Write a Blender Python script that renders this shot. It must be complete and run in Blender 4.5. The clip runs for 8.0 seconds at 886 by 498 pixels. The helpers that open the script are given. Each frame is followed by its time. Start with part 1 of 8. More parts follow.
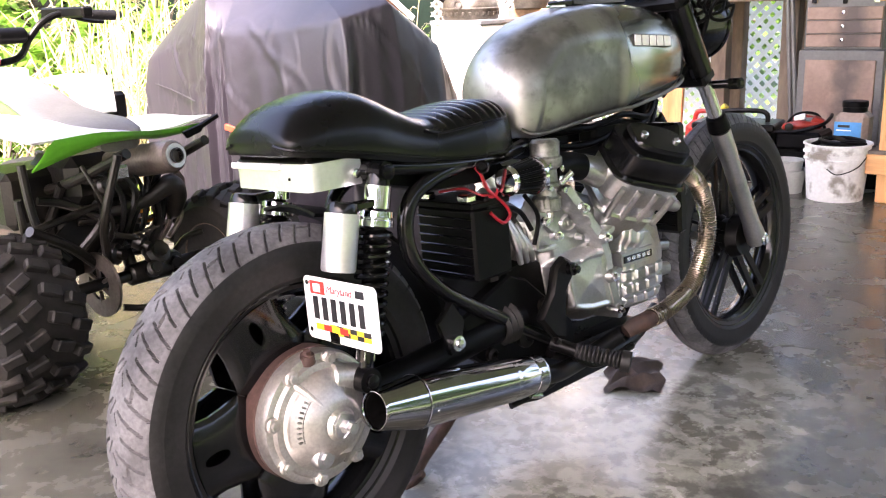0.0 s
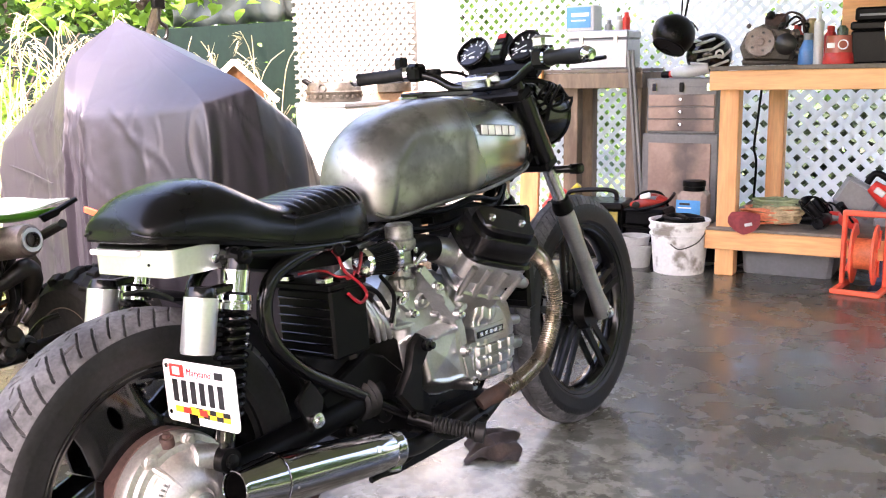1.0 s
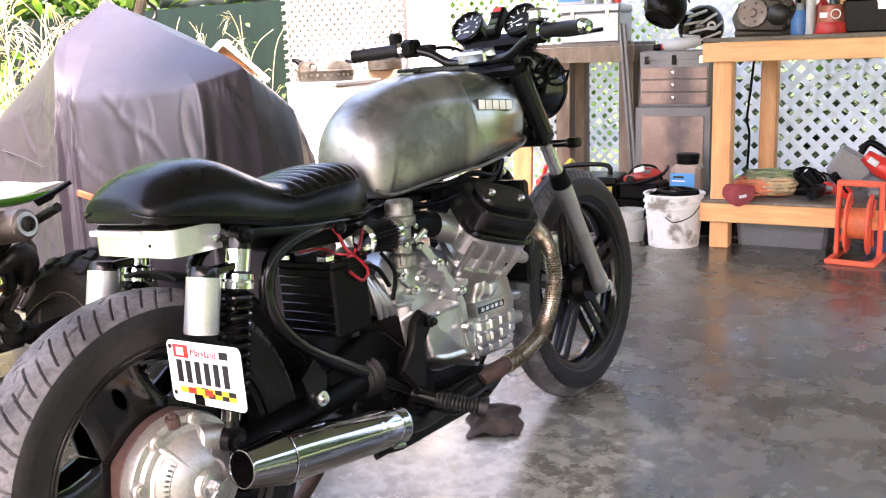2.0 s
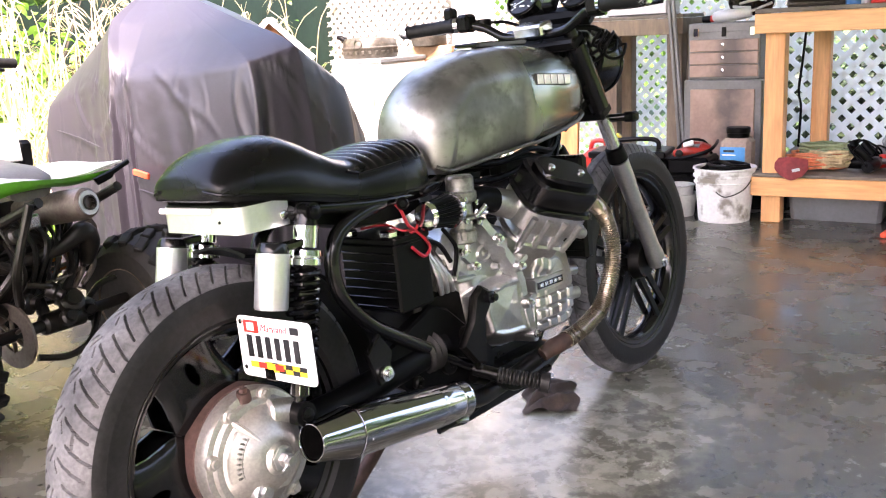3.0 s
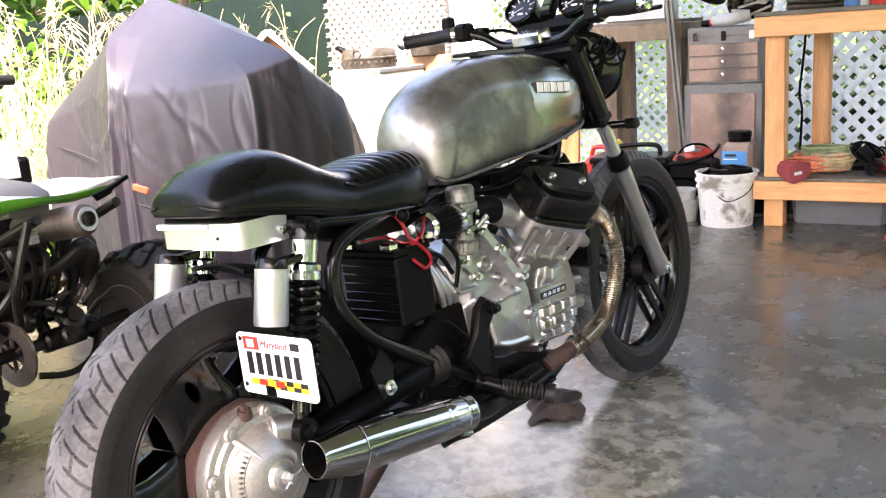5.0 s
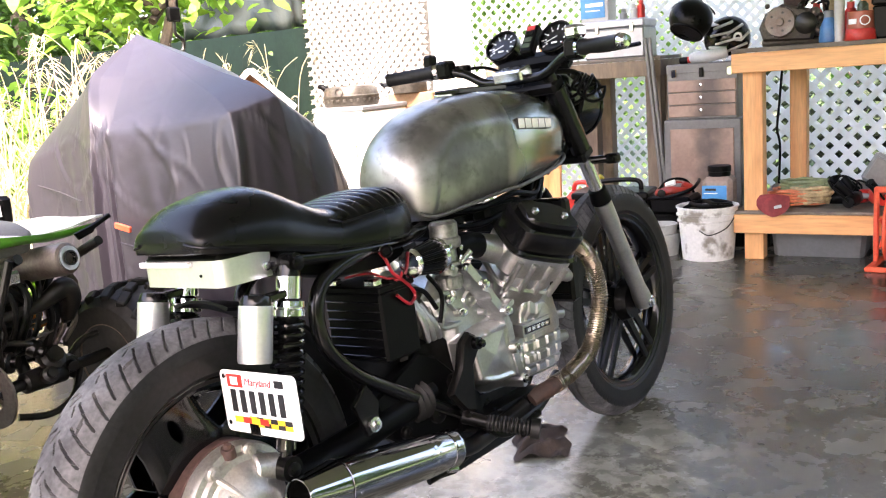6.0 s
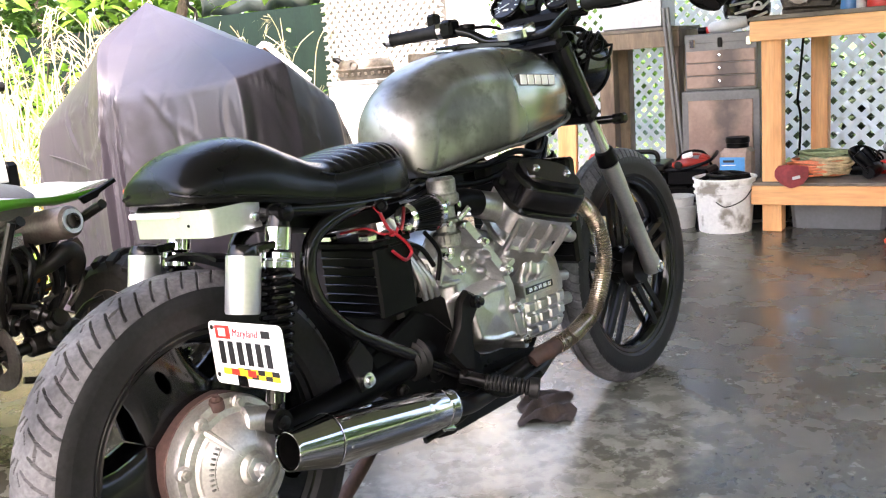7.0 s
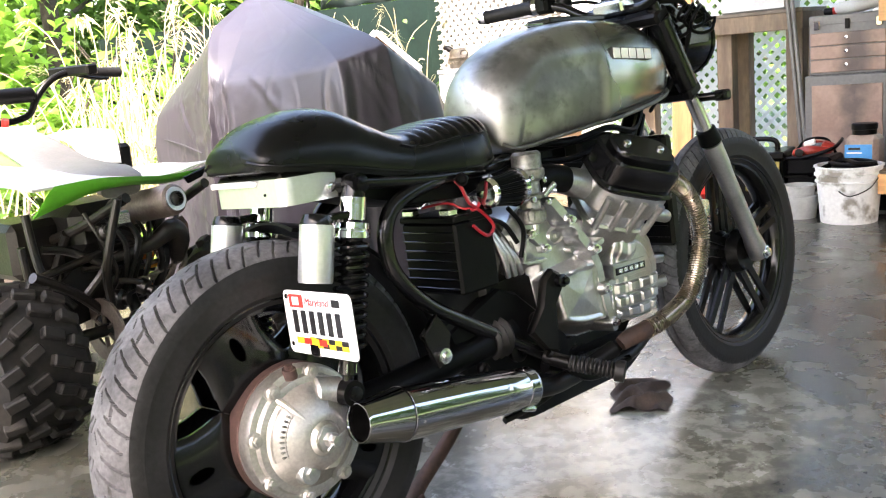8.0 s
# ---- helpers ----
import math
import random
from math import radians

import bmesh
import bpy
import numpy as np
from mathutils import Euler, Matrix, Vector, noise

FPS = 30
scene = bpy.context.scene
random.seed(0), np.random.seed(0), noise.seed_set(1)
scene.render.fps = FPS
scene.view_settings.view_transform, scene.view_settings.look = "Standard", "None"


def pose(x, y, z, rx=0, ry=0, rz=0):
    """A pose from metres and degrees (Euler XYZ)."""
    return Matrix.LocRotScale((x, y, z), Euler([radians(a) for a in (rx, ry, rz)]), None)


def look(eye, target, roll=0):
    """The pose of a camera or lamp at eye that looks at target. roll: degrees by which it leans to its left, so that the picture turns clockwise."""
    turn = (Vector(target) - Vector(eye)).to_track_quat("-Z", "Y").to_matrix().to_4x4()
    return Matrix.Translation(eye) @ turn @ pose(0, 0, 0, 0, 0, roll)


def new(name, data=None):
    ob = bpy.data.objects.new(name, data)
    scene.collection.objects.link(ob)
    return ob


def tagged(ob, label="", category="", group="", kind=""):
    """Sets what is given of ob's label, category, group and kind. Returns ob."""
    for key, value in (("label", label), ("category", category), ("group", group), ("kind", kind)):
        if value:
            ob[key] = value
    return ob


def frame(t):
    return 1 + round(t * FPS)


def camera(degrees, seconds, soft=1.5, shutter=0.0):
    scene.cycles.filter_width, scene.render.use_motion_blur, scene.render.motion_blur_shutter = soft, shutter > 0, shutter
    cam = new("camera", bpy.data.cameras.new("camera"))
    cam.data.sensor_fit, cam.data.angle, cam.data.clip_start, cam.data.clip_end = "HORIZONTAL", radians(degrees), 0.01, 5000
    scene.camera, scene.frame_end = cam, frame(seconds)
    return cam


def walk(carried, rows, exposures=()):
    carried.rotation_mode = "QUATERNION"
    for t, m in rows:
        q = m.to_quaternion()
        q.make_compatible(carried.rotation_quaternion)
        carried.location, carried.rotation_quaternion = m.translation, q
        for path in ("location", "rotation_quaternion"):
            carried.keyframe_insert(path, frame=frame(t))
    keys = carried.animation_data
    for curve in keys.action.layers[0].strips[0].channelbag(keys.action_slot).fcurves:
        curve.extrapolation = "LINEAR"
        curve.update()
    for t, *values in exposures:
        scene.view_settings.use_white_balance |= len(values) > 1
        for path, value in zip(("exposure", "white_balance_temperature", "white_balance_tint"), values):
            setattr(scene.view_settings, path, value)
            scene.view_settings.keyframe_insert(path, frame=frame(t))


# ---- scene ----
cam = camera(50.7, 8.0, soft=1.15)
METRES, EYE, TILT, LEAN, TURN = 8.0, 1.5, 0.0, 0.0, 0.0
PATH = [
    (0, (-0.817, -1.243, 0.962), (0.529, 0.143, 0.443), -1.9),
    (0.5, (-0.835, -1.29, 0.975), (0.619, 0.027, 0.584), -1.5),
    (1, (-0.86, -1.319, 0.989), (0.696, -0.119, 0.621), -1.1),
    (1.5, (-0.862, -1.314, 0.983), (0.711, -0.146, 0.582), -1.8),
    (3, (-0.897, -1.267, 0.983), (0.602, -0.026, 0.525), -2.9),
    (3.5, (-0.911, -1.245, 0.969), (0.556, 0.026, 0.488), -3.4),
    (4, (-0.91, -1.224, 0.972), (0.54, 0.061, 0.476), -3.8),
    (4.5, (-0.903, -1.232, 0.968), (0.548, 0.056, 0.483), -4.1),
    (5, (-0.88, -1.257, 0.985), (0.62, -0.009, 0.544), -3.9),
    (6.5, (-0.885, -1.26, 0.981), (0.654, -0.034, 0.625), -4.3),
    (7, (-0.838, -1.282, 0.924), (0.661, -0.02, 0.524), -4.4),
    (7.5, (-0.787, -1.299, 0.828), (0.627, 0.062, 0.44), -4.1),
    (8, (-0.773, -1.313, 0.877), (0.551, 0.134, 0.486), -5.0),
]
walk(cam, [(t, look(eye, target, roll)) for t, eye, target, roll in PATH], [(0, 3.37, 7000, 28), (1, 3.42, 7000, 29), (3, 3.41, 7000, 27), (4, 3.27, 7100, 25), (5, 3.34, 7100, 24), (6.5, 3.19, 7100, 23), (7, 3.32, 7000, 21), (7.5, 3.38, 7000, 20), (8, 3.36, 7000, 17)])

# ---- light ----
world = bpy.data.worlds.new("sky")
scene.world = world
world.use_nodes = True
_wn = world.node_tree.nodes
_wn.clear()
_sky = _wn.new("ShaderNodeTexSky")
_sky.sky_type = "NISHITA"
_sky.sun_disc = False
_sky.sun_elevation, _sky.sun_rotation = radians(52), radians(-115)
_sky.air_density, _sky.dust_density, _sky.ozone_density = 1.0, 4.0, 1.0
_bg = _wn.new("ShaderNodeBackground")
_bg.inputs["Strength"].default_value = 0.15
_wo = _wn.new("ShaderNodeOutputWorld")
world.node_tree.links.new(_sky.outputs[0], _bg.inputs[0])
world.node_tree.links.new(_bg.outputs[0], _wo.inputs[0])
sun = new("sun", bpy.data.lights.new("sun", "SUN"))
sun.data.energy, sun.data.angle, sun.data.color = 3.0, radians(16), (1.0, 0.96, 0.9)
sun.matrix_world = look((-8.0, -3.0, 12.0), (0.0, 0.0, 0.0))

# ---- materials ----
def mat(name, color, rough=0.5, metal=0.0, var=0.15, scale=8.0, fine=60.0, bump=0.15, rough_var=0.1,
        color2=None, blot=(0.42, 0.62), coat=0.0, spec=0.5, random_amt=0.0, dist=0.002, trans=0.0, emit=0.0, stretch=None):
    """A two-scale procedural surface: broad patches of a second colour, fine grain, relief and uneven gloss."""
    m = bpy.data.materials.new(name)
    m.use_nodes = True
    nt = m.node_tree
    n, l = nt.nodes, nt.links
    n.clear()
    out = n.new("ShaderNodeOutputMaterial")
    p = n.new("ShaderNodeBsdfPrincipled")
    l.new(p.outputs[0], out.inputs[0])
    co = n.new("ShaderNodeTexCoord")
    mp = n.new("ShaderNodeMapping")
    l.new(co.outputs["Object"], mp.inputs[0])
    if stretch:
        mp.inputs["Scale"].default_value = stretch
    big, small = n.new("ShaderNodeTexNoise"), n.new("ShaderNodeTexNoise")
    big.inputs["Scale"].default_value, big.inputs["Detail"].default_value = scale, 5
    small.inputs["Scale"].default_value, small.inputs["Detail"].default_value = fine, 4
    l.new(mp.outputs[0], big.inputs[0]), l.new(mp.outputs[0], small.inputs[0])
    ramp = n.new("ShaderNodeMapRange")
    ramp.inputs[1].default_value, ramp.inputs[2].default_value = blot
    l.new(big.outputs[0], ramp.inputs[0])
    c2 = color2 or tuple(c * (1 - var * 1.6) for c in color)
    mix = n.new("ShaderNodeMix")
    mix.data_type = "RGBA"
    mix.inputs[6].default_value, mix.inputs[7].default_value = (*color, 1), (*c2, 1)
    l.new(ramp.outputs[0], mix.inputs[0])
    hsv = n.new("ShaderNodeHueSaturation")
    l.new(mix.outputs[2], hsv.inputs["Color"])
    mr = n.new("ShaderNodeMapRange")
    mr.inputs[1].default_value, mr.inputs[2].default_value = 0.3, 0.7
    mr.inputs[3].default_value, mr.inputs[4].default_value = 1 - var, 1 + var
    l.new(small.outputs[0], mr.inputs[0])
    if random_amt:
        oi = n.new("ShaderNodeObjectInfo")
        rr = n.new("ShaderNodeMapRange")
        rr.inputs[3].default_value, rr.inputs[4].default_value = 1 - random_amt, 1 + random_amt
        l.new(oi.outputs["Random"], rr.inputs[0])
        mu = n.new("ShaderNodeMath")
        mu.operation = "MULTIPLY"
        l.new(mr.outputs[0], mu.inputs[0]), l.new(rr.outputs[0], mu.inputs[1])
        l.new(mu.outputs[0], hsv.inputs["Value"])
    else:
        l.new(mr.outputs[0], hsv.inputs["Value"])
    l.new(hsv.outputs[0], p.inputs["Base Color"])
    rg = n.new("ShaderNodeMapRange")
    rg.inputs[3].default_value, rg.inputs[4].default_value = max(0.02, rough - rough_var), min(1, rough + rough_var)
    l.new(big.outputs[0], rg.inputs[0])
    l.new(rg.outputs[0], p.inputs["Roughness"])
    p.inputs["Metallic"].default_value = metal
    p.inputs["Specular IOR Level"].default_value = spec
    p.inputs["Coat Weight"].default_value = coat
    p.inputs["Coat Roughness"].default_value = 0.08
    if trans:
        p.inputs["Transmission Weight"].default_value = trans
    if emit:
        p.inputs["Emission Color"].default_value = (*color, 1)
        p.inputs["Emission Strength"].default_value = emit
    if bump:
        b = n.new("ShaderNodeBump")
        b.inputs["Strength"].default_value, b.inputs["Distance"].default_value = bump, dist
        l.new(small.outputs[0], b.inputs["Height"])
        l.new(b.outputs[0], p.inputs["Normal"])
    return m


RUBBER = mat("tyre_rubber", (0.0085, 0.0083, 0.0085), 0.5, var=0.25, scale=9, fine=120, color2=(0.015, 0.0145, 0.015), bump=0.15, spec=0.22)
TREAD = mat("dusty_tread_rubber", (0.110, 0.108, 0.113), 0.65, var=0.25, scale=14, fine=140, color2=(0.05, 0.049, 0.052), bump=0.25, spec=0.25)
RUBBER_ATV = mat("muddy_tyre_rubber", (0.014, 0.0135, 0.013), 0.6, var=0.3, scale=7, fine=70, color2=(0.026, 0.023, 0.020), bump=0.4, spec=0.25)
BLACK = mat("black_gloss_paint", (0.0025, 0.0025, 0.003), 0.16, var=0.3, scale=14, fine=140, color2=(0.007, 0.007, 0.0075), bump=0.02, spec=0.32, rough_var=0.05)
BLACK_SATIN = mat("black_satin_paint", (0.003, 0.003, 0.0033), 0.30, var=0.3, scale=14, fine=120, color2=(0.006, 0.0055, 0.005), bump=0.06, spec=0.12)
BLACK_MATT = mat("black_plastic", (0.0028, 0.0028, 0.0032), 0.42, var=0.2, scale=20, fine=200, bump=0.12, spec=0.09)
VINYL = mat("black_vinyl", (0.0045, 0.0045, 0.005), 0.27, var=0.2, scale=6, fine=220, bump=0.06, dist=0.0006, rough_var=0.06, spec=0.2)
CARB = mat("grimy_grey_casting", (0.30, 0.295, 0.28), 0.42, 0.8, var=0.2, scale=30, fine=160, color2=(0.13, 0.125, 0.115), bump=0.2)
WIRE_RED = mat("dark_red_cable", (0.30, 0.010, 0.018), 0.4, var=0.1, bump=0.0)
# chrome with its colour lowered to stand in for dark reflections
CHROME_DARK = mat("darkened_chrome", (0.40, 0.40, 0.415), 0.07, 1.0, var=0.05, scale=9, fine=60, bump=0.0, rough_var=0.05)
CHROME = mat("chrome", (0.78, 0.78, 0.8), 0.07, 1.0, var=0.03, scale=9, fine=60, bump=0.0, rough_var=0.04)
POLISHED = mat("polished_aluminium", (0.72, 0.72, 0.72), 0.22, 1.0, var=0.08, scale=12, fine=160, bump=0.05, rough_var=0.08)
BRUSHED = mat("brushed_aluminium", (0.72, 0.72, 0.73), 0.34, 0.85, var=0.04, scale=10, fine=150, bump=0.03, rough_var=0.06)
CAST = mat("cast_aluminium", (0.50, 0.50, 0.50), 0.33, 0.95, var=0.08, scale=11, fine=170, color2=(0.36, 0.355, 0.34), blot=(0.50, 0.72), bump=0.05, rough_var=0.07)
DRIVE = mat("silver_painted_casting", (0.46, 0.445, 0.42), 0.40, 0.85, var=0.12, scale=16, fine=180, color2=(0.42, 0.385, 0.345), blot=(0.50, 0.72), bump=0.14)


def bare_tank_steel():
    """Sanded steel: cloudy dark handling marks, finer gloss on the front third, which carries a painted lawn
    reflection.
    """
    m = bpy.data.materials.new("bare_sanded_steel")
    m.use_nodes = True
    n, l = m.node_tree.nodes, m.node_tree.links
    n.clear()
    out, p = n.new("ShaderNodeOutputMaterial"), n.new("ShaderNodeBsdfPrincipled")
    l.new(p.outputs[0], out.inputs[0])
    co = n.new("ShaderNodeTexCoord")
    tex = []
    for scale, detail, rough in ((7.0, 4, 0.55), (30.0, 5, 0.65), (420.0, 2, 0.5)):
        t = n.new("ShaderNodeTexNoise")
        t.inputs["Scale"].default_value, t.inputs["Detail"].default_value, t.inputs["Roughness"].default_value = scale, detail, rough
        l.new(co.outputs["Object"], t.inputs[0])
        tex.append(t.outputs[0])

    def span(src, a, b, c, d):
        r = n.new("ShaderNodeMapRange")
        r.interpolation_type = "SMOOTHSTEP"
        for i, v in enumerate((a, b, c, d)):
            r.inputs[i + 1].default_value = v
        l.new(src, r.inputs[0])
        return r.outputs[0]

    def mixed(fac, a, b):
        x = n.new("ShaderNodeMix")
        x.data_type = "RGBA"
        l.new(fac, x.inputs[0])
        for socket, v in ((6, a), (7, b)):
            if isinstance(v, tuple):
                x.inputs[socket].default_value = (*v, 1)
            else:
                l.new(v, x.inputs[socket])
        return x.outputs[2]

    sep = n.new("ShaderNodeSeparateXYZ")
    l.new(co.outputs["Object"], sep.inputs[0])
    front = span(sep.outputs[0], 0.808, 0.832, 0.0, 1.0)
    clouds = mixed(span(tex[0], 0.40, 0.66, 0.0, 1.0), (0.38, 0.375, 0.36), (0.18, 0.175, 0.168))
    clouds = mixed(span(tex[1], 0.50, 0.72, 0.0, 0.5), clouds, (0.11, 0.106, 0.10))
    # front third tinted green: the lawn's reflection is put into the colour
    l.new(mixed(front, clouds, (0.27, 0.28, 0.245)), p.inputs["Base Color"])
    p.inputs["Metallic"].default_value = 0.92
    rough = n.new("ShaderNodeMath")
    rough.operation = "SUBTRACT"
    l.new(span(tex[0], 0.3, 0.7, 0.36, 0.50), rough.inputs[0])
    l.new(span(sep.outputs[0], 0.808, 0.832, 0.0, 0.20), rough.inputs[1])
    l.new(rough.outputs[0], p.inputs["Roughness"])
    b = n.new("ShaderNodeBump")
    b.inputs["Strength"].default_value, b.inputs["Distance"].default_value = 0.05, 0.0005
    l.new(tex[2], b.inputs["Height"])
    l.new(b.outputs[0], p.inputs["Normal"])
    return m


RAW = bare_tank_steel()
STEEL_DULL = mat("dull_steel_seam", (0.16, 0.155, 0.145), 0.5, 0.8, var=0.15, scale=20, fine=120, bump=0.1)
RUST = mat("rusty_steel", (0.055, 0.026, 0.018), 0.7, 0.2, var=0.3, scale=18, fine=120, color2=(0.030, 0.016, 0.012), bump=0.5)
RUST_RING = mat("rusty_brake_hub", (0.075, 0.040, 0.034), 0.7, 0.2, var=0.2, scale=14, fine=140, color2=(0.055, 0.030, 0.025), bump=0.3)
WRAP = mat("brown_exhaust_wrap", (0.15, 0.115, 0.08), 0.45, 0.8, var=0.35, scale=25, fine=260, color2=(0.09, 0.065, 0.045), bump=0.3)
# ridge painted lighter than the wrap, a highlight that lifts its relief
WRAP_EDGE = mat("lightened_wrap_ridge", (0.46, 0.40, 0.32), 0.26, 0.95, var=0.25, scale=25, fine=200, color2=(0.20, 0.155, 0.115), bump=0.1)
WHITE_PLATE = mat("white_reflective_sheet", (0.86, 0.86, 0.86), 0.35, var=0.03, scale=8, fine=90, bump=0.02)
RED = mat("red_plastic", (0.62, 0.035, 0.025), 0.38, var=0.1, scale=8, fine=90, bump=0.05)
RED_ORANGE = mat("orange_red_plastic", (0.80, 0.11, 0.05), 0.42, var=0.1, scale=8, fine=80, bump=0.05)
YELLOW = mat("yellow_paint", (0.85, 0.55, 0.03), 0.4, var=0.08, bump=0.03)
INK = mat("black_ink", (0.012, 0.012, 0.014), 0.5, var=0.1, bump=0.0)
INK_RED = mat("dark_red_ink", (0.35, 0.02, 0.03), 0.5, var=0.1, bump=0.0)
WHITE_PAINT = mat("white_paint", (0.80, 0.80, 0.78), 0.45, var=0.06, scale=5, fine=60, color2=(0.68, 0.67, 0.63), blot=(0.5, 0.75), bump=0.06)
DARK_GREEN = mat("olive_green_paint", (0.075, 0.10, 0.055), 0.3, 0.3, var=0.15, bump=0.04)
GLASS_DARK = mat("gauge_face", (0.008, 0.008, 0.009), 0.25, var=0.1, bump=0.0)

# ---- mesh tools ----
class Shape:
    """Collects vertices and faces of one mesh."""

    def __init__(self):
        self.v, self.f = [], []

    def add(self, verts, faces):
        k = len(self.v)
        self.v += [tuple(p) for p in verts]
        self.f += [tuple(i + k for i in q) for q in faces]
        return self

    def box(self, c, s, b=0.004, m=None):
        """A box with chamfered edges, centre c, size s."""
        hx, hy, hz = s[0] / 2, s[1] / 2, s[2] / 2
        b = min(b, hx * 0.45, hy * 0.45, hz * 0.45)
        verts, index = [], {}
        for sx in (-1, 1):
            for sy in (-1, 1):
                for sz in (-1, 1):
                    for axis in range(3):
                        d = [hx - b, hy - b, hz - b]
                        d[axis] += b
                        index[sx, sy, sz, axis] = len(verts)
                        verts.append(Vector((sx * d[0], sy * d[1], sz * d[2])))
        faces = []
        for axis in range(3):
            o1, o2 = [a for a in range(3) if a != axis]
            for s1 in (-1, 1):
                quad = []
                for a, bb in ((-1, -1), (1, -1), (1, 1), (-1, 1)):
                    key = [0, 0, 0]
                    key[axis], key[o1], key[o2] = s1, a, bb
                    quad.append(index[(*key, axis)])
                faces.append(quad)
                for s2 in (-1, 1):
                    if o1 > axis:
                        k1 = [0, 0, 0]
                        k1[axis], k1[o1] = s1, s2
                        e = []
                        for t in (-1, 1):
                            k1[o2] = t
                            e.append((index[(*k1, axis)], index[(*k1, o1)]))
                        faces.append([e[0][0], e[0][1], e[1][1], e[1][0]])
                    if o2 > axis:
                        k1 = [0, 0, 0]
                        k1[axis], k1[o2] = s1, s2
                        e = []
                        for t in (-1, 1):
                            k1[o1] = t
                            e.append((index[(*k1, axis)], index[(*k1, o2)]))
                        faces.append([e[0][0], e[0][1], e[1][1], e[1][0]])
        for sx in (-1, 1):
            for sy in (-1, 1):
                for sz in (-1, 1):
                    faces.append([index[sx, sy, sz, a] for a in range(3)])
        if m is not None:
            verts = [m @ p for p in verts]
        return self.add([p + Vector(c) for p in verts], faces)

    def lathe(self, profile, origin=(0, 0, 0), axis=(0, 0, 1), n=32, closed=False):
        """Turns (radius, height) pairs about an axis through origin."""
        z = Vector(axis).normalized()
        x = z.orthogonal().normalized()
        y = z.cross(x)
        o = Vector(origin)
        verts = []
        for r, h in profile:
            for i in range(n):
                a = 2 * math.pi * i / n
                verts.append(o + z * h + (x * math.cos(a) + y * math.sin(a)) * r)
        faces = []
        m = len(profile)
        for j in range(m if closed else m - 1):
            for i in range(n):
                a, b = j * n, ((j + 1) % m) * n
                faces.append((a + i, a + (i + 1) % n, b + (i + 1) % n, b + i))
        if not closed:
            if profile[0][0] > 1e-5:
                faces.append(tuple(reversed(range(n))))
            if profile[-1][0] > 1e-5:
                faces.append(tuple(range((m - 1) * n, m * n)))
        return self.add(verts, faces)

    def rod(self, p0, p1, r0, r1=None, n=16, b=0.0):
        p0, p1 = Vector(p0), Vector(p1)
        length = (p1 - p0).length
        r1 = r0 if r1 is None else r1
        prof = [(r0, 0), (r1, length)]
        if b:
            prof = [(r0 - b, 0), (r0, b), (r1, length - b), (r1 - b, length)]
        return self.lathe(prof, p0, p1 - p0, n)

    def tube(self, pts, r, n=10, steps=6, caps=True):
        """A round tube along a smooth curve through pts; r is a number or one for each point."""
        pts = [Vector(p) for p in pts]
        rs = list(r) if hasattr(r, "__len__") else [r] * len(pts)
        path, rad = [], []
        for i in range(len(pts) - 1):
            a, b, c, d = pts[max(i - 1, 0)], pts[i], pts[i + 1], pts[min(i + 2, len(pts) - 1)]
            for k in range(steps):
                t = k / steps
                path.append(0.5 * ((2 * b) + (c - a) * t + (2 * a - 5 * b + 4 * c - d) * t * t + (3 * b - a - 3 * c + d) * t ** 3))
                rad.append(rs[i] * (1 - t) + rs[i + 1] * t)
        path.append(pts[-1]), rad.append(rs[-1])
        verts, side = [], None
        for i, p in enumerate(path):
            t = (path[min(i + 1, len(path) - 1)] - path[max(i - 1, 0)]).normalized()
            side = t.orthogonal().normalized() if side is None else (side - t * side.dot(t)).normalized()
            up = t.cross(side)
            for k in range(n):
                a = 2 * math.pi * k / n
                verts.append(p + (side * math.cos(a) + up * math.sin(a)) * rad[i])
        faces = []
        for i in range(len(path) - 1):
            for k in range(n):
                faces.append((i * n + k, i * n + (k + 1) % n, (i + 1) * n + (k + 1) % n, (i + 1) * n + k))
        if caps:
            faces += [tuple(reversed(range(n))), tuple(range((len(path) - 1) * n, len(path) * n))]
        return self.add(verts, faces)

    def loft(self, rings, closed=True, caps=True):
        """Skins rings of points, all of one length."""
        n = len(rings[0])
        verts = [p for ring in rings for p in ring]
        faces = []
        for j in range(len(rings) - 1):
            for i in range(n if closed else n - 1):
                faces.append((j * n + i, j * n + (i + 1) % n, (j + 1) * n + (i + 1) % n, (j + 1) * n + i))
        if caps and closed:
            faces += [tuple(reversed(range(n))), tuple(range((len(rings) - 1) * n, len(rings) * n))]
        return self.add(verts, faces)

    def prism(self, outline, y0, y1, b=0.0):
        """An outline in the x-z plane pushed from y0 to y1, its rims chamfered by b."""
        mid = Vector((sum(p[0] for p in outline) / len(outline), 0, sum(p[1] for p in outline) / len(outline)))
        rings = []
        d = 1 if y1 > y0 else -1
        for y, k in ((y0, b), (y0 + d * b, 0), (y1 - d * b, 0), (y1, b)) if b else ((y0, 0), (y1, 0)):
            ring = []
            for x, z in outline:
                p = Vector((x, 0, z))
                p += (mid - p).normalized() * k
                ring.append((p.x, y, p.z))
            rings.append(ring)
        return self.loft(rings)


def mesh_of(name, shape, material, smooth=35):
    me = bpy.data.meshes.new(name)
    me.from_pydata([tuple(p) for p in shape.v], [], shape.f)
    bm = bmesh.new()
    bm.from_mesh(me)
    bmesh.ops.recalc_face_normals(bm, faces=bm.faces)
    bm.to_mesh(me)
    bm.free()
    if material is not None:
        me.materials.append(material)
    if smooth:
        me.shade_smooth()
        me.set_sharp_from_angle(angle=radians(smooth))
    return me


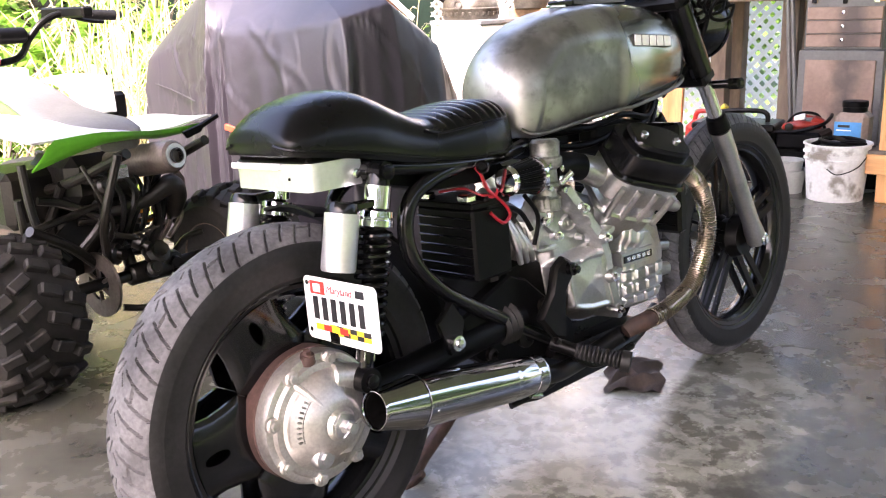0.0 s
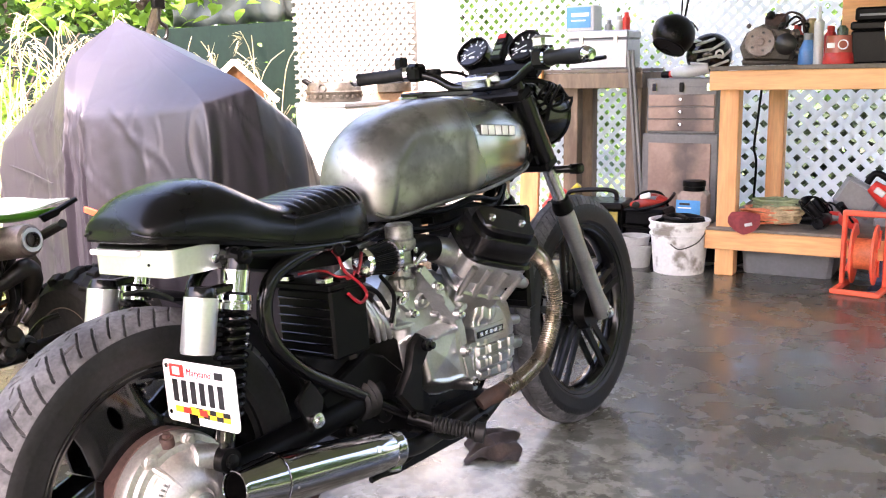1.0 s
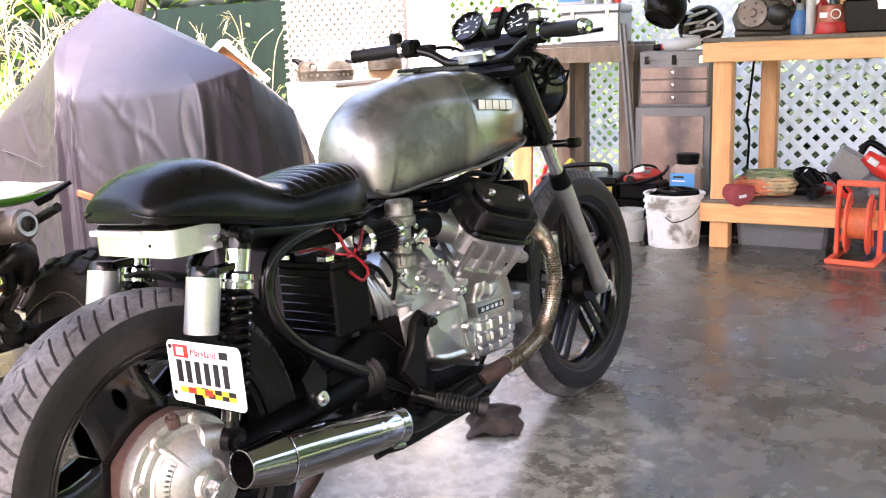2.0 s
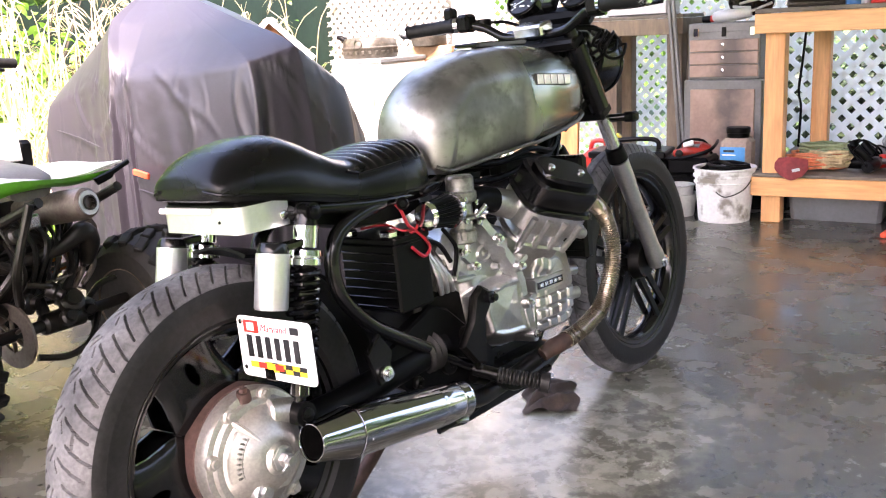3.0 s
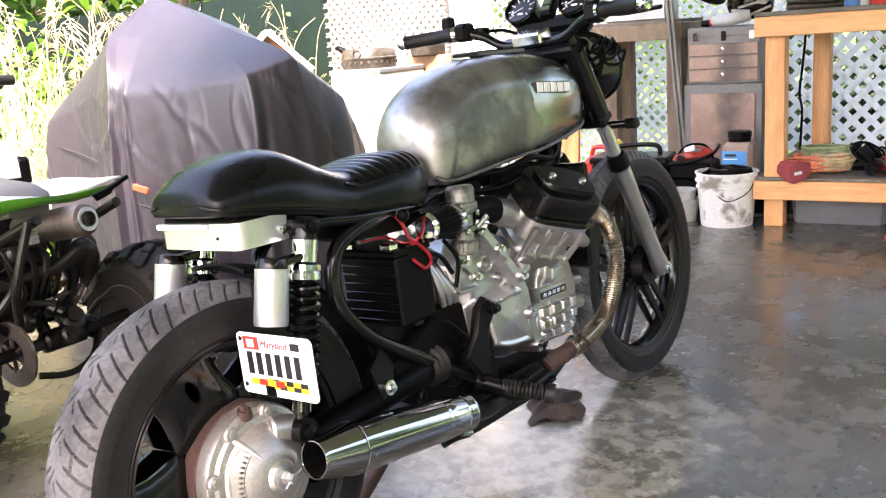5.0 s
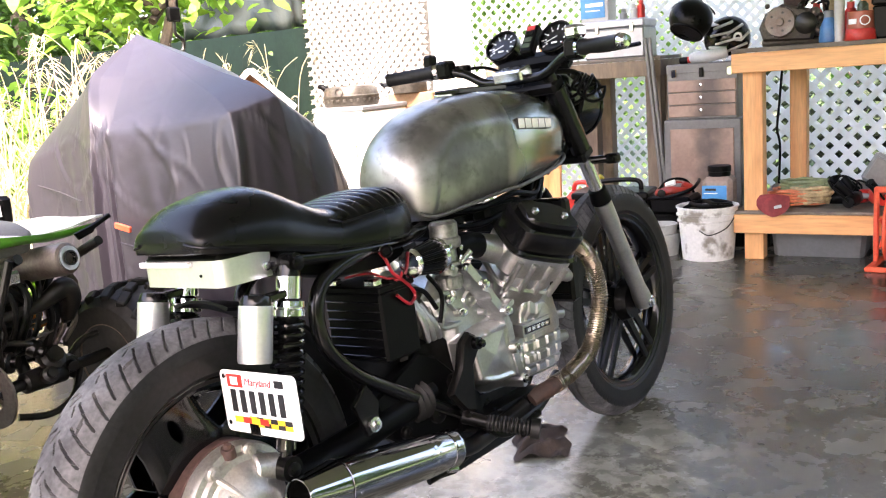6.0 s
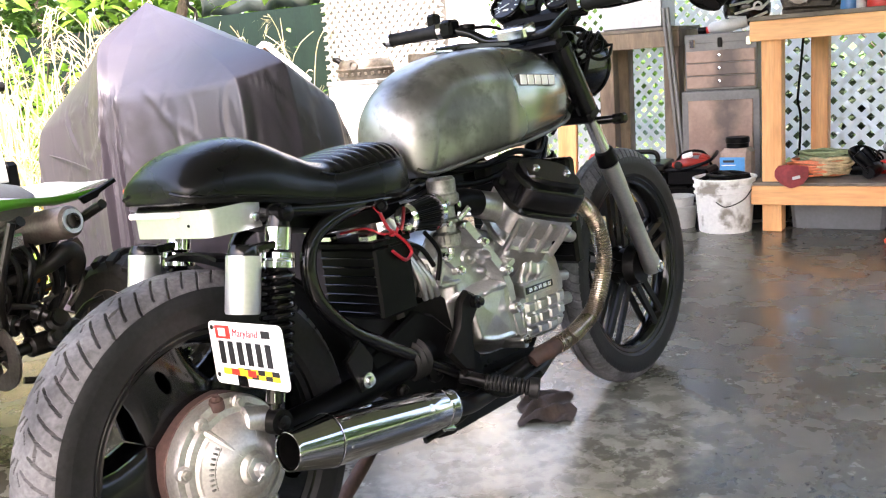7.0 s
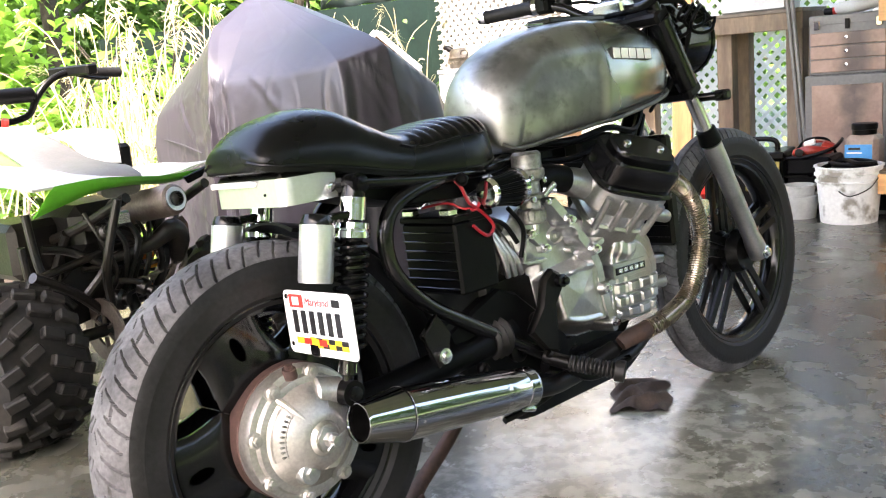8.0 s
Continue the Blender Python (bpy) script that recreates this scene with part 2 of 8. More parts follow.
def part(name, shape, material, parent=None, label="", smooth=35, m=None):
    """Links a shape as one mesh object under a thing or a part."""
    ob = new(name, mesh_of(name, shape, material, smooth))
    if parent is not None:
        ob.parent = parent
    if m is not None:
        ob.matrix_basis = m
    return tagged(ob, label)


def thing(name, m, label, category, group="", kind=""):
    ob = new(name)
    ob.empty_display_size = 0.1
    ob.matrix_basis = m
    return tagged(ob, label, category, group, kind)


def lerp_rows(rows, x):
    for a, b in zip(rows, rows[1:]):
        if x <= b[0]:
            t = (x - a[0]) / (b[0] - a[0])
            t = max(0.0, t)
            return [p + (q - p) * t for p, q in zip(a[1:], b[1:])]
    return list(rows[-1][1:])


def spline_rows(rows, n):
    """Rows of numbers, smoothly interpolated into n rows."""
    out = []
    m = len(rows) - 1
    for k in range(n):
        s = k / (n - 1) * m
        i = min(int(s), m - 1)
        t = s - i
        a, b, c, d = rows[max(i - 1, 0)], rows[i], rows[i + 1], rows[min(i + 2, m)]
        out.append([0.5 * (2 * q + (r - p) * t + (2 * p - 5 * q + 4 * r - w) * t * t + (3 * q - p - 3 * r + w) * t ** 3) for p, q, r, w in zip(a, b, c, d)])
    return out


ROOM = pose(3.49, 0.33, 0, 0, 0, -82)   # along the bench, away from it, up
BIKE = pose(0, -0.035, 0, -4.2, 0, 0)   # ahead, left, up; it leans on its stand

# ---- setting ----
def concrete():
    m = bpy.data.materials.new("worn_sealed_concrete")
    m.use_nodes = True
    nt = m.node_tree
    n, l = nt.nodes, nt.links
    n.clear()
    out, p = n.new("ShaderNodeOutputMaterial"), n.new("ShaderNodeBsdfPrincipled")
    l.new(p.outputs[0], out.inputs[0])
    co = n.new("ShaderNodeTexCoord")

    def noise(scale, detail, rough=0.55, warp=0.0):
        t = n.new("ShaderNodeTexNoise")
        t.inputs["Scale"].default_value, t.inputs["Detail"].default_value = scale, detail
        t.inputs["Roughness"].default_value, t.inputs["Distortion"].default_value = rough, warp
        l.new(co.outputs["Object"], t.inputs[0])
        return t

    def span(src, a, b, c=0.0, d=1.0):
        r = n.new("ShaderNodeMapRange")
        r.inputs[1].default_value, r.inputs[2].default_value = a, b
        r.inputs[3].default_value, r.inputs[4].default_value = c, d
        l.new(src, r.inputs[0])
        return r.outputs[0]

    def mixed(fac, a, b):
        x = n.new("ShaderNodeMix")
        x.data_type = "RGBA"
        l.new(fac, x.inputs[0])
        for socket, v in ((6, a), (7, b)):
            if isinstance(v, tuple):
                x.inputs[socket].default_value = (*v, 1)
            else:
                l.new(v, x.inputs[socket])
        return x.outputs[2]

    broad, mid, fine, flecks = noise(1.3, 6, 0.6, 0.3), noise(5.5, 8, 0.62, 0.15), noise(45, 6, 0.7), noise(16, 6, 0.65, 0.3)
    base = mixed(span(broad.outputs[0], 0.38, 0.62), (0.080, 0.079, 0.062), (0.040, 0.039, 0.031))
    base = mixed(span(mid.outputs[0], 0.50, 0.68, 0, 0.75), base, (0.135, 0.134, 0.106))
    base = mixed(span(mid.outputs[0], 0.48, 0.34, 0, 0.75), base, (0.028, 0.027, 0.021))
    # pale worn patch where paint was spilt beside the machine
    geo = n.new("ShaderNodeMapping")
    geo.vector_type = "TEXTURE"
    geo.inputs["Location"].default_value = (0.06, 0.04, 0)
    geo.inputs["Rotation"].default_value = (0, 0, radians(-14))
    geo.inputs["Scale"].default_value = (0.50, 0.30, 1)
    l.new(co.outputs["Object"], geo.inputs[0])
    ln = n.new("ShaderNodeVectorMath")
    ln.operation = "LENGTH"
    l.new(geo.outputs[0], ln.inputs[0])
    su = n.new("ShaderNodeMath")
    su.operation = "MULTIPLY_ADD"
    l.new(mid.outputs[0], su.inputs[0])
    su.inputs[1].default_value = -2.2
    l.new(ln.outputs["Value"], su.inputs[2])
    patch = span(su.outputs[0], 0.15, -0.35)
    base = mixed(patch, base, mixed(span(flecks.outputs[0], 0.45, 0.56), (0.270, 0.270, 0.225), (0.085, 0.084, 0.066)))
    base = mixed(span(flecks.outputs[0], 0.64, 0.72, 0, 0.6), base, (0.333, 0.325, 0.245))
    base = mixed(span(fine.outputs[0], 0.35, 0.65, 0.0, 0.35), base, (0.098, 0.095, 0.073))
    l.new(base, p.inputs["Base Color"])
    l.new(span(mid.outputs[0], 0.30, 0.70, 0.15, 0.36), p.inputs["Roughness"])
    p.inputs["Specular IOR Level"].default_value = 0.5
    b = n.new("ShaderNodeBump")
    b.inputs["Strength"].default_value, b.inputs["Distance"].default_value = 0.03, 0.002
    l.new(mid.outputs[0], b.inputs["Height"])
    l.new(b.outputs[0], p.inputs["Normal"])
    return m


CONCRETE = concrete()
GRASS_SOIL = mat("rough_lawn", (0.040, 0.090, 0.014), 0.9, var=0.3, scale=1.5, fine=30, color2=(0.058, 0.098, 0.022), bump=0.6, dist=0.03)
LUMBER = mat("new_pine_lumber", (0.76, 0.40, 0.165), 0.5, var=0.12, scale=4, fine=28, color2=(0.62, 0.28, 0.10), bump=0.15, random_amt=0.06, stretch=(0.35, 3.0, 3.0))
LUMBER_V = mat("new_pine_post", (0.76, 0.40, 0.165), 0.5, var=0.12, scale=4, fine=28, color2=(0.62, 0.28, 0.10), bump=0.15, random_amt=0.06, stretch=(3.0, 3.0, 0.35))
OLD_WOOD = mat("weathered_timber", (0.23, 0.17, 0.115), 0.75, var=0.2, scale=5, fine=40, color2=(0.14, 0.10, 0.07), bump=0.3, stretch=(2, 2, 0.5))
PLYWOOD = mat("stained_bench_top", (0.16, 0.13, 0.10), 0.7, var=0.2, scale=5, fine=40, bump=0.2)
LATTICE_CREAM = mat("cream_lattice", (0.46, 0.445, 0.42), 0.55, var=0.06, scale=4, fine=50, color2=(0.38, 0.35, 0.30), bump=0.06)


def thin_vinyl(name, color, thru):
    """White plastic strip that lets some daylight through."""
    m = mat(name, color, 0.45, var=0.05, scale=4, fine=50, bump=0.04)
    n, l = m.node_tree.nodes, m.node_tree.links
    p, out = n["Principled BSDF"], n["Material Output"]
    tr, mx = n.new("ShaderNodeBsdfTranslucent"), n.new("ShaderNodeMixShader")
    tr.inputs[0].default_value = (*color, 1)
    mx.inputs[0].default_value = thru
    l.new(p.outputs[0], mx.inputs[1]), l.new(tr.outputs[0], mx.inputs[2]), l.new(mx.outputs[0], out.inputs[0])
    return m


LATTICE_WHITE = thin_vinyl("white_vinyl_lattice", (0.92, 0.91, 0.89), 0.72)
CEILING = mat("ceiling_board", (0.26, 0.25, 0.235), 0.8, var=0.08, scale=2, fine=20, bump=0.1)

def slab(name, x0, x1, y0, y1, z0, z1, material, b=0.01, label="", kind="structure"):
    s = Shape().box(((x0 + x1) / 2, (y0 + y1) / 2, (z0 + z1) / 2), (x1 - x0, y1 - y0, z1 - z0), b)
    return tagged(part(name, s, material, label=label), category=name.split("_")[0], kind=kind)


ground = part("ground", Shape().add([(-90, -90, -0.10), (90, -90, -0.10), (90, 90, -0.10), (-90, 90, -0.10)], [(0, 1, 2, 3)]), GRASS_SOIL)
tagged(ground, "rough lawn of green and dry grass round the carport", "lawn", kind="structure")
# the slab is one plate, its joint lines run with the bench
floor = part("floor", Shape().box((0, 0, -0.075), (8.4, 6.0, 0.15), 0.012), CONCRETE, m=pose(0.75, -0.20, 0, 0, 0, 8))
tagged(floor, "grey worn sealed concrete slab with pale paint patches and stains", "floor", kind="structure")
# the roof is out of view; its edges are set to shape the daylight
roof = part("ceiling", Shape().box((0, 0, 0), (7.2, 4.4, 0.12), 0.01), CEILING, m=pose(1.38, -0.86, 2.60, 0, 0, 8))
tagged(roof, "plain boarded carport ceiling, unseen, its edges set to shape the daylight", "ceiling", kind="structure")


def lattice(name, u0, u1, z0, z1, v, pitch, slat, material, label, thick=0.006):
    """A diamond lattice panel in the room's frame: two layers of slats at 45 degrees, each slat clipped to the panel."""
    root = thing(name, ROOM, label, "lattice", kind="structure")
    w, h = u1 - u0, z1 - z0
    for layer, sign in ((0, 1), (1, -1)):
        k = -h if sign > 0 else 0
        off = (u0 * 7.3) % pitch
        a = k - pitch + off
        end = w if sign > 0 else w + h
        while a < end + pitch:
            # centre line: u = a + sign * z
            lo, hi = (max(0, -a), min(h, w - a)) if sign > 0 else (max(0, a - w), min(h, a))
            a2 = a
            a += pitch
            if hi - lo < 0.03:
                continue
            half = slat * math.sqrt(0.5)
            pts = []
            for zz in (lo, hi):
                uu = a2 + sign * zz
                pts.append((uu, zz))
            y0, y1 = v + layer * thick, v + (layer + 1) * thick - 0.0006
            ring = []
            (ua, za), (ub, zb) = pts
            corners = [(max(0, min(w, ua - half)), za), (max(0, min(w, ua + half)), za), (max(0, min(w, ub + half)), zb), (max(0, min(w, ub - half)), zb)]
            s = Shape().loft([[(u0 + c[0], y0, z0 + c[1]) for c in corners], [(u0 + c[0], y1, z0 + c[1]) for c in corners]])
            part("slat", s, material, root, smooth=0)
    return root


WALL_V = 1.2
lattice("lattice_1", -0.62, 1.75, 0.02, 0.92, WALL_V, 0.098, 0.036, LATTICE_WHITE, "white vinyl diamond lattice panel closing the carport behind the bench")
lattice("lattice_2", -2.12, 1.75, 0.935, 2.45, WALL_V + 0.02, 0.074, 0.026, LATTICE_WHITE, "upper white diamond lattice panel behind the benches")
lattice("lattice_3", -2.12, -0.635, 0.02, 0.92, WALL_V + 0.02, 0.074, 0.027, LATTICE_WHITE, "lower white diamond lattice panel beside the tool chest")
lattice("lattice_4", -3.46, -2.40, 0.5, 2.45, WALL_V - 0.06, 0.070, 0.043, LATTICE_CREAM, "cream diamond lattice screen in the light")
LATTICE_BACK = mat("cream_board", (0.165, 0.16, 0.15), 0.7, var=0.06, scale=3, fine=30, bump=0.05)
def room_slab(name, u0, u1, v0, v1, z0, z1, material, label, category, kind="structure", b=0.006):
    s = Shape().box(((u0 + u1) / 2, (v0 + v1) / 2, (z0 + z1) / 2), (u1 - u0, v1 - v0, z1 - z0), b)
    return tagged(part(name, s, material, m=ROOM), label, category, kind=kind)


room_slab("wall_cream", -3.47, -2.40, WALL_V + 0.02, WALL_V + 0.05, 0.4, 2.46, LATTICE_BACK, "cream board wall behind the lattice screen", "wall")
room_slab("post_1", -2.39, -2.13, WALL_V - 0.04, WALL_V + 0.10, -0.08, 2.5, WHITE_PAINT, "white painted corner post of the carport", "post")
room_slab("trim", -2.125, -0.63, WALL_V + 0.035, WALL_V + 0.07, 0.895, 0.965, WHITE_PAINT, "white rail between the lattice panels", "rail")


# ---- benches ----
def bench(name, u0, u1, v0, v1, top, legs, label, front_mat, post_mat, shelf=True):
    root = thing(name, ROOM, label, "workbench")
    w = 0.089
    part("tabletop", Shape().box(((u0 + u1) / 2, (v0 + v1) / 2, top + 0.011), (u1 - u0, v1 - v0, 0.02), 0.003), PLYWOOD, root, "stained plywood top")
    for v in (v0 + 0.019, v1 - 0.019):
        part("apron", Shape().box(((u0 + u1) / 2, v, top - 0.045), (u1 - u0, 0.038, 0.089), 0.003), front_mat, root)
    for u in (u0 + 0.019, u1 - 0.019):
        part("apron", Shape().box((u, (v0 + v1) / 2, top - 0.045), (0.038, v1 - v0 - 0.08, 0.088), 0.003), front_mat, root)
    for u in legs:
        for v in (v0 + 0.039 + w / 2, v1 - 0.039 - w / 2):
            part("leg", Shape().box((u + (0.045 if v > v0 + 0.2 and shelf else 0.0), v, (top - 0.002) / 2), (w, w, top - 0.002), 0.004), post_mat, root)
    if shelf:
        for v in (v0 + 0.019, v1 - 0.019):
            part("stretcher", Shape().box(((u0 + u1) / 2, v, 0.179), (u1 - u0, 0.038, 0.089), 0.003), front_mat, root)
        part("shelf", Shape().box(((u0 + u1) / 2, (v0 + v1) / 2, 0.232), (u1 - u0 - 0.01, v1 - v0 - 0.01, 0.014), 0.002), PLYWOOD, root)
    return root


bench("workbench", -0.075, 1.7, -0.04, 1.08, 0.978, (0.012, 1.6), "new pine workbench with square posts and a low shelf", LUMBER, LUMBER_V)
bench("workbench", -1.75, -0.64, 0.72, 1.14, 0.978, (-1.70, -1.09, -0.70), "older timber side bench against the lattice", OLD_WOOD, OLD_WOOD, shelf=False)

# ---- motorcycle ----
bike = thing("motorcycle", BIKE, "cafe racer motorcycle with bare steel tank, leaning on its stand", "motorcycle")
REAR, FRONT = (0.004, 0.0, 0.309), (1.446, -0.004, 0.317)
RA_R, FR_R = 0.309, 0.328


def tyre_shape(R, w, rim, grooves, n, across):
    """A tyre about the y axis, its tread cut by slanted grooves. Returns the shape and the rows that are tread."""
    prof = []
    for i in range(-across, across + 1):
        t = i / across
        prof.append((t * w * 0.475, R - 0.027 * abs(t) ** 2.6, True))
    side = [(w * 0.50, R - 0.040, False), (w * 0.508, R - 0.052, False), (w * 0.510, (R + rim) / 2, False), (w * 0.485, rim + 0.020, False), (w * 0.487, rim + 0.014, False), (w * 0.40, rim + 0.002, False), (w * 0.36, rim - 0.006, False)]
    full = [(-y, r, q) for y, r, q in reversed(side)] + prof + side
    s = Shape()
    m = len(full)
    for k in range(n):
        a = 2 * math.pi * k / n
        for y, r, tread in full:
            d = grooves(a * R, y, abs(y)) if tread else 0.0
            s.v.append(((r - d) * math.sin(a), y, (r - d) * math.cos(a)))
    for k in range(n):
        for j in range(m - 1):
            a, b = k * m, ((k + 1) % n) * m
            s.f.append((a + j, b + j, b + j + 1, a + j + 1))
    return s, [full[j][2] and full[j + 1][2] for j in range(m - 1)]


def rear_grooves(c, y, ay):
    step = 2 * math.pi * RA_R / 66
    c = -c if y < 0 else -c + step * 0.5
    p = (c - ay * 0.75) % step
    k = int((c - ay * 0.75) // step)
    lo, hi = (0.008, 0.0530) if k % 2 else (0.020, 0.0575)
    if lo < ay < hi and p < 0.0040:
        return 0.007
    if k % 4 == 1 and abs(ay - 0.031 - 0.1 * p) < 0.0016:
        return 0.005
    if ay < 0.010 and k % 2 and abs(p - 0.012 - ay) < 0.002:
        return 0.005
    return 0.0


def front_grooves(c, y, ay):
    step = 2 * math.pi * FR_R / 84
    if abs(ay - 0.010) < 0.0018:
        return 0.004
    if 0.015 < ay < 0.042 and (c + ay * 0.9) % step < 0.0035:
        return 0.0035
    return 0.0


def rim_shape(R, w):
    s = Shape()
    prof = [(R + 0.003, -w * 0.42), (R + 0.010, -w * 0.44), (R + 0.008, -w * 0.38), (R - 0.012, -w * 0.33), (R - 0.024, -w * 0.16), (R - 0.026, 0),
            (R - 0.024, w * 0.16), (R - 0.012, w * 0.33), (R + 0.008, w * 0.38), (R + 0.010, w * 0.44), (R + 0.003, w * 0.42), (R - 0.010, 0)]
    return s.lathe(prof, (0, 0, 0), (0, 1, 0), 96, closed=True)


def wheel(name, centre, R, w, rim, grooves, n, label, turn=0.0):
    root = new(name)
    root.parent = bike
    root.matrix_basis = pose(*centre, 0, 0, turn)
    tagged(root, label)
    shape, rows = tyre_shape(R, w, rim, grooves, n, 30)
    me = bpy.data.meshes.new("tyre")
    me.from_pydata(shape.v, [], shape.f)
    me.materials.append(RUBBER), me.materials.append(TREAD)
    me.polygons.foreach_set("material_index", np.tile(np.array(rows, dtype=np.int32), n))
    me.shade_smooth()
    me.set_sharp_from_angle(angle=radians(30))
    t = new("tyre", me)
    t.parent = root
    tagged(t, "worn black rubber tyre with dusty tread")
    part("rim", rim_shape(rim, w), BLACK, root)
    return root


rear = wheel("rear_wheel", REAR, RA_R, 0.125, 0.212, rear_grooves, 1500, "black pressed-spoke rear wheel")
front = wheel("front_wheel", FRONT, FR_R, 0.084, 0.240, front_grooves, 1200, "black pressed-spoke front wheel", 0)


def plate_spoke(r0, r1, y, thick, angle, halves, hole):
    """A stamped spoke plate with an oval hole, fanned about the y axis."""
    s = Shape()
    nr, na = 34, 26
    keep, grid = {}, {}
    for sgn in (0, 1):
        for i in range(nr + 1):
            r = r0 + (r1 - r0) * i / nr
            half = lerp_rows(halves, r)[0]
            for j in range(na + 1):
                t = -1 + 2 * j / na
                a = radians(angle + t * half)
                bulge = 0.012 * (1 - t ** 4)
                yy = y + (thick if sgn else 0) - bulge * (1 if y < 0 else -1)
                grid[sgn, i, j] = len(s.v)
                s.v.append((r * math.sin(a), yy, r * math.cos(a)))
    rim_of_hole = {}
    for i in range(nr):
        r = r0 + (r1 - r0) * (i + 0.5) / nr
        half = lerp_rows(halves, r)[0]
        for j in range(na):
            t = -1 + 2 * (j + 0.5) / na
            d = ((r - hole[0]) / hole[1]) ** 2 + (radians(t * half) * r / hole[2]) ** 2 if hole else 9
            keep[i, j] = d > 1
            for di in (0, 1):
                for dj in (0, 1):
                    rim_of_hole.setdefault((i + di, j + dj), set()).add(d > 1)
    # draw the ragged inner corners onto the oval itself
    if hole:
        for (i, j), kinds in rim_of_hole.items():
            if len(kinds) == 2:
                r = r0 + (r1 - r0) * i / nr
                half = lerp_rows(halves, r)[0]
                q = radians((-1 + 2 * j / na) * half) * r
                k = 1 / math.hypot((r - hole[0]) / hole[1], q / hole[2])
                r, q = hole[0] + (r - hole[0]) * k, q * k
                a = radians(angle) + q / r
                for sgn in (0, 1):
                    old = s.v[grid[sgn, i, j]]
                    s.v[grid[sgn, i, j]] = (r * math.sin(a), old[1], r * math.cos(a))
    for i, j in keep:
        if not keep[i, j]:
            continue
        for sgn in (0, 1):
            s.f.append((grid[sgn, i, j], grid[sgn, i, j + 1], grid[sgn, i + 1, j + 1], grid[sgn, i + 1, j]))
        for di, dj, p, q in ((-1, 0, (0, 0), (0, 1)), (1, 0, (1, 0), (1, 1)), (0, -1, (0, 0), (1, 0)), (0, 1, (0, 1), (1, 1))):
            if not keep.get((i + di, j + dj), False):
                a, b = (i + p[0], j + p[1]), (i + q[0], j + q[1])
                s.f.append((grid[0, a[0], a[1]], grid[0, b[0], b[1]], grid[1, b[0], b[1]], grid[1, a[0], a[1]]))
    return s


HALVES = [(0.05, 35.7), (0.128, 35.5), (0.138, 31), (0.152, 26), (0.172, 21.5), (0.192, 19.5), (0.22, 18.5)]
for k in range(5):
    for y in (-0.034, 0.028):
        part("spoke", plate_spoke(0.07, 0.204, y, 0.006, 72 * k - 25, HALVES, (0.168, 0.023, 0.0105)), BLACK, rear)
part("hub", Shape().lathe([(0.03, -0.07), (0.085, -0.07), (0.09, -0.05), (0.075, 0.0), (0.09, 0.05), (0.085, 0.07), (0.03, 0.07)], (0, 0, 0), (0, 1, 0), 40), BLACK_SATIN, rear)
for k in range(5):
    for side in (-1, 1):
        s = Shape()
        for y in (-0.022, 0.018):
            a0, a1 = radians(72 * k + side * 17), radians(72 * k + side * 6)
            p0, p1 = Vector((0.055 * math.sin(a0), y, 0.055 * math.cos(a0))), Vector((0.232 * math.sin(a1), y, 0.232 * math.cos(a1)))
            d = (p1 - p0).normalized()
            w2 = Vector((d.z, 0, -d.x)) * 0.011
            t = Vector((0, 0.004, 0))
            s.loft([[p0 - w2 - t, p0 + w2 - t, p0 + w2 + t, p0 - w2 + t], [p1 - w2 * 0.8 - t, p1 + w2 * 0.8 - t, p1 + w2 * 0.8 + t, p1 - w2 * 0.8 + t]])
        part("spoke", s, BLACK_SATIN, front)
part("hub", Shape().lathe([(0.02, -0.06), (0.05, -0.058), (0.06, -0.03), (0.045, 0), (0.06, 0.03), (0.05, 0.058), (0.02, 0.06)], (0, 0, 0), (0, 1, 0), 32), BLACK_SATIN, front)
part("brake_disc", Shape().lathe([(0.075, 0.062), (0.138, 0.062), (0.138, 0.068), (0.075, 0.068)], (0, 0, 0), (0, 1, 0), 60, closed=True), POLISHED, front, "steel brake disc")

# final drive
DS = 0.935
drive = part("final_drive", Shape().lathe([(r * DS, y) for r, y in [(0.02, -0.045), (0.117, -0.050), (0.119, -0.084), (0.115, -0.094), (0.108, -0.096), (0.104, -0.096), (0.101, -0.104), (0.094, -0.106), (0.090, -0.106), (0.085, -0.112), (0.066, -0.128), (0.046, -0.139), (0.034, -0.143), (0.030, -0.143), (0.024, -0.150), (0.0, -0.151)]],
             REAR, (0, 1, 0), 72), DRIVE, bike, "silver cast final drive housing")
part("brake_backing", Shape().lathe([(0.03, -0.036), (0.112, -0.036), (0.112, -0.066), (0.104, -0.072), (0.03, -0.072)], REAR, (0, 1, 0), 72), RUST_RING, drive, "rust-brown brake drum ring")
for k in range(8):
    a = radians(45 * k + 12)
    c = Vector(REAR) + Vector((0.106 * DS * math.sin(a), -0.094, 0.106 * DS * math.cos(a)))
    s = Shape().lathe([(0.013, 0), (0.013, 0.008), (0.010, 0.011), (0.0, 0.012)], c, (0, -1, 0), 16)
    s.lathe([(0.0075, 0.010), (0.0075, 0.017), (0.0, 0.018)], c, (0, -1, 0), 6)
    part("bolt", s, DRIVE, drive)
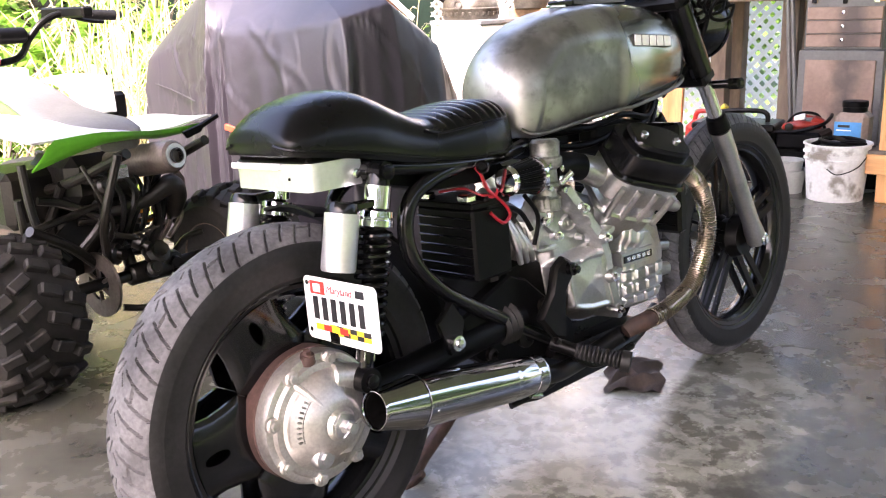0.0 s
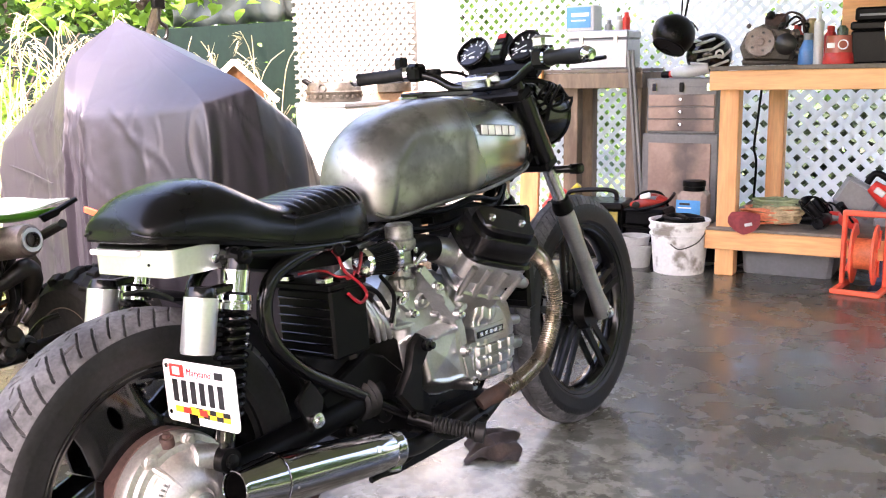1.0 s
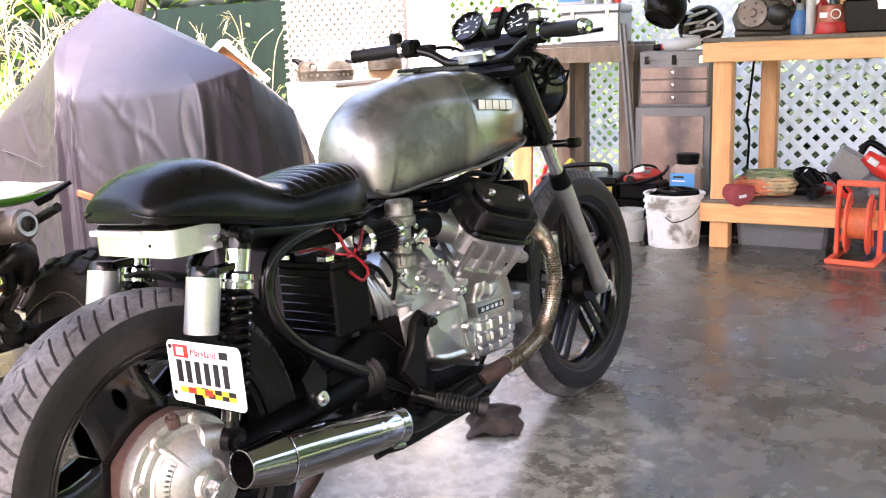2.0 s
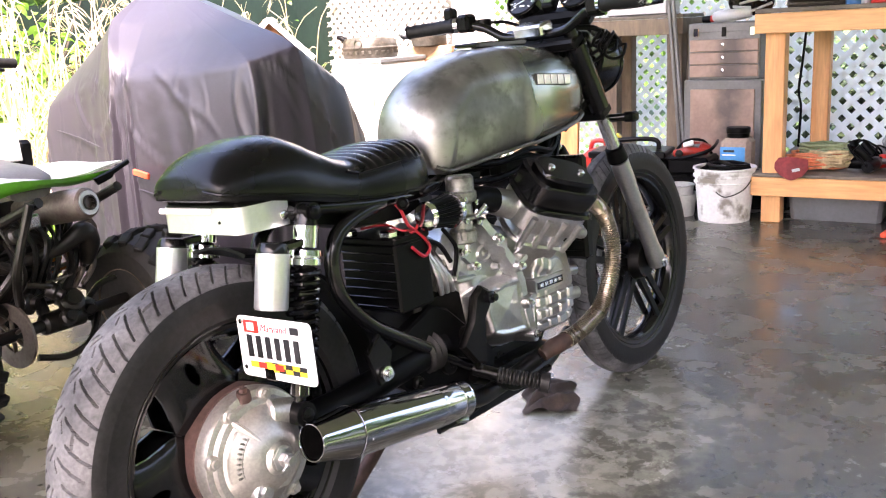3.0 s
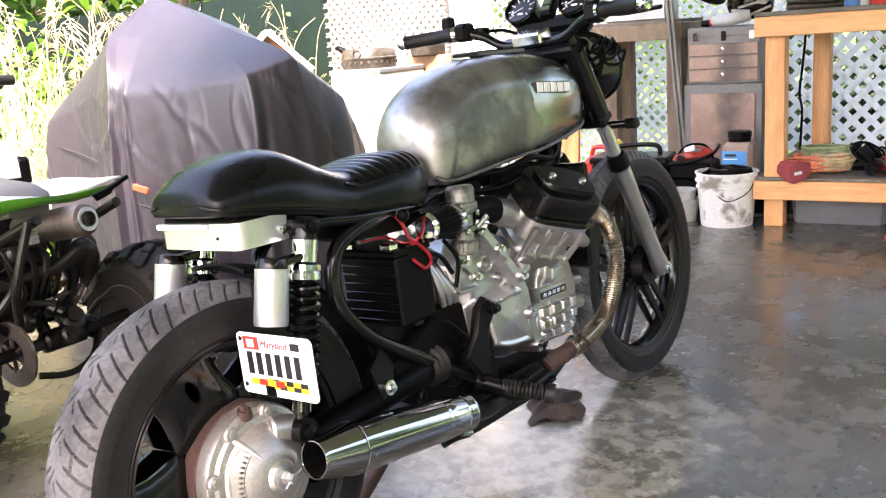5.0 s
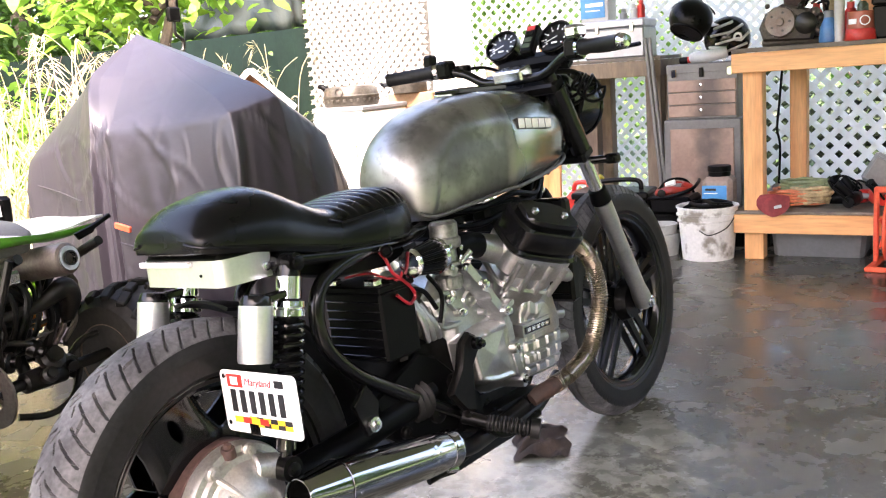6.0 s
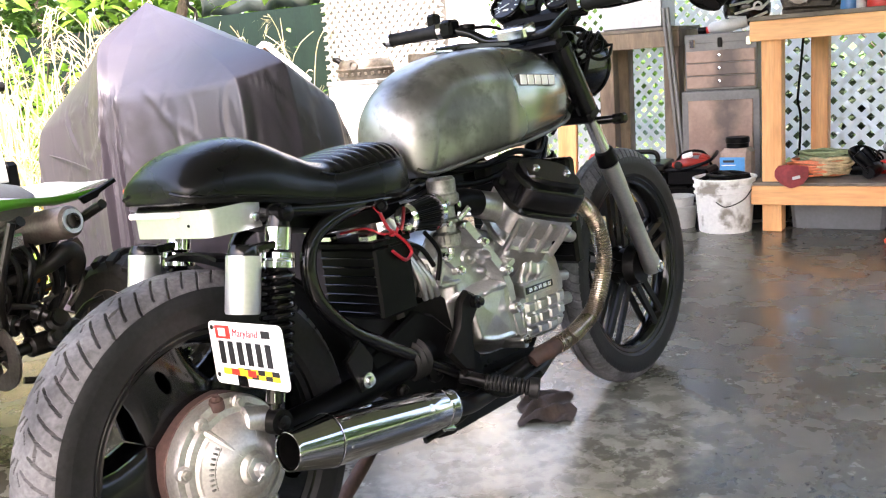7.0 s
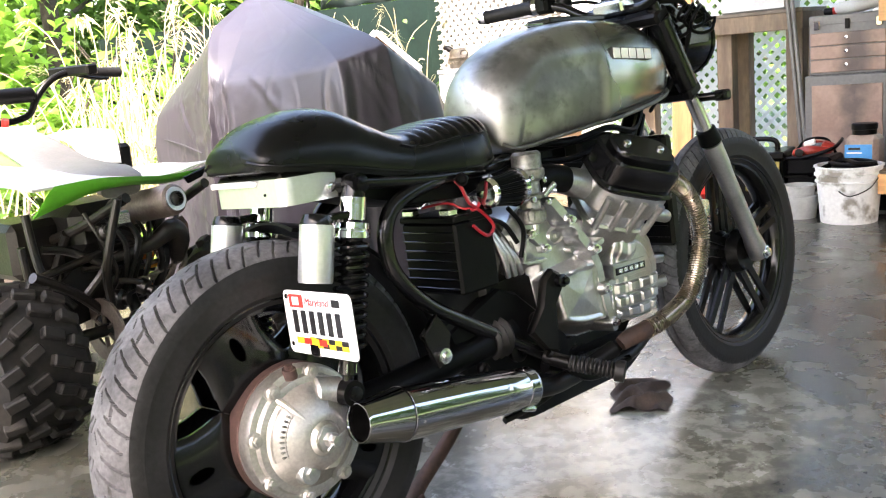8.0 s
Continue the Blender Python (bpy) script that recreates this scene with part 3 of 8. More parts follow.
for x, z, r, h, mm in ((-0.030, -0.050, 0.020, 0.016, CAST), (0.0, 0.0, 0.016, 0.030, CAST), (-0.012, 0.090, 0.013, 0.041, RUST_RING)):
    c = Vector(REAR) + Vector((x, -0.118 if h < 0.04 else -0.085, z - (0.0 if h < 0.04 else 0.018)))
    s = Shape().lathe([(r, 0), (r, h * 0.7), (r * 0.85, h), (0, h)], c, (0, -1, 0) if h < 0.04 else (-0.1, -0.25, 1), 24)
    s.lathe([(r * 0.55, h - 0.002), (r * 0.5, h + 0.007), (0, h + 0.008)], c, (0, -1, 0) if h < 0.04 else (-0.1, -0.25, 1), 6)
    part("filler_cap" if h > 0.04 else "drain_plug", s, mm, drive)
part("rib", Shape().prism([(0.000, 0.255), (0.012, 0.262), (0.055, 0.298), (0.06, 0.29), (0.02, 0.25)], -0.10, -0.136, 0.004), DRIVE, drive)
mark = Shape()
mark_rings = []
for k in range(13):
    a = radians(-104 + 62 * k / 12)
    row = []
    for r, y in ((0.066, -0.118), (0.066, -0.1275), (0.069, -0.1285), (0.083, -0.1195), (0.086, -0.1175), (0.086, -0.108)):
        row.append((REAR[0] + r * DS * math.sin(a), y, REAR[2] + r * DS * math.cos(a)))
    mark_rings.append(row)
cm = part("casting_mark", mark.loft(mark_rings), DRIVE, drive, "raised cast lettering panel")
for k in range(9):
    a = radians(-100 + 54 * k / 8)
    c = Vector((REAR[0] + 0.0664 * math.sin(a), -0.1255, REAR[2] + 0.0664 * math.cos(a)))
    part("bar", Shape().box(c, (0.0035, 0.005, 0.011), 0.0008, Euler((0, a, 0)).to_matrix()), CARB, cm)
for a0 in (-35, 25, 100, 160):
    a = radians(a0)
    part("web", Shape().tube([(REAR[0] + 0.030 * math.sin(a), -0.138, REAR[2] + 0.030 * math.cos(a)), (REAR[0] + 0.062 * math.sin(a), -0.122, REAR[2] + 0.062 * math.cos(a)), (REAR[0] + 0.093 * math.sin(a), -0.094, REAR[2] + 0.093 * math.cos(a))], [0.006, 0.006, 0.008], 10), DRIVE, drive)
part("axle_end", Shape().lathe([(0.020, 0), (0.020, 0.012), (0.012, 0.014), (0.012, 0.026), (0.009, 0.028), (0.009, 0.036), (0, 0.037)], (REAR[0], -0.140, REAR[2]), (0, -1, 0), 6), CAST, drive)
part("split_pin", Shape().tube([(REAR[0] - 0.016, -0.168, REAR[2] - 0.012), (REAR[0], -0.170, REAR[2]), (REAR[0] + 0.020, -0.169, REAR[2] + 0.008)], 0.0022, 6), CAST, drive)
part("boss", Shape().rod((0.02, -0.105, 0.372), (0.066, -0.118, 0.366), 0.026, 0.022, 20, 0.004), DRIVE, drive)

# swingarm and shaft
swing = part("swingarm", Shape().tube([(0.06, -0.088, 0.312), (0.2, -0.085, 0.322), (0.38, -0.085, 0.338), (0.50, -0.08, 0.345)], [0.040, 0.030, 0.028, 0.032], 18), BLACK_MATT, bike, "black swingarm with shaft tube")
part("arm", Shape().tube([(0.0, 0.10, 0.309), (0.2, 0.10, 0.322), (0.50, 0.085, 0.345)], [0.022, 0.026, 0.03], 14), BLACK_SATIN, swing)
part("cross_tube", Shape().rod((0.40, -0.08, 0.34), (0.40, 0.09, 0.34), 0.028), BLACK_SATIN, swing)
part("pivot_plate", Shape().prism([(0.33, 0.385), (0.36, 0.30), (0.44, 0.245), (0.60, 0.225), (0.66, 0.25), (0.655, 0.30), (0.60, 0.35), (0.52, 0.42), (0.47, 0.44)], -0.062, -0.096, 0.006), BLACK_MATT, swing)
for px, pz, pr in ((0.44, 0.35, 0.020), (0.50, 0.31, 0.024), (0.56, 0.355, 0.016), (0.40, 0.30, 0.013), (0.60, 0.275, 0.015)):
    part("pivot_cap", Shape().lathe([(pr, 0), (pr, 0.010), (pr * 0.7, 0.014), (pr * 0.4, 0.014), (pr * 0.3, 0.008), (0, 0.008)], (px, -0.095, pz), (0, -1, 0), 18), BLACK_SATIN, swing)
part("rear_brake_arm", Shape().tube([(0.44, -0.115, 0.275), (0.36, -0.118, 0.285), (0.26, -0.12, 0.29), (0.14, -0.13, 0.29)], 0.006, 8), BLACK_SATIN, swing)
part("lower_rail", Shape().tube([(0.56, -0.11, 0.262), (0.66, -0.125, 0.225), (0.80, -0.125, 0.215), (0.95, -0.10, 0.25)], 0.015, 12), BLACK_SATIN, swing)
part("shaft_boot", Shape().lathe([(0.034, 0), (0.040, 0.006), (0.034, 0.014), (0.042, 0.022), (0.036, 0.030), (0.043, 0.038), (0.036, 0.048), (0.030, 0.05)], (0.43, -0.083, 0.342), (1, 0.05, 0.06), 22), RUBBER, swing)
part("mount_bracket", Shape().prism([(0.235, 0.41), (0.262, 0.345), (0.285, 0.352), (0.300, 0.40), (0.272, 0.44)], -0.125, -0.138, 0.002), BLACK, swing)
part("bolt", Shape().lathe([(0.014, 0), (0.014, 0.006), (0.008, 0.007), (0.008, 0.014), (0, 0.015)], (0.273, -0.14, 0.366), (0, -1, 0), 20), POLISHED, swing, "bright hex bolt")

ring = []
guard = Shape()
for k in range(26):
    a = radians(8 + 92 * k / 25)
    row = []
    for j in range(9):
        t = -1 + j / 4
        rr = 0.334 - 0.012 * t * t
        row.append((REAR[0] + rr * math.sin(a), t * 0.070, REAR[2] + rr * math.cos(a)))
    for j in range(8, -1, -1):
        t = -1 + j / 4
        rr = 0.338 - 0.010 * t * t
        row.append((REAR[0] + rr * math.sin(a), t * 0.073, REAR[2] + rr * math.cos(a)))
    ring.append(row)
part("mudguard", guard.loft(ring), BLACK_MATT, bike, "black inner mudguard")

# shock absorbers
def shock(side):
    y = 0.137 * side
    top, low = Vector((0.137, y, 0.690)), Vector((0.063, y, 0.364))
    ax = (low - top).normalized()
    L = (low - top).length
    at = lambda t: top + ax * (L * t)
    root = part("shock_absorber", Shape().lathe([(0.010, 0), (0.018, 0.004), (0.020, 0.02), (0.020, 0.055), (0.0165, 0.06), (0.0165, L - 0.03), (0.010, L - 0.028), (0.008, L)], top, ax, 24), BLACK, bike, "black coil shock absorber with a bright piggyback reservoir")
    for c, r in ((top, 0.0165), (low, 0.021)):
        part("eye", Shape().lathe([(0.011, -0.018), (r, -0.018), (r, 0.018), (0.011, 0.018)], c, (0, 1, 0), 24, closed=True), BLACK_SATIN, root)
        part("bolt", Shape().lathe([(0.012, -0.024), (0.012, 0.024), (0.007, 0.026), (0.0, 0.027)], c, (0, -1 if side < 0 else 1, 0), 12), BLACK_SATIN, root)
    part("collar", Shape().lathe([(0.019, 0), (0.028, 0.001), (0.029, 0.010), (0.026, 0.011), (0.026, 0.014), (0.029, 0.015), (0.029, 0.025), (0.019, 0.026)], at(0.185), ax, 36), CHROME, root, "bright spring collar")
    part("sleeve", Shape().lathe([(0.0185, 0), (0.0215, 0.002), (0.0215, 0.038), (0.0185, 0.04)], at(0.06), ax, 28), CHROME, root)
    turns, pts = 11, []
    for k in range(int(turns * 14) + 1):
        f = k / (turns * 14)
        a = 2 * math.pi * turns * f
        x = ax.orthogonal().normalized()
        q = ax.cross(x)
        pts.append(at(0.26 + 0.52 * f) + (x * math.cos(a) + q * math.sin(a)) * 0.0245)
    part("spring", Shape().tube(pts, 0.0048, 8, 1), BLACK, root)
    part("lower_clevis", Shape().lathe([(0.010, 0), (0.017, 0.002), (0.017, 0.016), (0.010, 0.018)], at(0.855), ax, 6), POLISHED, root)
    rc = Vector((0.052, y - 0.004, 0.640))
    res = part("reservoir", Shape().lathe([(0.018, 0.0), (0.0275, 0.002), (0.0275, 0.088), (0.026, 0.092), (0.018, 0.092)], rc, ax, 40), BRUSHED, root, "bright aluminium reservoir")
    part("cap", Shape().lathe([(0.012, -0.016), (0.022, -0.014), (0.026, -0.004), (0.026, 0.002), (0.012, 0.002)], rc, ax, 32), BLACK, res)
    part("bracket", Shape().box(rc + Vector((0.04, 0, 0.004)), (0.06, 0.02, 0.014), 0.003), BLACK, root)


shock(-1), shock(1)

# frame tubes
frame_root = part("frame", Shape().tube([(0.05, -0.088, 0.700), (0.16, -0.092, 0.690), (0.32, -0.10, 0.672), (0.48, -0.09, 0.668), (0.62, -0.05, 0.682)], 0.0135, 12), BLACK, bike, "black tubular steel frame")
part("rail", Shape().tube([(0.05, 0.088, 0.700), (0.16, 0.092, 0.690), (0.32, 0.10, 0.672), (0.48, 0.09, 0.668), (0.62, 0.05, 0.682)], 0.0135, 12), BLACK, frame_root)
for side in (-1, 1):
    y = 0.102 * side
    part("loop_tube", Shape().tube([(0.36, y * 0.95, 0.668), (0.285, y, 0.655), (0.232, y, 0.630), (0.211, y, 0.580), (0.224, y, 0.520), (0.282, y, 0.455), (0.36, y, 0.405), (0.47, y, 0.340), (0.58, y * 1.1, 0.275)], 0.0145, 14), BLACK, frame_root)
    part("gusset", Shape().prism([(0.50, 0.345), (0.54, 0.30), (0.57, 0.290), (0.575, 0.34), (0.582, 0.39), (0.606, 0.420), (0.604, 0.442), (0.580, 0.456), (0.556, 0.442), (0.536, 0.39)], y * 1.22, y * 1.42, 0.006), BLACK_SATIN, frame_root)
    part("gusset_bolt", Shape().lathe([(0.013, 0), (0.013, 0.012), (0.008, 0.014), (0.008, 0.022), (0, 0.023)], (0.592, y * 1.42, 0.430), (0, side, 0), 18), BLACK, frame_root)
    part("shock_mount", Shape().rod((0.137, 0.08 * side, 0.690), (0.137, 0.125 * side, 0.690), 0.017), BLACK, frame_root)
part("spine", Shape().tube([(0.50, 0, 0.70), (0.8, 0, 0.74), (1.06, 0, 0.86)], 0.03, 14), BLACK_SATIN, frame_root)
part("head_tube", Shape().rod((1.075, 0, 0.93), (1.165, 0, 0.745), 0.034, 0.034, 20, 0.004), BLACK_SATIN, frame_root)
part("downtube", Shape().tube([(1.14, 0, 0.79), (1.03, 0.0, 0.62), (0.95, 0.0, 0.5)], 0.022, 12), BLACK_SATIN, frame_root)

# seat with tail hump
def seat_ring(x, w, zt, zb, rib=0.0, n=30):
    ring = []
    for i in range(n + 1):
        a = math.pi * i / n
        c, s = math.cos(a), math.sin(a)
        k = min(1.0, max(0.0, (0.33 - x) / 0.10))
        y = w * (abs(c) ** (0.62 + 0.20 * k)) * (1 if c >= 0 else -1)
        z = zb + 0.012 + (zt - zb - 0.012) * (abs(s) ** (0.72 + 0.16 * k))
        if rib and abs(c) < 0.86:
            z += rib
        ring.append((x, y, z))
    ring += [(x, -w * 0.97, zb), (x, -w * 0.6, zb - 0.002), (x, w * 0.6, zb - 0.002), (x, w * 0.97, zb)]
    return ring


SEAT = [(-0.004, 0.060, 0.757, 0.737), (0.004, 0.088, 0.775, 0.731), (0.03, 0.104, 0.799, 0.726), (0.06, 0.110, 0.812, 0.722), (0.11, 0.114, 0.822, 0.714), (0.16, 0.114, 0.8205, 0.705),
        (0.20, 0.112, 0.808, 0.697), (0.24, 0.110, 0.788, 0.689), (0.28, 0.109, 0.767, 0.682), (0.315, 0.109, 0.757, 0.676), (0.36, 0.111, 0.762, 0.671), (0.42, 0.112, 0.770, 0.668),
        (0.47, 0.108, 0.772, 0.668), (0.505, 0.094, 0.768, 0.674), (0.525, 0.070, 0.755, 0.682)]
rings = []
for x, w, zt, zb in spline_rows(SEAT, 190):
    rib = 0.0
    if 0.318 < x < 0.515:
        rib = 0.0050 * (abs(math.sin(math.pi * (x - 0.318) / 0.0215)) ** 0.55) - 0.002
    rings.append(seat_ring(x, w, zt, zb, rib))
seat = part("seat", Shape().loft(rings), VINYL, bike, "black vinyl seat with ribbed pad and tail hump", smooth=40)
for side in (-1, 1):
    pts = [(x, side * w * 0.99, zb + 0.010) for x, w, zt, zb in spline_rows(SEAT, 30)]
    part("piping", Shape().tube(pts, 0.0032, 8, 2), VINYL, seat)
    pts = [(x, side * w * 0.90, zb + (zt - zb) * 0.66) for x, w, zt, zb in spline_rows(SEAT[8:], 16)]
    part("piping", Shape().tube(pts, 0.0028, 8, 2), VINYL, seat)

# tail cowl with light strip
def u_band(x0, x1, w, r, thick, z0, z1, n=10):
    path = [(x1, -w)]
    for k in range(n + 1):
        a = math.pi / 2 * k / n
        path.append((x0 + r - r * math.sin(a), -w + r - r * math.cos(a)))
    path += [(x, -y) for x, y in reversed(path)]
    out = []
    for i, (x, y) in enumerate(path):
        a, b = Vector(path[max(i - 1, 0)]), Vector(path[min(i + 1, len(path) - 1)])
        t = (b - a).normalized()
        nn = Vector((t.y, -t.x)) * -1
        q = Vector((x, y)) - nn * thick
        out.append([(x, y, z0), (x, y, z1), (q.x, q.y, z1), (q.x, q.y, z0)])
    return Shape().loft(out)


cowl = part("tail_band", u_band(0.022, 0.125, 0.107, 0.022, 0.004, 0.672, 0.716), BRUSHED, bike, "bright brushed aluminium band under the tail")
part("light_strip", Shape().box((0.017, 0.03, 0.711), (0.010, 0.135, 0.010), 0.002), mat("milky_lens", (0.80, 0.76, 0.76), 0.15, var=0.05, bump=0.0), cowl, "slim milky light strip")
for y in (-0.107, 0.107):
    part("bolt", Shape().lathe([(0.008, 0), (0.008, 0.004), (0.005, 0.006), (0, 0.006)], (0.112, y, 0.690), (0, 1 if y > 0 else -1, 0), 14), CHROME, cowl)
part("rivet", Shape().lathe([(0.0028, 0), (0.0022, 0.002), (0, 0.0025)], (0.022, -0.055, 0.692), (-1, 0, 0), 12), BLACK_MATT, cowl)
part("tail_pan", Shape().box((0.075, 0, 0.712), (0.10, 0.195, 0.024), 0.006), BLACK_SATIN, cowl)

# fuel tank
def step01(v, a, c):
    t = max(0.0, min(1.0, (v - a) / (c - a)))
    return t * t * (3 - 2 * t)


def tank_ring(x, w, zt, zb, n=64):
    ring = []
    zm = zb + (zt - zb) * 0.40
    soft = 0.95 - 0.35 * step01(x, 0.52, 0.80)
    for i in range(n):
        a = 2 * math.pi * i / n
        c, s = math.cos(a), math.sin(a)
        if s >= 0:
            y = w * (abs(c) ** soft)
            z = zm + (zt - zm) * (s ** 0.95)
        else:
            y = w * (abs(c) ** 0.12) * (1 - 0.05 * abs(s) ** 1.5)
            z = zm - (zm - zb) * (abs(s) ** 0.84)
        # knee hollow with a firm front edge
        rear = 0.574 + (z - 0.69) * 0.20 + 0.9 * max(0.0, z - 0.80)
        k = 0.012 * step01(x, rear, rear + 0.026) * (1 - step01(x, 0.808, 0.832)) * (1 - step01(z, 0.830, 0.875))
        y = max(0.0, y - k) if y > 0.08 else y
        ring.append((x, y if c >= 0 else -y, z))
    return ring


TANK = [(0.532, 0.010, 0.785, 0.770), (0.534, 0.026, 0.806, 0.755), (0.538, 0.046, 0.823, 0.735), (0.545, 0.064, 0.838, 0.714), (0.555, 0.079, 0.851, 0.699), (0.570, 0.092, 0.866, 0.689), (0.592, 0.103, 0.882, 0.686), (0.620, 0.112, 0.897, 0.688), (0.655, 0.120, 0.911, 0.693), (0.70, 0.128, 0.924, 0.699),
        (0.76, 0.137, 0.934, 0.706), (0.82, 0.144, 0.939, 0.712), (0.85, 0.144, 0.940, 0.715), (0.92, 0.142, 0.938, 0.724), (1.00, 0.134, 0.928, 0.735), (1.06, 0.121, 0.911, 0.746), (1.10, 0.100, 0.883, 0.757), (1.118, 0.062, 0.85, 0.775), (1.124, 0.02, 0.82, 0.79)]
tank = part("fuel_tank", Shape().loft([tank_ring(*r) for r in spline_rows(TANK, 210)]), RAW, bike, "bare sanded steel fuel tank", smooth=60)
for side in (-1, 1):
    pts = [(x, side * (w - 0.004 - 0.012 * step01(x, 0.57, 0.60) * (1 - step01(x, 0.81, 0.83))), zb + 0.008) for x, w, zt, zb in spline_rows(TANK[4:-1], 40)]
    part("seam_flange", Shape().tube(pts, 0.0042, 8, 2), STEEL_DULL, tank)
badge = part("badge", Shape().prism([(0.852, 0.849), (0.852, 0.866), (0.985, 0.856), (0.985, 0.840)], -0.130, -0.1405, 0.002), BLACK, tank, "black-edged badge of white block shapes")
for k in range(5):
    x0 = 0.850 + k * 0.0275
    z0 = 0.8465 - k * 0.0019
    part("block_edge", Shape().prism([(x0 - 0.002, z0 - 0.002), (x0 - 0.002, z0 + 0.0235), (x0 + 0.0255, z0 + 0.022), (x0 + 0.0255, z0 - 0.0035)], -0.136, -0.1425, 0.001), BLACK, badge)
    part("block", Shape().prism([(x0, z0), (x0, z0 + 0.0215), (x0 + 0.0225, z0 + 0.020), (x0 + 0.0225, z0 - 0.0015)], -0.140, -0.1445, 0.0015), WHITE_PAINT, badge)
part("filler_lid", Shape().box((0.885, 0.0, 0.944), (0.19, 0.070, 0.014), 0.006), BLACK, tank, "black filler lid")
part("lid_strip", Shape().box((0.765, -0.018, 0.938), (0.075, 0.010, 0.006), 0.002), CHROME, tank)

# engine
engine = part("engine", Shape().prism([(0.60, 0.33), (0.70, 0.285), (0.90, 0.275), (0.945, 0.31), (0.945, 0.40), (0.89, 0.47), (0.80, 0.51), (0.70, 0.55), (0.62, 0.575), (0.54, 0.55), (0.525, 0.49), (0.58, 0.45)], -0.078, 0.115, 0.010), CAST, bike, "cast aluminium transverse V-twin engine")


def inside_depth(px, pz, poly):
    """Distance to a closed outline, positive inside it."""
    best = np.full(px.shape, 9.0)
    odd = np.zeros(px.shape, bool)
    for (x0, z0), (x1, z1) in zip(poly, poly[1:] + poly[:1]):
        dx, dz = x1 - x0, z1 - z0
        t = np.clip(((px - x0) * dx + (pz - z0) * dz) / (dx * dx + dz * dz), 0, 1)
        best = np.minimum(best, np.hypot(px - x0 - t * dx, pz - z0 - t * dz))
        if z0 != z1:
            odd ^= ((z0 > pz) != (z1 > pz)) & (px < (x1 - x0) * (pz - z0) / (z1 - z0) + x0)
    return np.where(odd, best, -best)


def line_gap(px, pz, pts):
    best = np.full(px.shape, 9.0)
    for (x0, z0), (x1, z1) in zip(pts, pts[1:]):
        dx, dz = x1 - x0, z1 - z0
        t = np.clip(((px - x0) * dx + (pz - z0) * dz) / (dx * dx + dz * dz), 0, 1)
        best = np.minimum(best, np.hypot(px - x0 - t * dx, pz - z0 - t * dz))
    return best


def ramp01(v, a, b):
    t = np.clip((v - a) / (b - a), 0, 1)
    return t * t * (3 - 2 * t)


BODY = [(0.585, 0.335), (0.64, 0.300), (0.70, 0.285), (0.90, 0.270), (0.95, 0.31), (0.955, 0.40), (0.935, 0.465), (0.90, 0.502), (0.85, 0.522), (0.80, 0.528), (0.72, 0.555), (0.62, 0.595), (0.545, 0.572), (0.510, 0.535), (0.515, 0.485), (0.565, 0.455)]
CLUTCH = [(0.596, 0.332), (0.584, 0.38), (0.576, 0.43), (0.590, 0.447), (0.650, 0.455), (0.722, 0.450), (0.722, 0.400), (0.738, 0.312), (0.66, 0.318)]
FCOVER = [(0.760, 0.292), (0.84, 0.280), (0.908, 0.283), (0.936, 0.315), (0.942, 0.396), (0.926, 0.450), (0.895, 0.486), (0.855, 0.504), (0.812, 0.504), (0.778, 0.488), (0.762, 0.40), (0.755, 0.34)]
RIDGE = [(0.600, 0.585), (0.639, 0.543), (0.700, 0.471), (0.718, 0.43), (0.724, 0.385), (0.738, 0.33), (0.751, 0.296)]


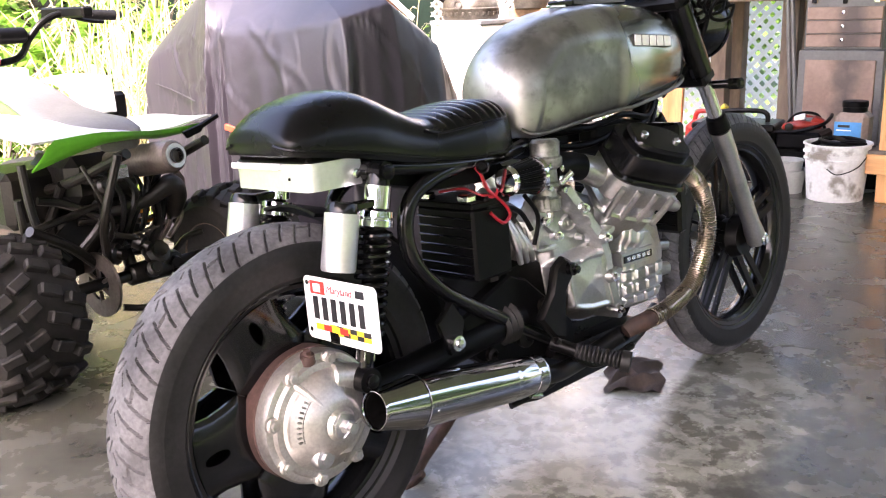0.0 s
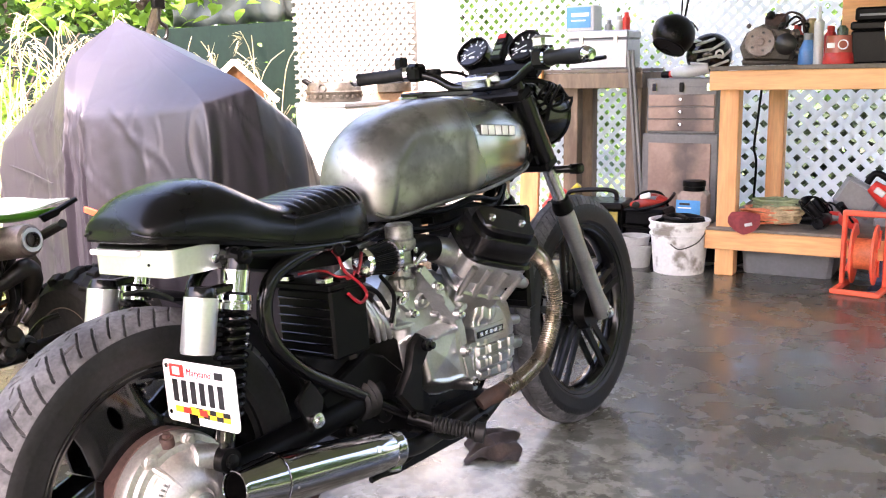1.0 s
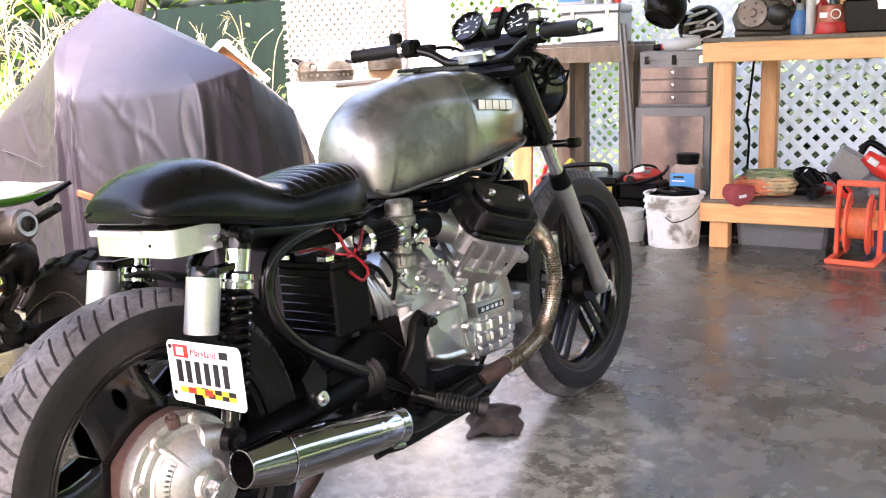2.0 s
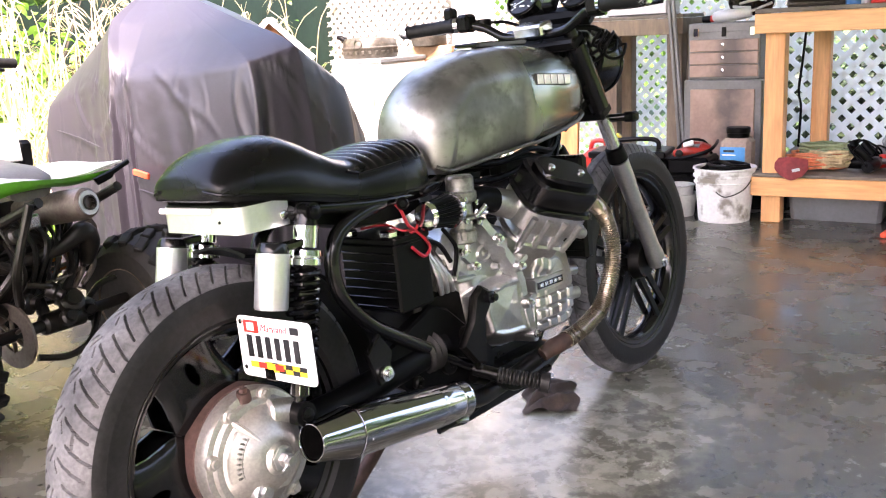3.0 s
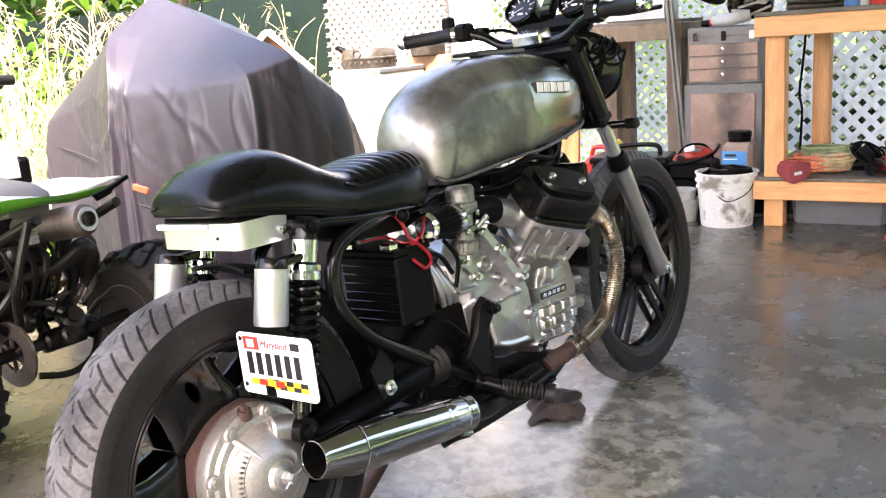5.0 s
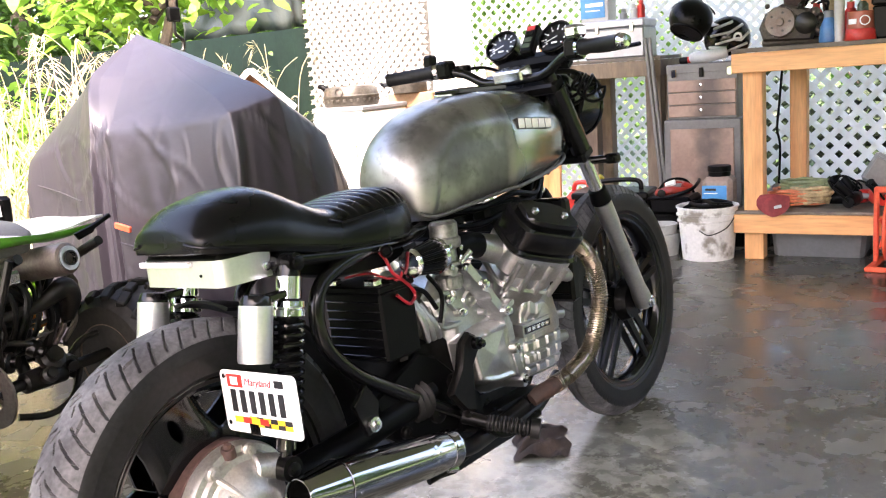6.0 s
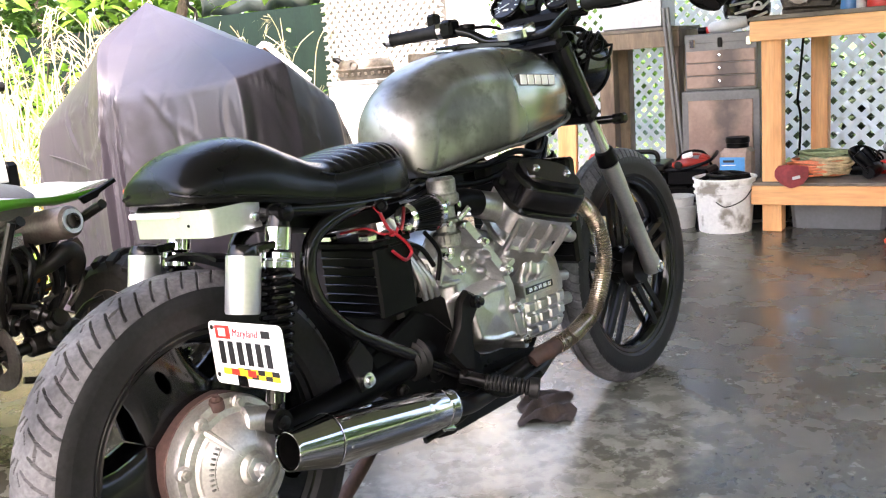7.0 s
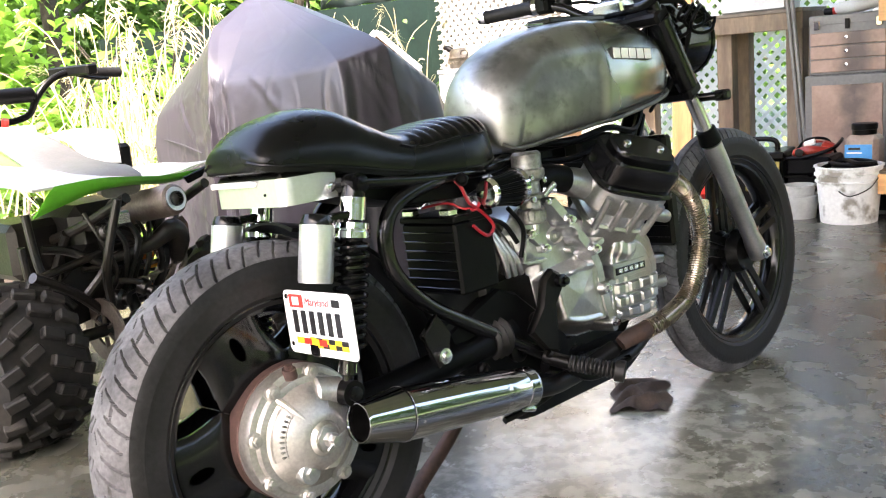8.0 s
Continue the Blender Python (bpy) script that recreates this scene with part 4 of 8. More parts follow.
def case_depth(px, pz):
    d = 0.082 + 0.026 * ramp01(inside_depth(px, pz, BODY), 0.0, 0.028)
    k = inside_depth(px, pz, CLUTCH)
    d += 0.034 * ramp01(k, 0.0, 0.008) + 0.0035 * ramp01(k, 0.008, 0.012) * (1 - ramp01(k, 0.014, 0.022)) + 0.006 * ramp01(k, 0.02, 0.07)
    k = line_gap(px, pz, [(0.632, 0.437), (0.715, 0.458)])
    d += 0.006 * (1 - ramp01(k, 0.003, 0.008))
    k = inside_depth(px, pz, FCOVER)
    d += 0.030 * ramp01(k, 0.0, 0.008) + 0.005 * ramp01(k, 0.018, 0.023) + 0.0055 * ramp01(k, 0.040, 0.046)
    k = line_gap(px, pz, RIDGE)
    d = np.maximum(d, 0.147 * (1 - ramp01(k, 0.009, 0.016)))
    k = line_gap(px, pz, [(x + 0.017, z) for x, z in RIDGE])
    d = np.maximum(d, 0.138 * (1 - ramp01(k, 0.006, 0.013)))
    for x, z, r, h in ((0.639, 0.543, 0.014, 0.152), (0.703, 0.471, 0.016, 0.156), (0.722, 0.385, 0.016, 0.157), (0.744, 0.308, 0.014, 0.152), (0.590, 0.494, 0.011, 0.122), (0.552, 0.530, 0.011, 0.122), (0.668, 0.476, 0.008, 0.124)):
        d = np.maximum(d, h * (1 - ramp01(np.hypot(px - x, pz - z), r * 0.75, r * 1.25)))
    # arms that run from the bosses
    for pts, w, h in ((((0.703, 0.471), (0.735, 0.482)), 0.009, 0.150), (((0.722, 0.385), (0.75, 0.392)), 0.008, 0.150), (((0.552, 0.530), (0.600, 0.488)), 0.005, 0.118), (((0.552, 0.53), (0.53, 0.475)), 0.005, 0.118), (((0.53, 0.475), (0.595, 0.470)), 0.005, 0.118)):
        k = line_gap(px, pz, list(pts))
        d = np.maximum(d, h * (1 - ramp01(k, w * 0.7, w * 1.3)))
    # oval cap on the upper panel
    e = np.hypot((px - 0.638) / 0.026, (pz - 0.510) / 0.019)
    d += 0.006 * (1 - ramp01(e, 0.86, 1.0)) - 0.004 * (1 - ramp01(e, 0.62, 0.76))
    # lattice of cooling pads on the front cover
    u, v = (px - 0.772) / 0.0385, (pz - 0.296 - (px - 0.77) * -0.02) / 0.0285
    inside = (u > 0) & (u < 4.2) & (v > 0) & (v < 3)
    fu, fv = np.abs(u % 1 - 0.5), np.abs(v % 1 - 0.5)
    pad = (1 - ramp01(fu, 0.34, 0.44)) * (1 - ramp01(fv, 0.30, 0.42))
    d = np.where(inside, d + 0.0065 * pad - 0.004, d)
    # seat for the name plate and the round swell above it
    k = inside_depth(px, pz, [(0.762, 0.396), (0.762, 0.421), (0.872, 0.418), (0.872, 0.393)])
    d = np.where(k > -0.003, np.maximum(d * 0 + 0.1505, 0), d)
    e = np.hypot((px - 0.812) / 0.040, (pz - 0.458) / 0.034)
    d += 0.010 * (1 - ramp01(e, 0.55, 1.0))
    return d


nx, nz = 300, 200
gx, gz = np.meshgrid(np.linspace(0.455, 0.962, nx), np.linspace(0.262, 0.602, nz), indexing="ij")
depth = case_depth(gx, gz)
keep = inside_depth(gx, gz, BODY) > -0.001
s = Shape()
index = -np.ones((nx, nz), int)
for i in range(nx):
    for j in range(nz):
        if keep[i, j]:
            index[i, j] = len(s.v)
            s.v.append((float(gx[i, j]), -float(depth[i, j]), float(gz[i, j])))
for i in range(nx - 1):
    for j in range(nz - 1):
        q = (index[i, j], index[i + 1, j], index[i + 1, j + 1], index[i, j + 1])
        if min(q) >= 0:
            s.f.append(tuple(int(k) for k in q))
case = part("side_casting", s, CAST, engine, smooth=40)
for x, z in ((0.639, 0.543), (0.703, 0.471), (0.722, 0.385), (0.744, 0.308), (0.590, 0.494), (0.552, 0.530)):
    h = float(case_depth(np.array([x]), np.array([z]))[0])
    t = Shape().lathe([(0.0095, 0), (0.0095, 0.005), (0.0, 0.0055)], (x, -h + 0.001, z), (0, -1, 0), 16)
    t.lathe([(0.0068, 0.004), (0.0066, 0.012), (0, 0.0125)], (x, -h + 0.001, z), (0, -1, 0), 6)
    part("bolt", t, POLISHED, engine)
plate_e = part("name_plate", Shape().prism([(0.766, 0.401), (0.766, 0.416), (0.868, 0.413), (0.868, 0.398)], -0.145, -0.1530, 0.001), BLACK, engine, "black name plate with bright bars")
for k in range(5):
    part("bar", Shape().box((0.780 + k * 0.0185, -0.1532, 0.4085 - k * 0.0005), (0.012, 0.002, 0.0085), 0.0008), POLISHED, plate_e)
part("oval_cap", Shape().box((0.638, -0.113, 0.511), (0.016, 0.008, 0.010), 0.003), CAST, engine)
part("rear_housing", Shape().lathe([(0.03, 0), (0.062, 0.0), (0.068, 0.008), (0.068, 0.020), (0.064, 0.023), (0.066, 0.036), (0.060, 0.040), (0.060, 0.052), (0.052, 0.062), (0.03, 0.066)], (0.545, -0.03, 0.50), (-1, 0, 0), 40), STEEL_DULL, engine)
for k in range(3):
    part("case_rib", Shape().tube([(0.47 + 0.018 * k, -0.085, 0.555 - 0.012 * k), (0.485 + 0.018 * k, -0.104, 0.505 - 0.010 * k), (0.50 + 0.018 * k, -0.100, 0.455)], [0.005, 0.008, 0.006], 10), CAST, engine)
part("fan_radiator", Shape().box((1.005, 0.0, 0.545), (0.032, 0.30, 0.25), 0.008), BLACK_SATIN, bike, "black radiator behind the header pipes")
for k in range(9):
    part("radiator_fin", Shape().box((0.986, 0.0, 0.44 + k * 0.026), (0.006, 0.28, 0.003), 0.001), BLACK_MATT, bike)
part("ignition_coil", Shape().box((0.86, -0.045, 0.668), (0.13, 0.05, 0.045), 0.012), BLACK_MATT, bike)
part("ignition_coil", Shape().box((0.86, 0.045, 0.668), (0.13, 0.05, 0.045), 0.012), BLACK_MATT, bike)
part("relay_box", Shape().box((0.66, -0.02, 0.665), (0.12, 0.09, 0.05), 0.010), BLACK_MATT, bike)
for k, (y, z) in enumerate(((-0.075, 0.685), (-0.085, 0.665), (-0.06, 0.65), (-0.09, 0.70))):
    part("cable", Shape().tube([(0.62, y * 0.8, z), (0.74, y, z - 0.012 * (k % 2)), (0.86, y * 1.1, z + 0.004), (0.98, y * 0.9, z - 0.01), (1.06, y * 0.6, z + 0.05)], 0.007, 8), BLACK_MATT, bike)
part("spark_lead", Shape().tube([(0.86, -0.06, 0.65), (0.90, -0.13, 0.64), (0.905, -0.17, 0.58), (0.89, -0.16, 0.54)], 0.006, 8), BLACK_MATT, bike)
part("front_fitting", Shape().rod((0.945, -0.10, 0.40), (0.985, -0.115, 0.395), 0.014, 0.012, 14, 0.002), CAST, engine)
part("front_fitting", Shape().rod((0.94, -0.11, 0.345), (0.972, -0.125, 0.345), 0.017, 0.014, 14, 0.002), CAST, engine)
part("gear_case", Shape().prism([(0.44, 0.30), (0.60, 0.27), (0.62, 0.36), (0.60, 0.44), (0.54, 0.465), (0.44, 0.45)], -0.085, 0.10, 0.012), BLACK_SATIN, engine)
part("sump", Shape().prism([(0.60, 0.285), (0.92, 0.275), (0.88, 0.235), (0.66, 0.235)], -0.07, 0.10, 0.010), BLACK_SATIN, engine)
part("collector_box", Shape().prism([(0.46, 0.205), (0.50, 0.165), (0.84, 0.165), (0.90, 0.195), (0.90, 0.240), (0.84, 0.255), (0.50, 0.255)], -0.105, 0.115, 0.020), BLACK_SATIN, bike, "black exhaust collector box under the engine")
part("header_pipe", Shape().tube([(0.955, 0.21, 0.36), (0.90, 0.16, 0.27), (0.82, 0.08, 0.215), (0.74, 0.04, 0.210)], 0.018, 12), BLACK_SATIN, bike)
for side in (-1, 1):
    d = Vector((0.02, side * 0.62, 0.785)).normalized()
    base = Vector((0.800, side * 0.066, 0.460))
    x = Vector((1, 0, 0))
    q = d.cross(x).normalized()
    x = q.cross(d).normalized()
    tw = radians(26)
    x, q = x * math.cos(tw) + q * side * math.sin(tw), q * math.cos(tw) - x * side * math.sin(tw)

    def block(h0, h1, a, b, power=0.5, n=28):
        rings = []
        for h, k in ((h0, 0.94), (h0 + 0.006, 1.0), (h1 - 0.006, 1.0), (h1, 0.94)):
            ring = []
            for i in range(n):
                t = 2 * math.pi * i / n
                cx = a * k * (abs(math.cos(t)) ** power) * (1 if math.cos(t) >= 0 else -1)
                cy = b * k * (abs(math.sin(t)) ** power) * (1 if math.sin(t) >= 0 else -1)
                ring.append(base + d * h + x * cx + q * cy)
            rings.append(ring)
        return Shape().loft(rings)

    head = part("cylinder", block(0.0, 0.125, 0.068, 0.058), CAST, engine)
    part("cylinder_flange", block(0.084, 0.094, 0.080, 0.066), CAST, head)
    part("cylinder_head", block(0.120, 0.180, 0.088, 0.064), CAST, engine)
    rc = part("rocker_cover", block(0.180, 0.240, 0.086, 0.062, 0.5), BLACK, engine, "black rocker cover")
    part("cover_rim", block(0.174, 0.188, 0.094, 0.070, 0.5), BLACK, rc)
    part("cover_top", block(0.237, 0.256, 0.070, 0.044, 0.55), BLACK, rc)
    for sx in (-0.040, 0.040):
        part("bolt", Shape().lathe([(0.008, 0), (0.008, 0.006), (0.005, 0.009), (0, 0.010)], base + d * 0.254 + x * sx, d, 14), POLISHED, rc)
    for k, sx in enumerate((-0.062, -0.022, 0.022, 0.062)):
        part("rib", Shape().tube([base + d * 0.085 + x * sx * 0.95 - q * 0.060 * -side, base + d * 0.165 + x * sx - q * 0.066 * -side], 0.0075, 10), CAST, head)
    part("intake_port", Shape().rod(base + d * 0.145 - x * 0.05, base + d * 0.150 - x * 0.165, 0.034, 0.027, 22, 0.003), CAST, head)
    part("radiator_hose", Shape().tube([base + d * 0.10 + x * 0.08, base + d * 0.10 + x * 0.14, Vector((0.93, side * 0.09, 0.50)), Vector((0.95, side * 0.07, 0.42))], 0.014, 12), CAST, engine)

# carburettor, filter
for side in (-1, 1):
    y = -0.122 if side < 0 else 0.122
    carb = part("carburettor", Shape().lathe([(0.02, 0), (0.027, 0.004), (0.027, 0.026), (0.021, 0.030), (0.020, 0.046), (0.028, 0.050), (0.028, 0.056), (0.023, 0.060), (0.022, 0.082), (0.031, 0.088), (0.033, 0.094), (0.033, 0.104), (0.029, 0.108), (0.029, 0.134), (0.024, 0.140), (0.012, 0.14)], (0.562, y, 0.548), (0.03, 0, 1), 24), CARB, bike, "grey cast carburettor")
    part("float_bowl", Shape().box((0.563, y, 0.566), (0.05, 0.044, 0.03), 0.006), CARB, carb)
    part("choke_lever", Shape().rod((0.575, y * 1.2, 0.60), (0.60, y * 1.28, 0.62), 0.007), POLISHED, carb)
    part("intake_boot", Shape().tube([(0.575, y, 0.625), (0.62, y, 0.628), (0.665, y * 1.05, 0.62)], [0.026, 0.029, 0.027], 20), BLACK_MATT, carb)
    part("drain", Shape().rod((0.563, y * 1.05, 0.552), (0.563, y * 1.05, 0.528), 0.008, 0.006, 10), POLISHED, carb)
    for k, (dx, dz) in enumerate(((0.022, 0.002), (-0.02, 0.012), (0.016, 0.045), (-0.018, 0.055))):
        part("screw", Shape().lathe([(0.006, 0), (0.006, 0.006), (0, 0.007)], (0.566 + dx, y + (-0.022 if side < 0 else 0.022), 0.585 + dz), (0, side, 0), 10), POLISHED, carb)
    part("idle_spring", Shape().rod((0.578, y * 1.17, 0.612), (0.60, y * 1.30, 0.606), 0.006, 0.005, 10), POLISHED, carb)
    fl = Shape()
    rings = []
    for xx, rr in ((0.432, 0.010), (0.433, 0.024), (0.438, 0.0255), (0.442, 0.026), (0.505, 0.034), (0.509, 0.034)):
        ring = []
        for i in range(96):
            a = 2 * math.pi * i / 96
            r2 = rr - (0.0034 if (i % 4) < 2 and 0.440 < xx < 0.506 else 0)
            ring.append((xx, y * 1.14 + r2 * math.cos(a), 0.628 + r2 * math.sin(a)))
        rings.append(ring)
    filt = part("air_filter", fl.loft(rings), BLACK_MATT, bike, "pleated pod air filter")
    part("band", Shape().lathe([(0.030, 0), (0.0365, 0.001), (0.0365, 0.012), (0.030, 0.013)], (0.501, y * 1.14, 0.628), (1, 0, 0), 40), CHROME, filt)
    part("cap", Shape().lathe([(0.010, 0), (0.024, 0.0), (0.0285, 0.004), (0.0285, 0.010), (0.02, 0.011)], (0.428, y * 1.14, 0.628), (1, 0, 0), 36), CHROME, filt)

# battery
bat = part("battery", Shape().box((0.413, -0.040, 0.517), (0.100, 0.148, 0.135), 0.005), BLACK_MATT, bike, "black ribbed battery box")
for k in range(7):
    part("rib", Shape().box((0.3620, -0.040, 0.462 + k * 0.0175), (0.005, 0.140, 0.004), 0.0012), BLACK, bat)
part("lid", Shape().box((0.413, -0.040, 0.590), (0.104, 0.152, 0.012), 0.004), BLACK_MATT, bat)
for y in (-0.09, 0.015):
    part("terminal", Shape().box((0.375, y, 0.603), (0.022, 0.03, 0.014), 0.003), POLISHED, bat)
part("terminal_cover", Shape().box((0.425, -0.098, 0.590), (0.05, 0.034, 0.03), 0.006), BLACK_MATT, bat)

part("electrics_tray", Shape().prism([(0.15, 0.685), (0.48, 0.668), (0.50, 0.640), (0.44, 0.622), (0.30, 0.628), (0.20, 0.655)], -0.082, 0.082, 0.010), BLACK_MATT, bike, "black tray under the seat")

# exhaust
MUF0, MUF1 = Vector((0.052, -0.172, 0.322)), Vector((0.445, -0.172, 0.262))
mx = (MUF1 - MUF0).normalized()
muf = part("muffler", Shape().lathe([(0.0448, 0.080), (0.0464, 0.0805), (0.0466, 0.084), (0.0455, 0.0845), (0.0452, 0.12), (0.0408, 0.30), (0.0402, 0.3005), (0.0402, 0.303), (0.0406, 0.3035), (0.0402, 0.312), (0.0396, 0.3125), (0.0395, 0.33), (0.0350, 0.376), (0.020, 0.386)], MUF0, mx, 64), CHROME_DARK, bike, "chrome tapered muffler, darkened for its reflections", smooth=20)
part("tip", Shape().lathe([(0.0270, 0.05), (0.0280, 0.003), (0.0286, -0.001), (0.0300, -0.0035), (0.0318, -0.0035), (0.0334, -0.001), (0.0338, 0.003), (0.0452, 0.078), (0.030, 0.080)], MUF0, mx, 64), CHROME_DARK, muf, "chrome cone tip, darkened for its reflections", smooth=45)
part("bore", Shape().lathe([(0.0282, 0.002), (0.0268, 0.130), (0.001, 0.1305), (0.001, 0.129), (0.0258, 0.128), (0.0272, 0.002)], MUF0, mx, 40, closed=True), mat("soot", (0.002, 0.002, 0.002), 0.95, bump=0.1, spec=0.05), muf)
clamp = part("clamp", Shape().lathe([(0.027, 0), (0.0368, 0.001), (0.0378, 0.006), (0.0362, 0.013), (0.0378, 0.020), (0.0365, 0.027), (0.027, 0.028)], MUF0 + mx * 0.366, mx, 40), CHROME_DARK, muf, "chrome band clamp")
part("clamp_bolt", Shape().rod(MUF0 + mx * 0.380 + Vector((-0.012, -0.006, -0.036)), MUF0 + mx * 0.380 + Vector((0.012, -0.01, -0.042)), 0.006, 0.006, 8), POLISHED, clamp)
part("rivet", Shape().lathe([(0.004, 0), (0.003, 0.003), (0, 0.0035)], MUF0 + mx * 0.097 + Vector((0, -0.042, -0.008)), (0, -1, -0.2), 12), POLISHED, muf)
HEAD = [(0.865, -0.175, 0.580), (0.900, -0.205, 0.580), (0.948, -0.21, 0.557), (0.985, -0.212, 0.505), (0.998, -0.212, 0.437), (0.972, -0.212, 0.374), (0.922, -0.211, 0.323), (0.84, -0.209, 0.296), (0.775, -0.205, 0.288)]
part("header_pipe", Shape().tube([(0.70, -0.180, 0.268), (0.65, -0.155, 0.245), (0.58, -0.152, 0.236), (0.50, -0.168, 0.244), (0.42, -0.172, 0.264)], [0.017, 0.018, 0.018, 0.018, 0.02], 16), BLACK_SATIN, bike, "dark exhaust link pipe")
part("header_joint", Shape().tube([HEAD[-1], (0.752, -0.204, 0.286), (0.730, -0.198, 0.283), (0.708, -0.188, 0.273)], [0.0180, 0.0190, 0.0185, 0.015], 18), RUST, bike, "rust-brown exhaust joint")
wrap = part("wrapped_header", Shape().tube(HEAD, 0.0168, 18, 8), WRAP, bike, "tan ribbed metal-wrapped exhaust header")
# wound tape, proud turn by turn
cl = [Vector(p) for p in HEAD]
fine = [Vector(p) for p in spline_rows([tuple(p) for p in cl], 1500)]
pts, run = [], 0.0
for i, p in enumerate(fine[:-1]):
    t = (fine[i + 1] - p).normalized()
    run += (fine[i + 1] - p).length
    u = t.cross(Vector((0, 1, 0.2))).normalized()
    w = t.cross(u)
    a = run / 0.0062 * 2 * math.pi
    pts.append(p + (u * math.cos(a) + w * math.sin(a)) * 0.0178)
part("tape_edge", Shape().tube(pts, 0.0024, 6, 1), WRAP_EDGE, wrap)
part("flange", Shape().rod((0.85, -0.165, 0.572), (0.878, -0.188, 0.573), 0.030, 0.028, 20, 0.003), CAST, wrap)

# foot peg and brackets
peg = part("foot_peg", Shape().tube([(0.535, -0.135, 0.290), (0.555, -0.19, 0.275)], 0.014, 14), BLACK_SATIN, bike, "black ribbed rubber foot peg")
d = (Vector((0.596, -0.262, 0.258)) - Vector((0.552, -0.180, 0.278))).normalized()
prof = []
for k in range(34):
    prof.append((0.0165 if k % 3 else 0.0135, 0.088 * k / 33))
part("rubber", Shape().lathe([(0.008, -0.001)] + prof + [(0.021, 0.090), (0.021, 0.108), (0.01, 0.109)], (0.552, -0.180, 0.278), d, 24), RUBBER, peg)
part("brake_pedal", Shape().tube([(0.53, -0.15, 0.30), (0.60, -0.17, 0.235), (0.68, -0.175, 0.225), (0.74, -0.18, 0.235)], 0.008, 10), BLACK_SATIN, bike)
part("pedal_tube", Shape().tube([(0.40, -0.14, 0.205), (0.50, -0.15, 0.215), (0.58, -0.165, 0.25)], 0.0065, 10), BLACK_SATIN, bike)
stand = part("centre_stand", Shape().tube([(0.50, 0.075, 0.165), (0.44, 0.09, 0.10), (0.375, 0.10, 0.045), (0.345, 0.103, 0.016)], [0.013, 0.015, 0.016, 0.018], 12), RUST, bike, "rusty steel stand leg")
part("foot", Shape().box((0.335, 0.103, 0.012), (0.06, 0.05, 0.018), 0.006, Euler((radians(4), radians(-20), 0)).to_matrix()), RUST, stand)

# licence plate
plate = part("licence_plate", Shape().prism([(sx * 0.079 + 0.010 * math.cos(radians(t)), sz * 0.041 + 0.010 * math.sin(radians(t))) for sx, sz, t0 in ((1, 1, 0), (-1, 1, 90), (-1, -1, 180), (1, -1, 270)) for t in range(t0, t0 + 91, 15)], -0.0008, 0.0008), WHITE_PLATE, bike,
             "white number plate with black bars and a red and yellow crest band", m=Matrix.Translation((0.016, -0.1585, 0.490)) @ Matrix(((0, 1, 0, 0), (-1, 0, 0, 0), (0, 0, 1, 0), (0, 0, 0, 1))))
# the plate's own axes: x across as read, z up, face towards -y
def flat(name, x0, x1, z0, z1, material, lift=0.0, parent=None):
    return part(name, Shape().box(((x0 + x1) / 2, -0.0013 - lift, (z0 + z1) / 2), (x1 - x0, 0.0012, z1 - z0), 0.0002), material, parent or plate, smooth=0)


for k in range(6):
    x0 = -0.068 + k * 0.0225
    flat("bar", x0, x0 + 0.013, -0.017, 0.020, INK)
flat("sticker", -0.072, -0.036, 0.024, 0.045, RED)
flat("sticker_bar", -0.063, -0.046, 0.028, 0.041, WHITE_PLATE, 0.001)
flat("year_bar", 0.040, 0.060, 0.029, 0.041, INK)
words = bpy.data.curves.new("state_name", "FONT")
words.body, words.size, words.align_x, words.shear, words.extrude = "Maryland", 0.017, "CENTER", 0.25, 0.0003
tx = new("state_name_text", words)
state_mesh = bpy.data.meshes.new_from_object(tx)
bpy.data.objects.remove(tx)
state_mesh.materials.append(INK_RED)
state = new("state_name", state_mesh)
state.parent = plate
state.matrix_basis = pose(0.0, -0.0018, 0.029, 90, 0, 0)
for k in range(6):
    x0 = -0.030 + k * 0.0165
    flat("crest_patch", x0, x0 + 0.0165, -0.030, -0.022, YELLOW if k % 2 == 0 else INK)
    flat("crest_patch", x0, x0 + 0.0165, -0.038, -0.030, INK if k % 2 == 0 else YELLOW)
for k in range(4):
    x0 = -0.065 + k * 0.02
    flat("crest_patch", x0, x0 + 0.02, -0.034, -0.024, RED if k % 2 else YELLOW, 0.0007)
for x, z in ((-0.078, 0.041), (-0.078, -0.036)):
    part("screw", Shape().lathe([(0.0045, 0), (0.004, 0.002), (0, 0.0025)], (x, -0.001, z), (0, -1, 0), 14), POLISHED, plate)
part("plate_bracket", Shape().box((0.034, -0.137, 0.45), (0.04, 0.03, 0.03), 0.004), BLACK, bike)

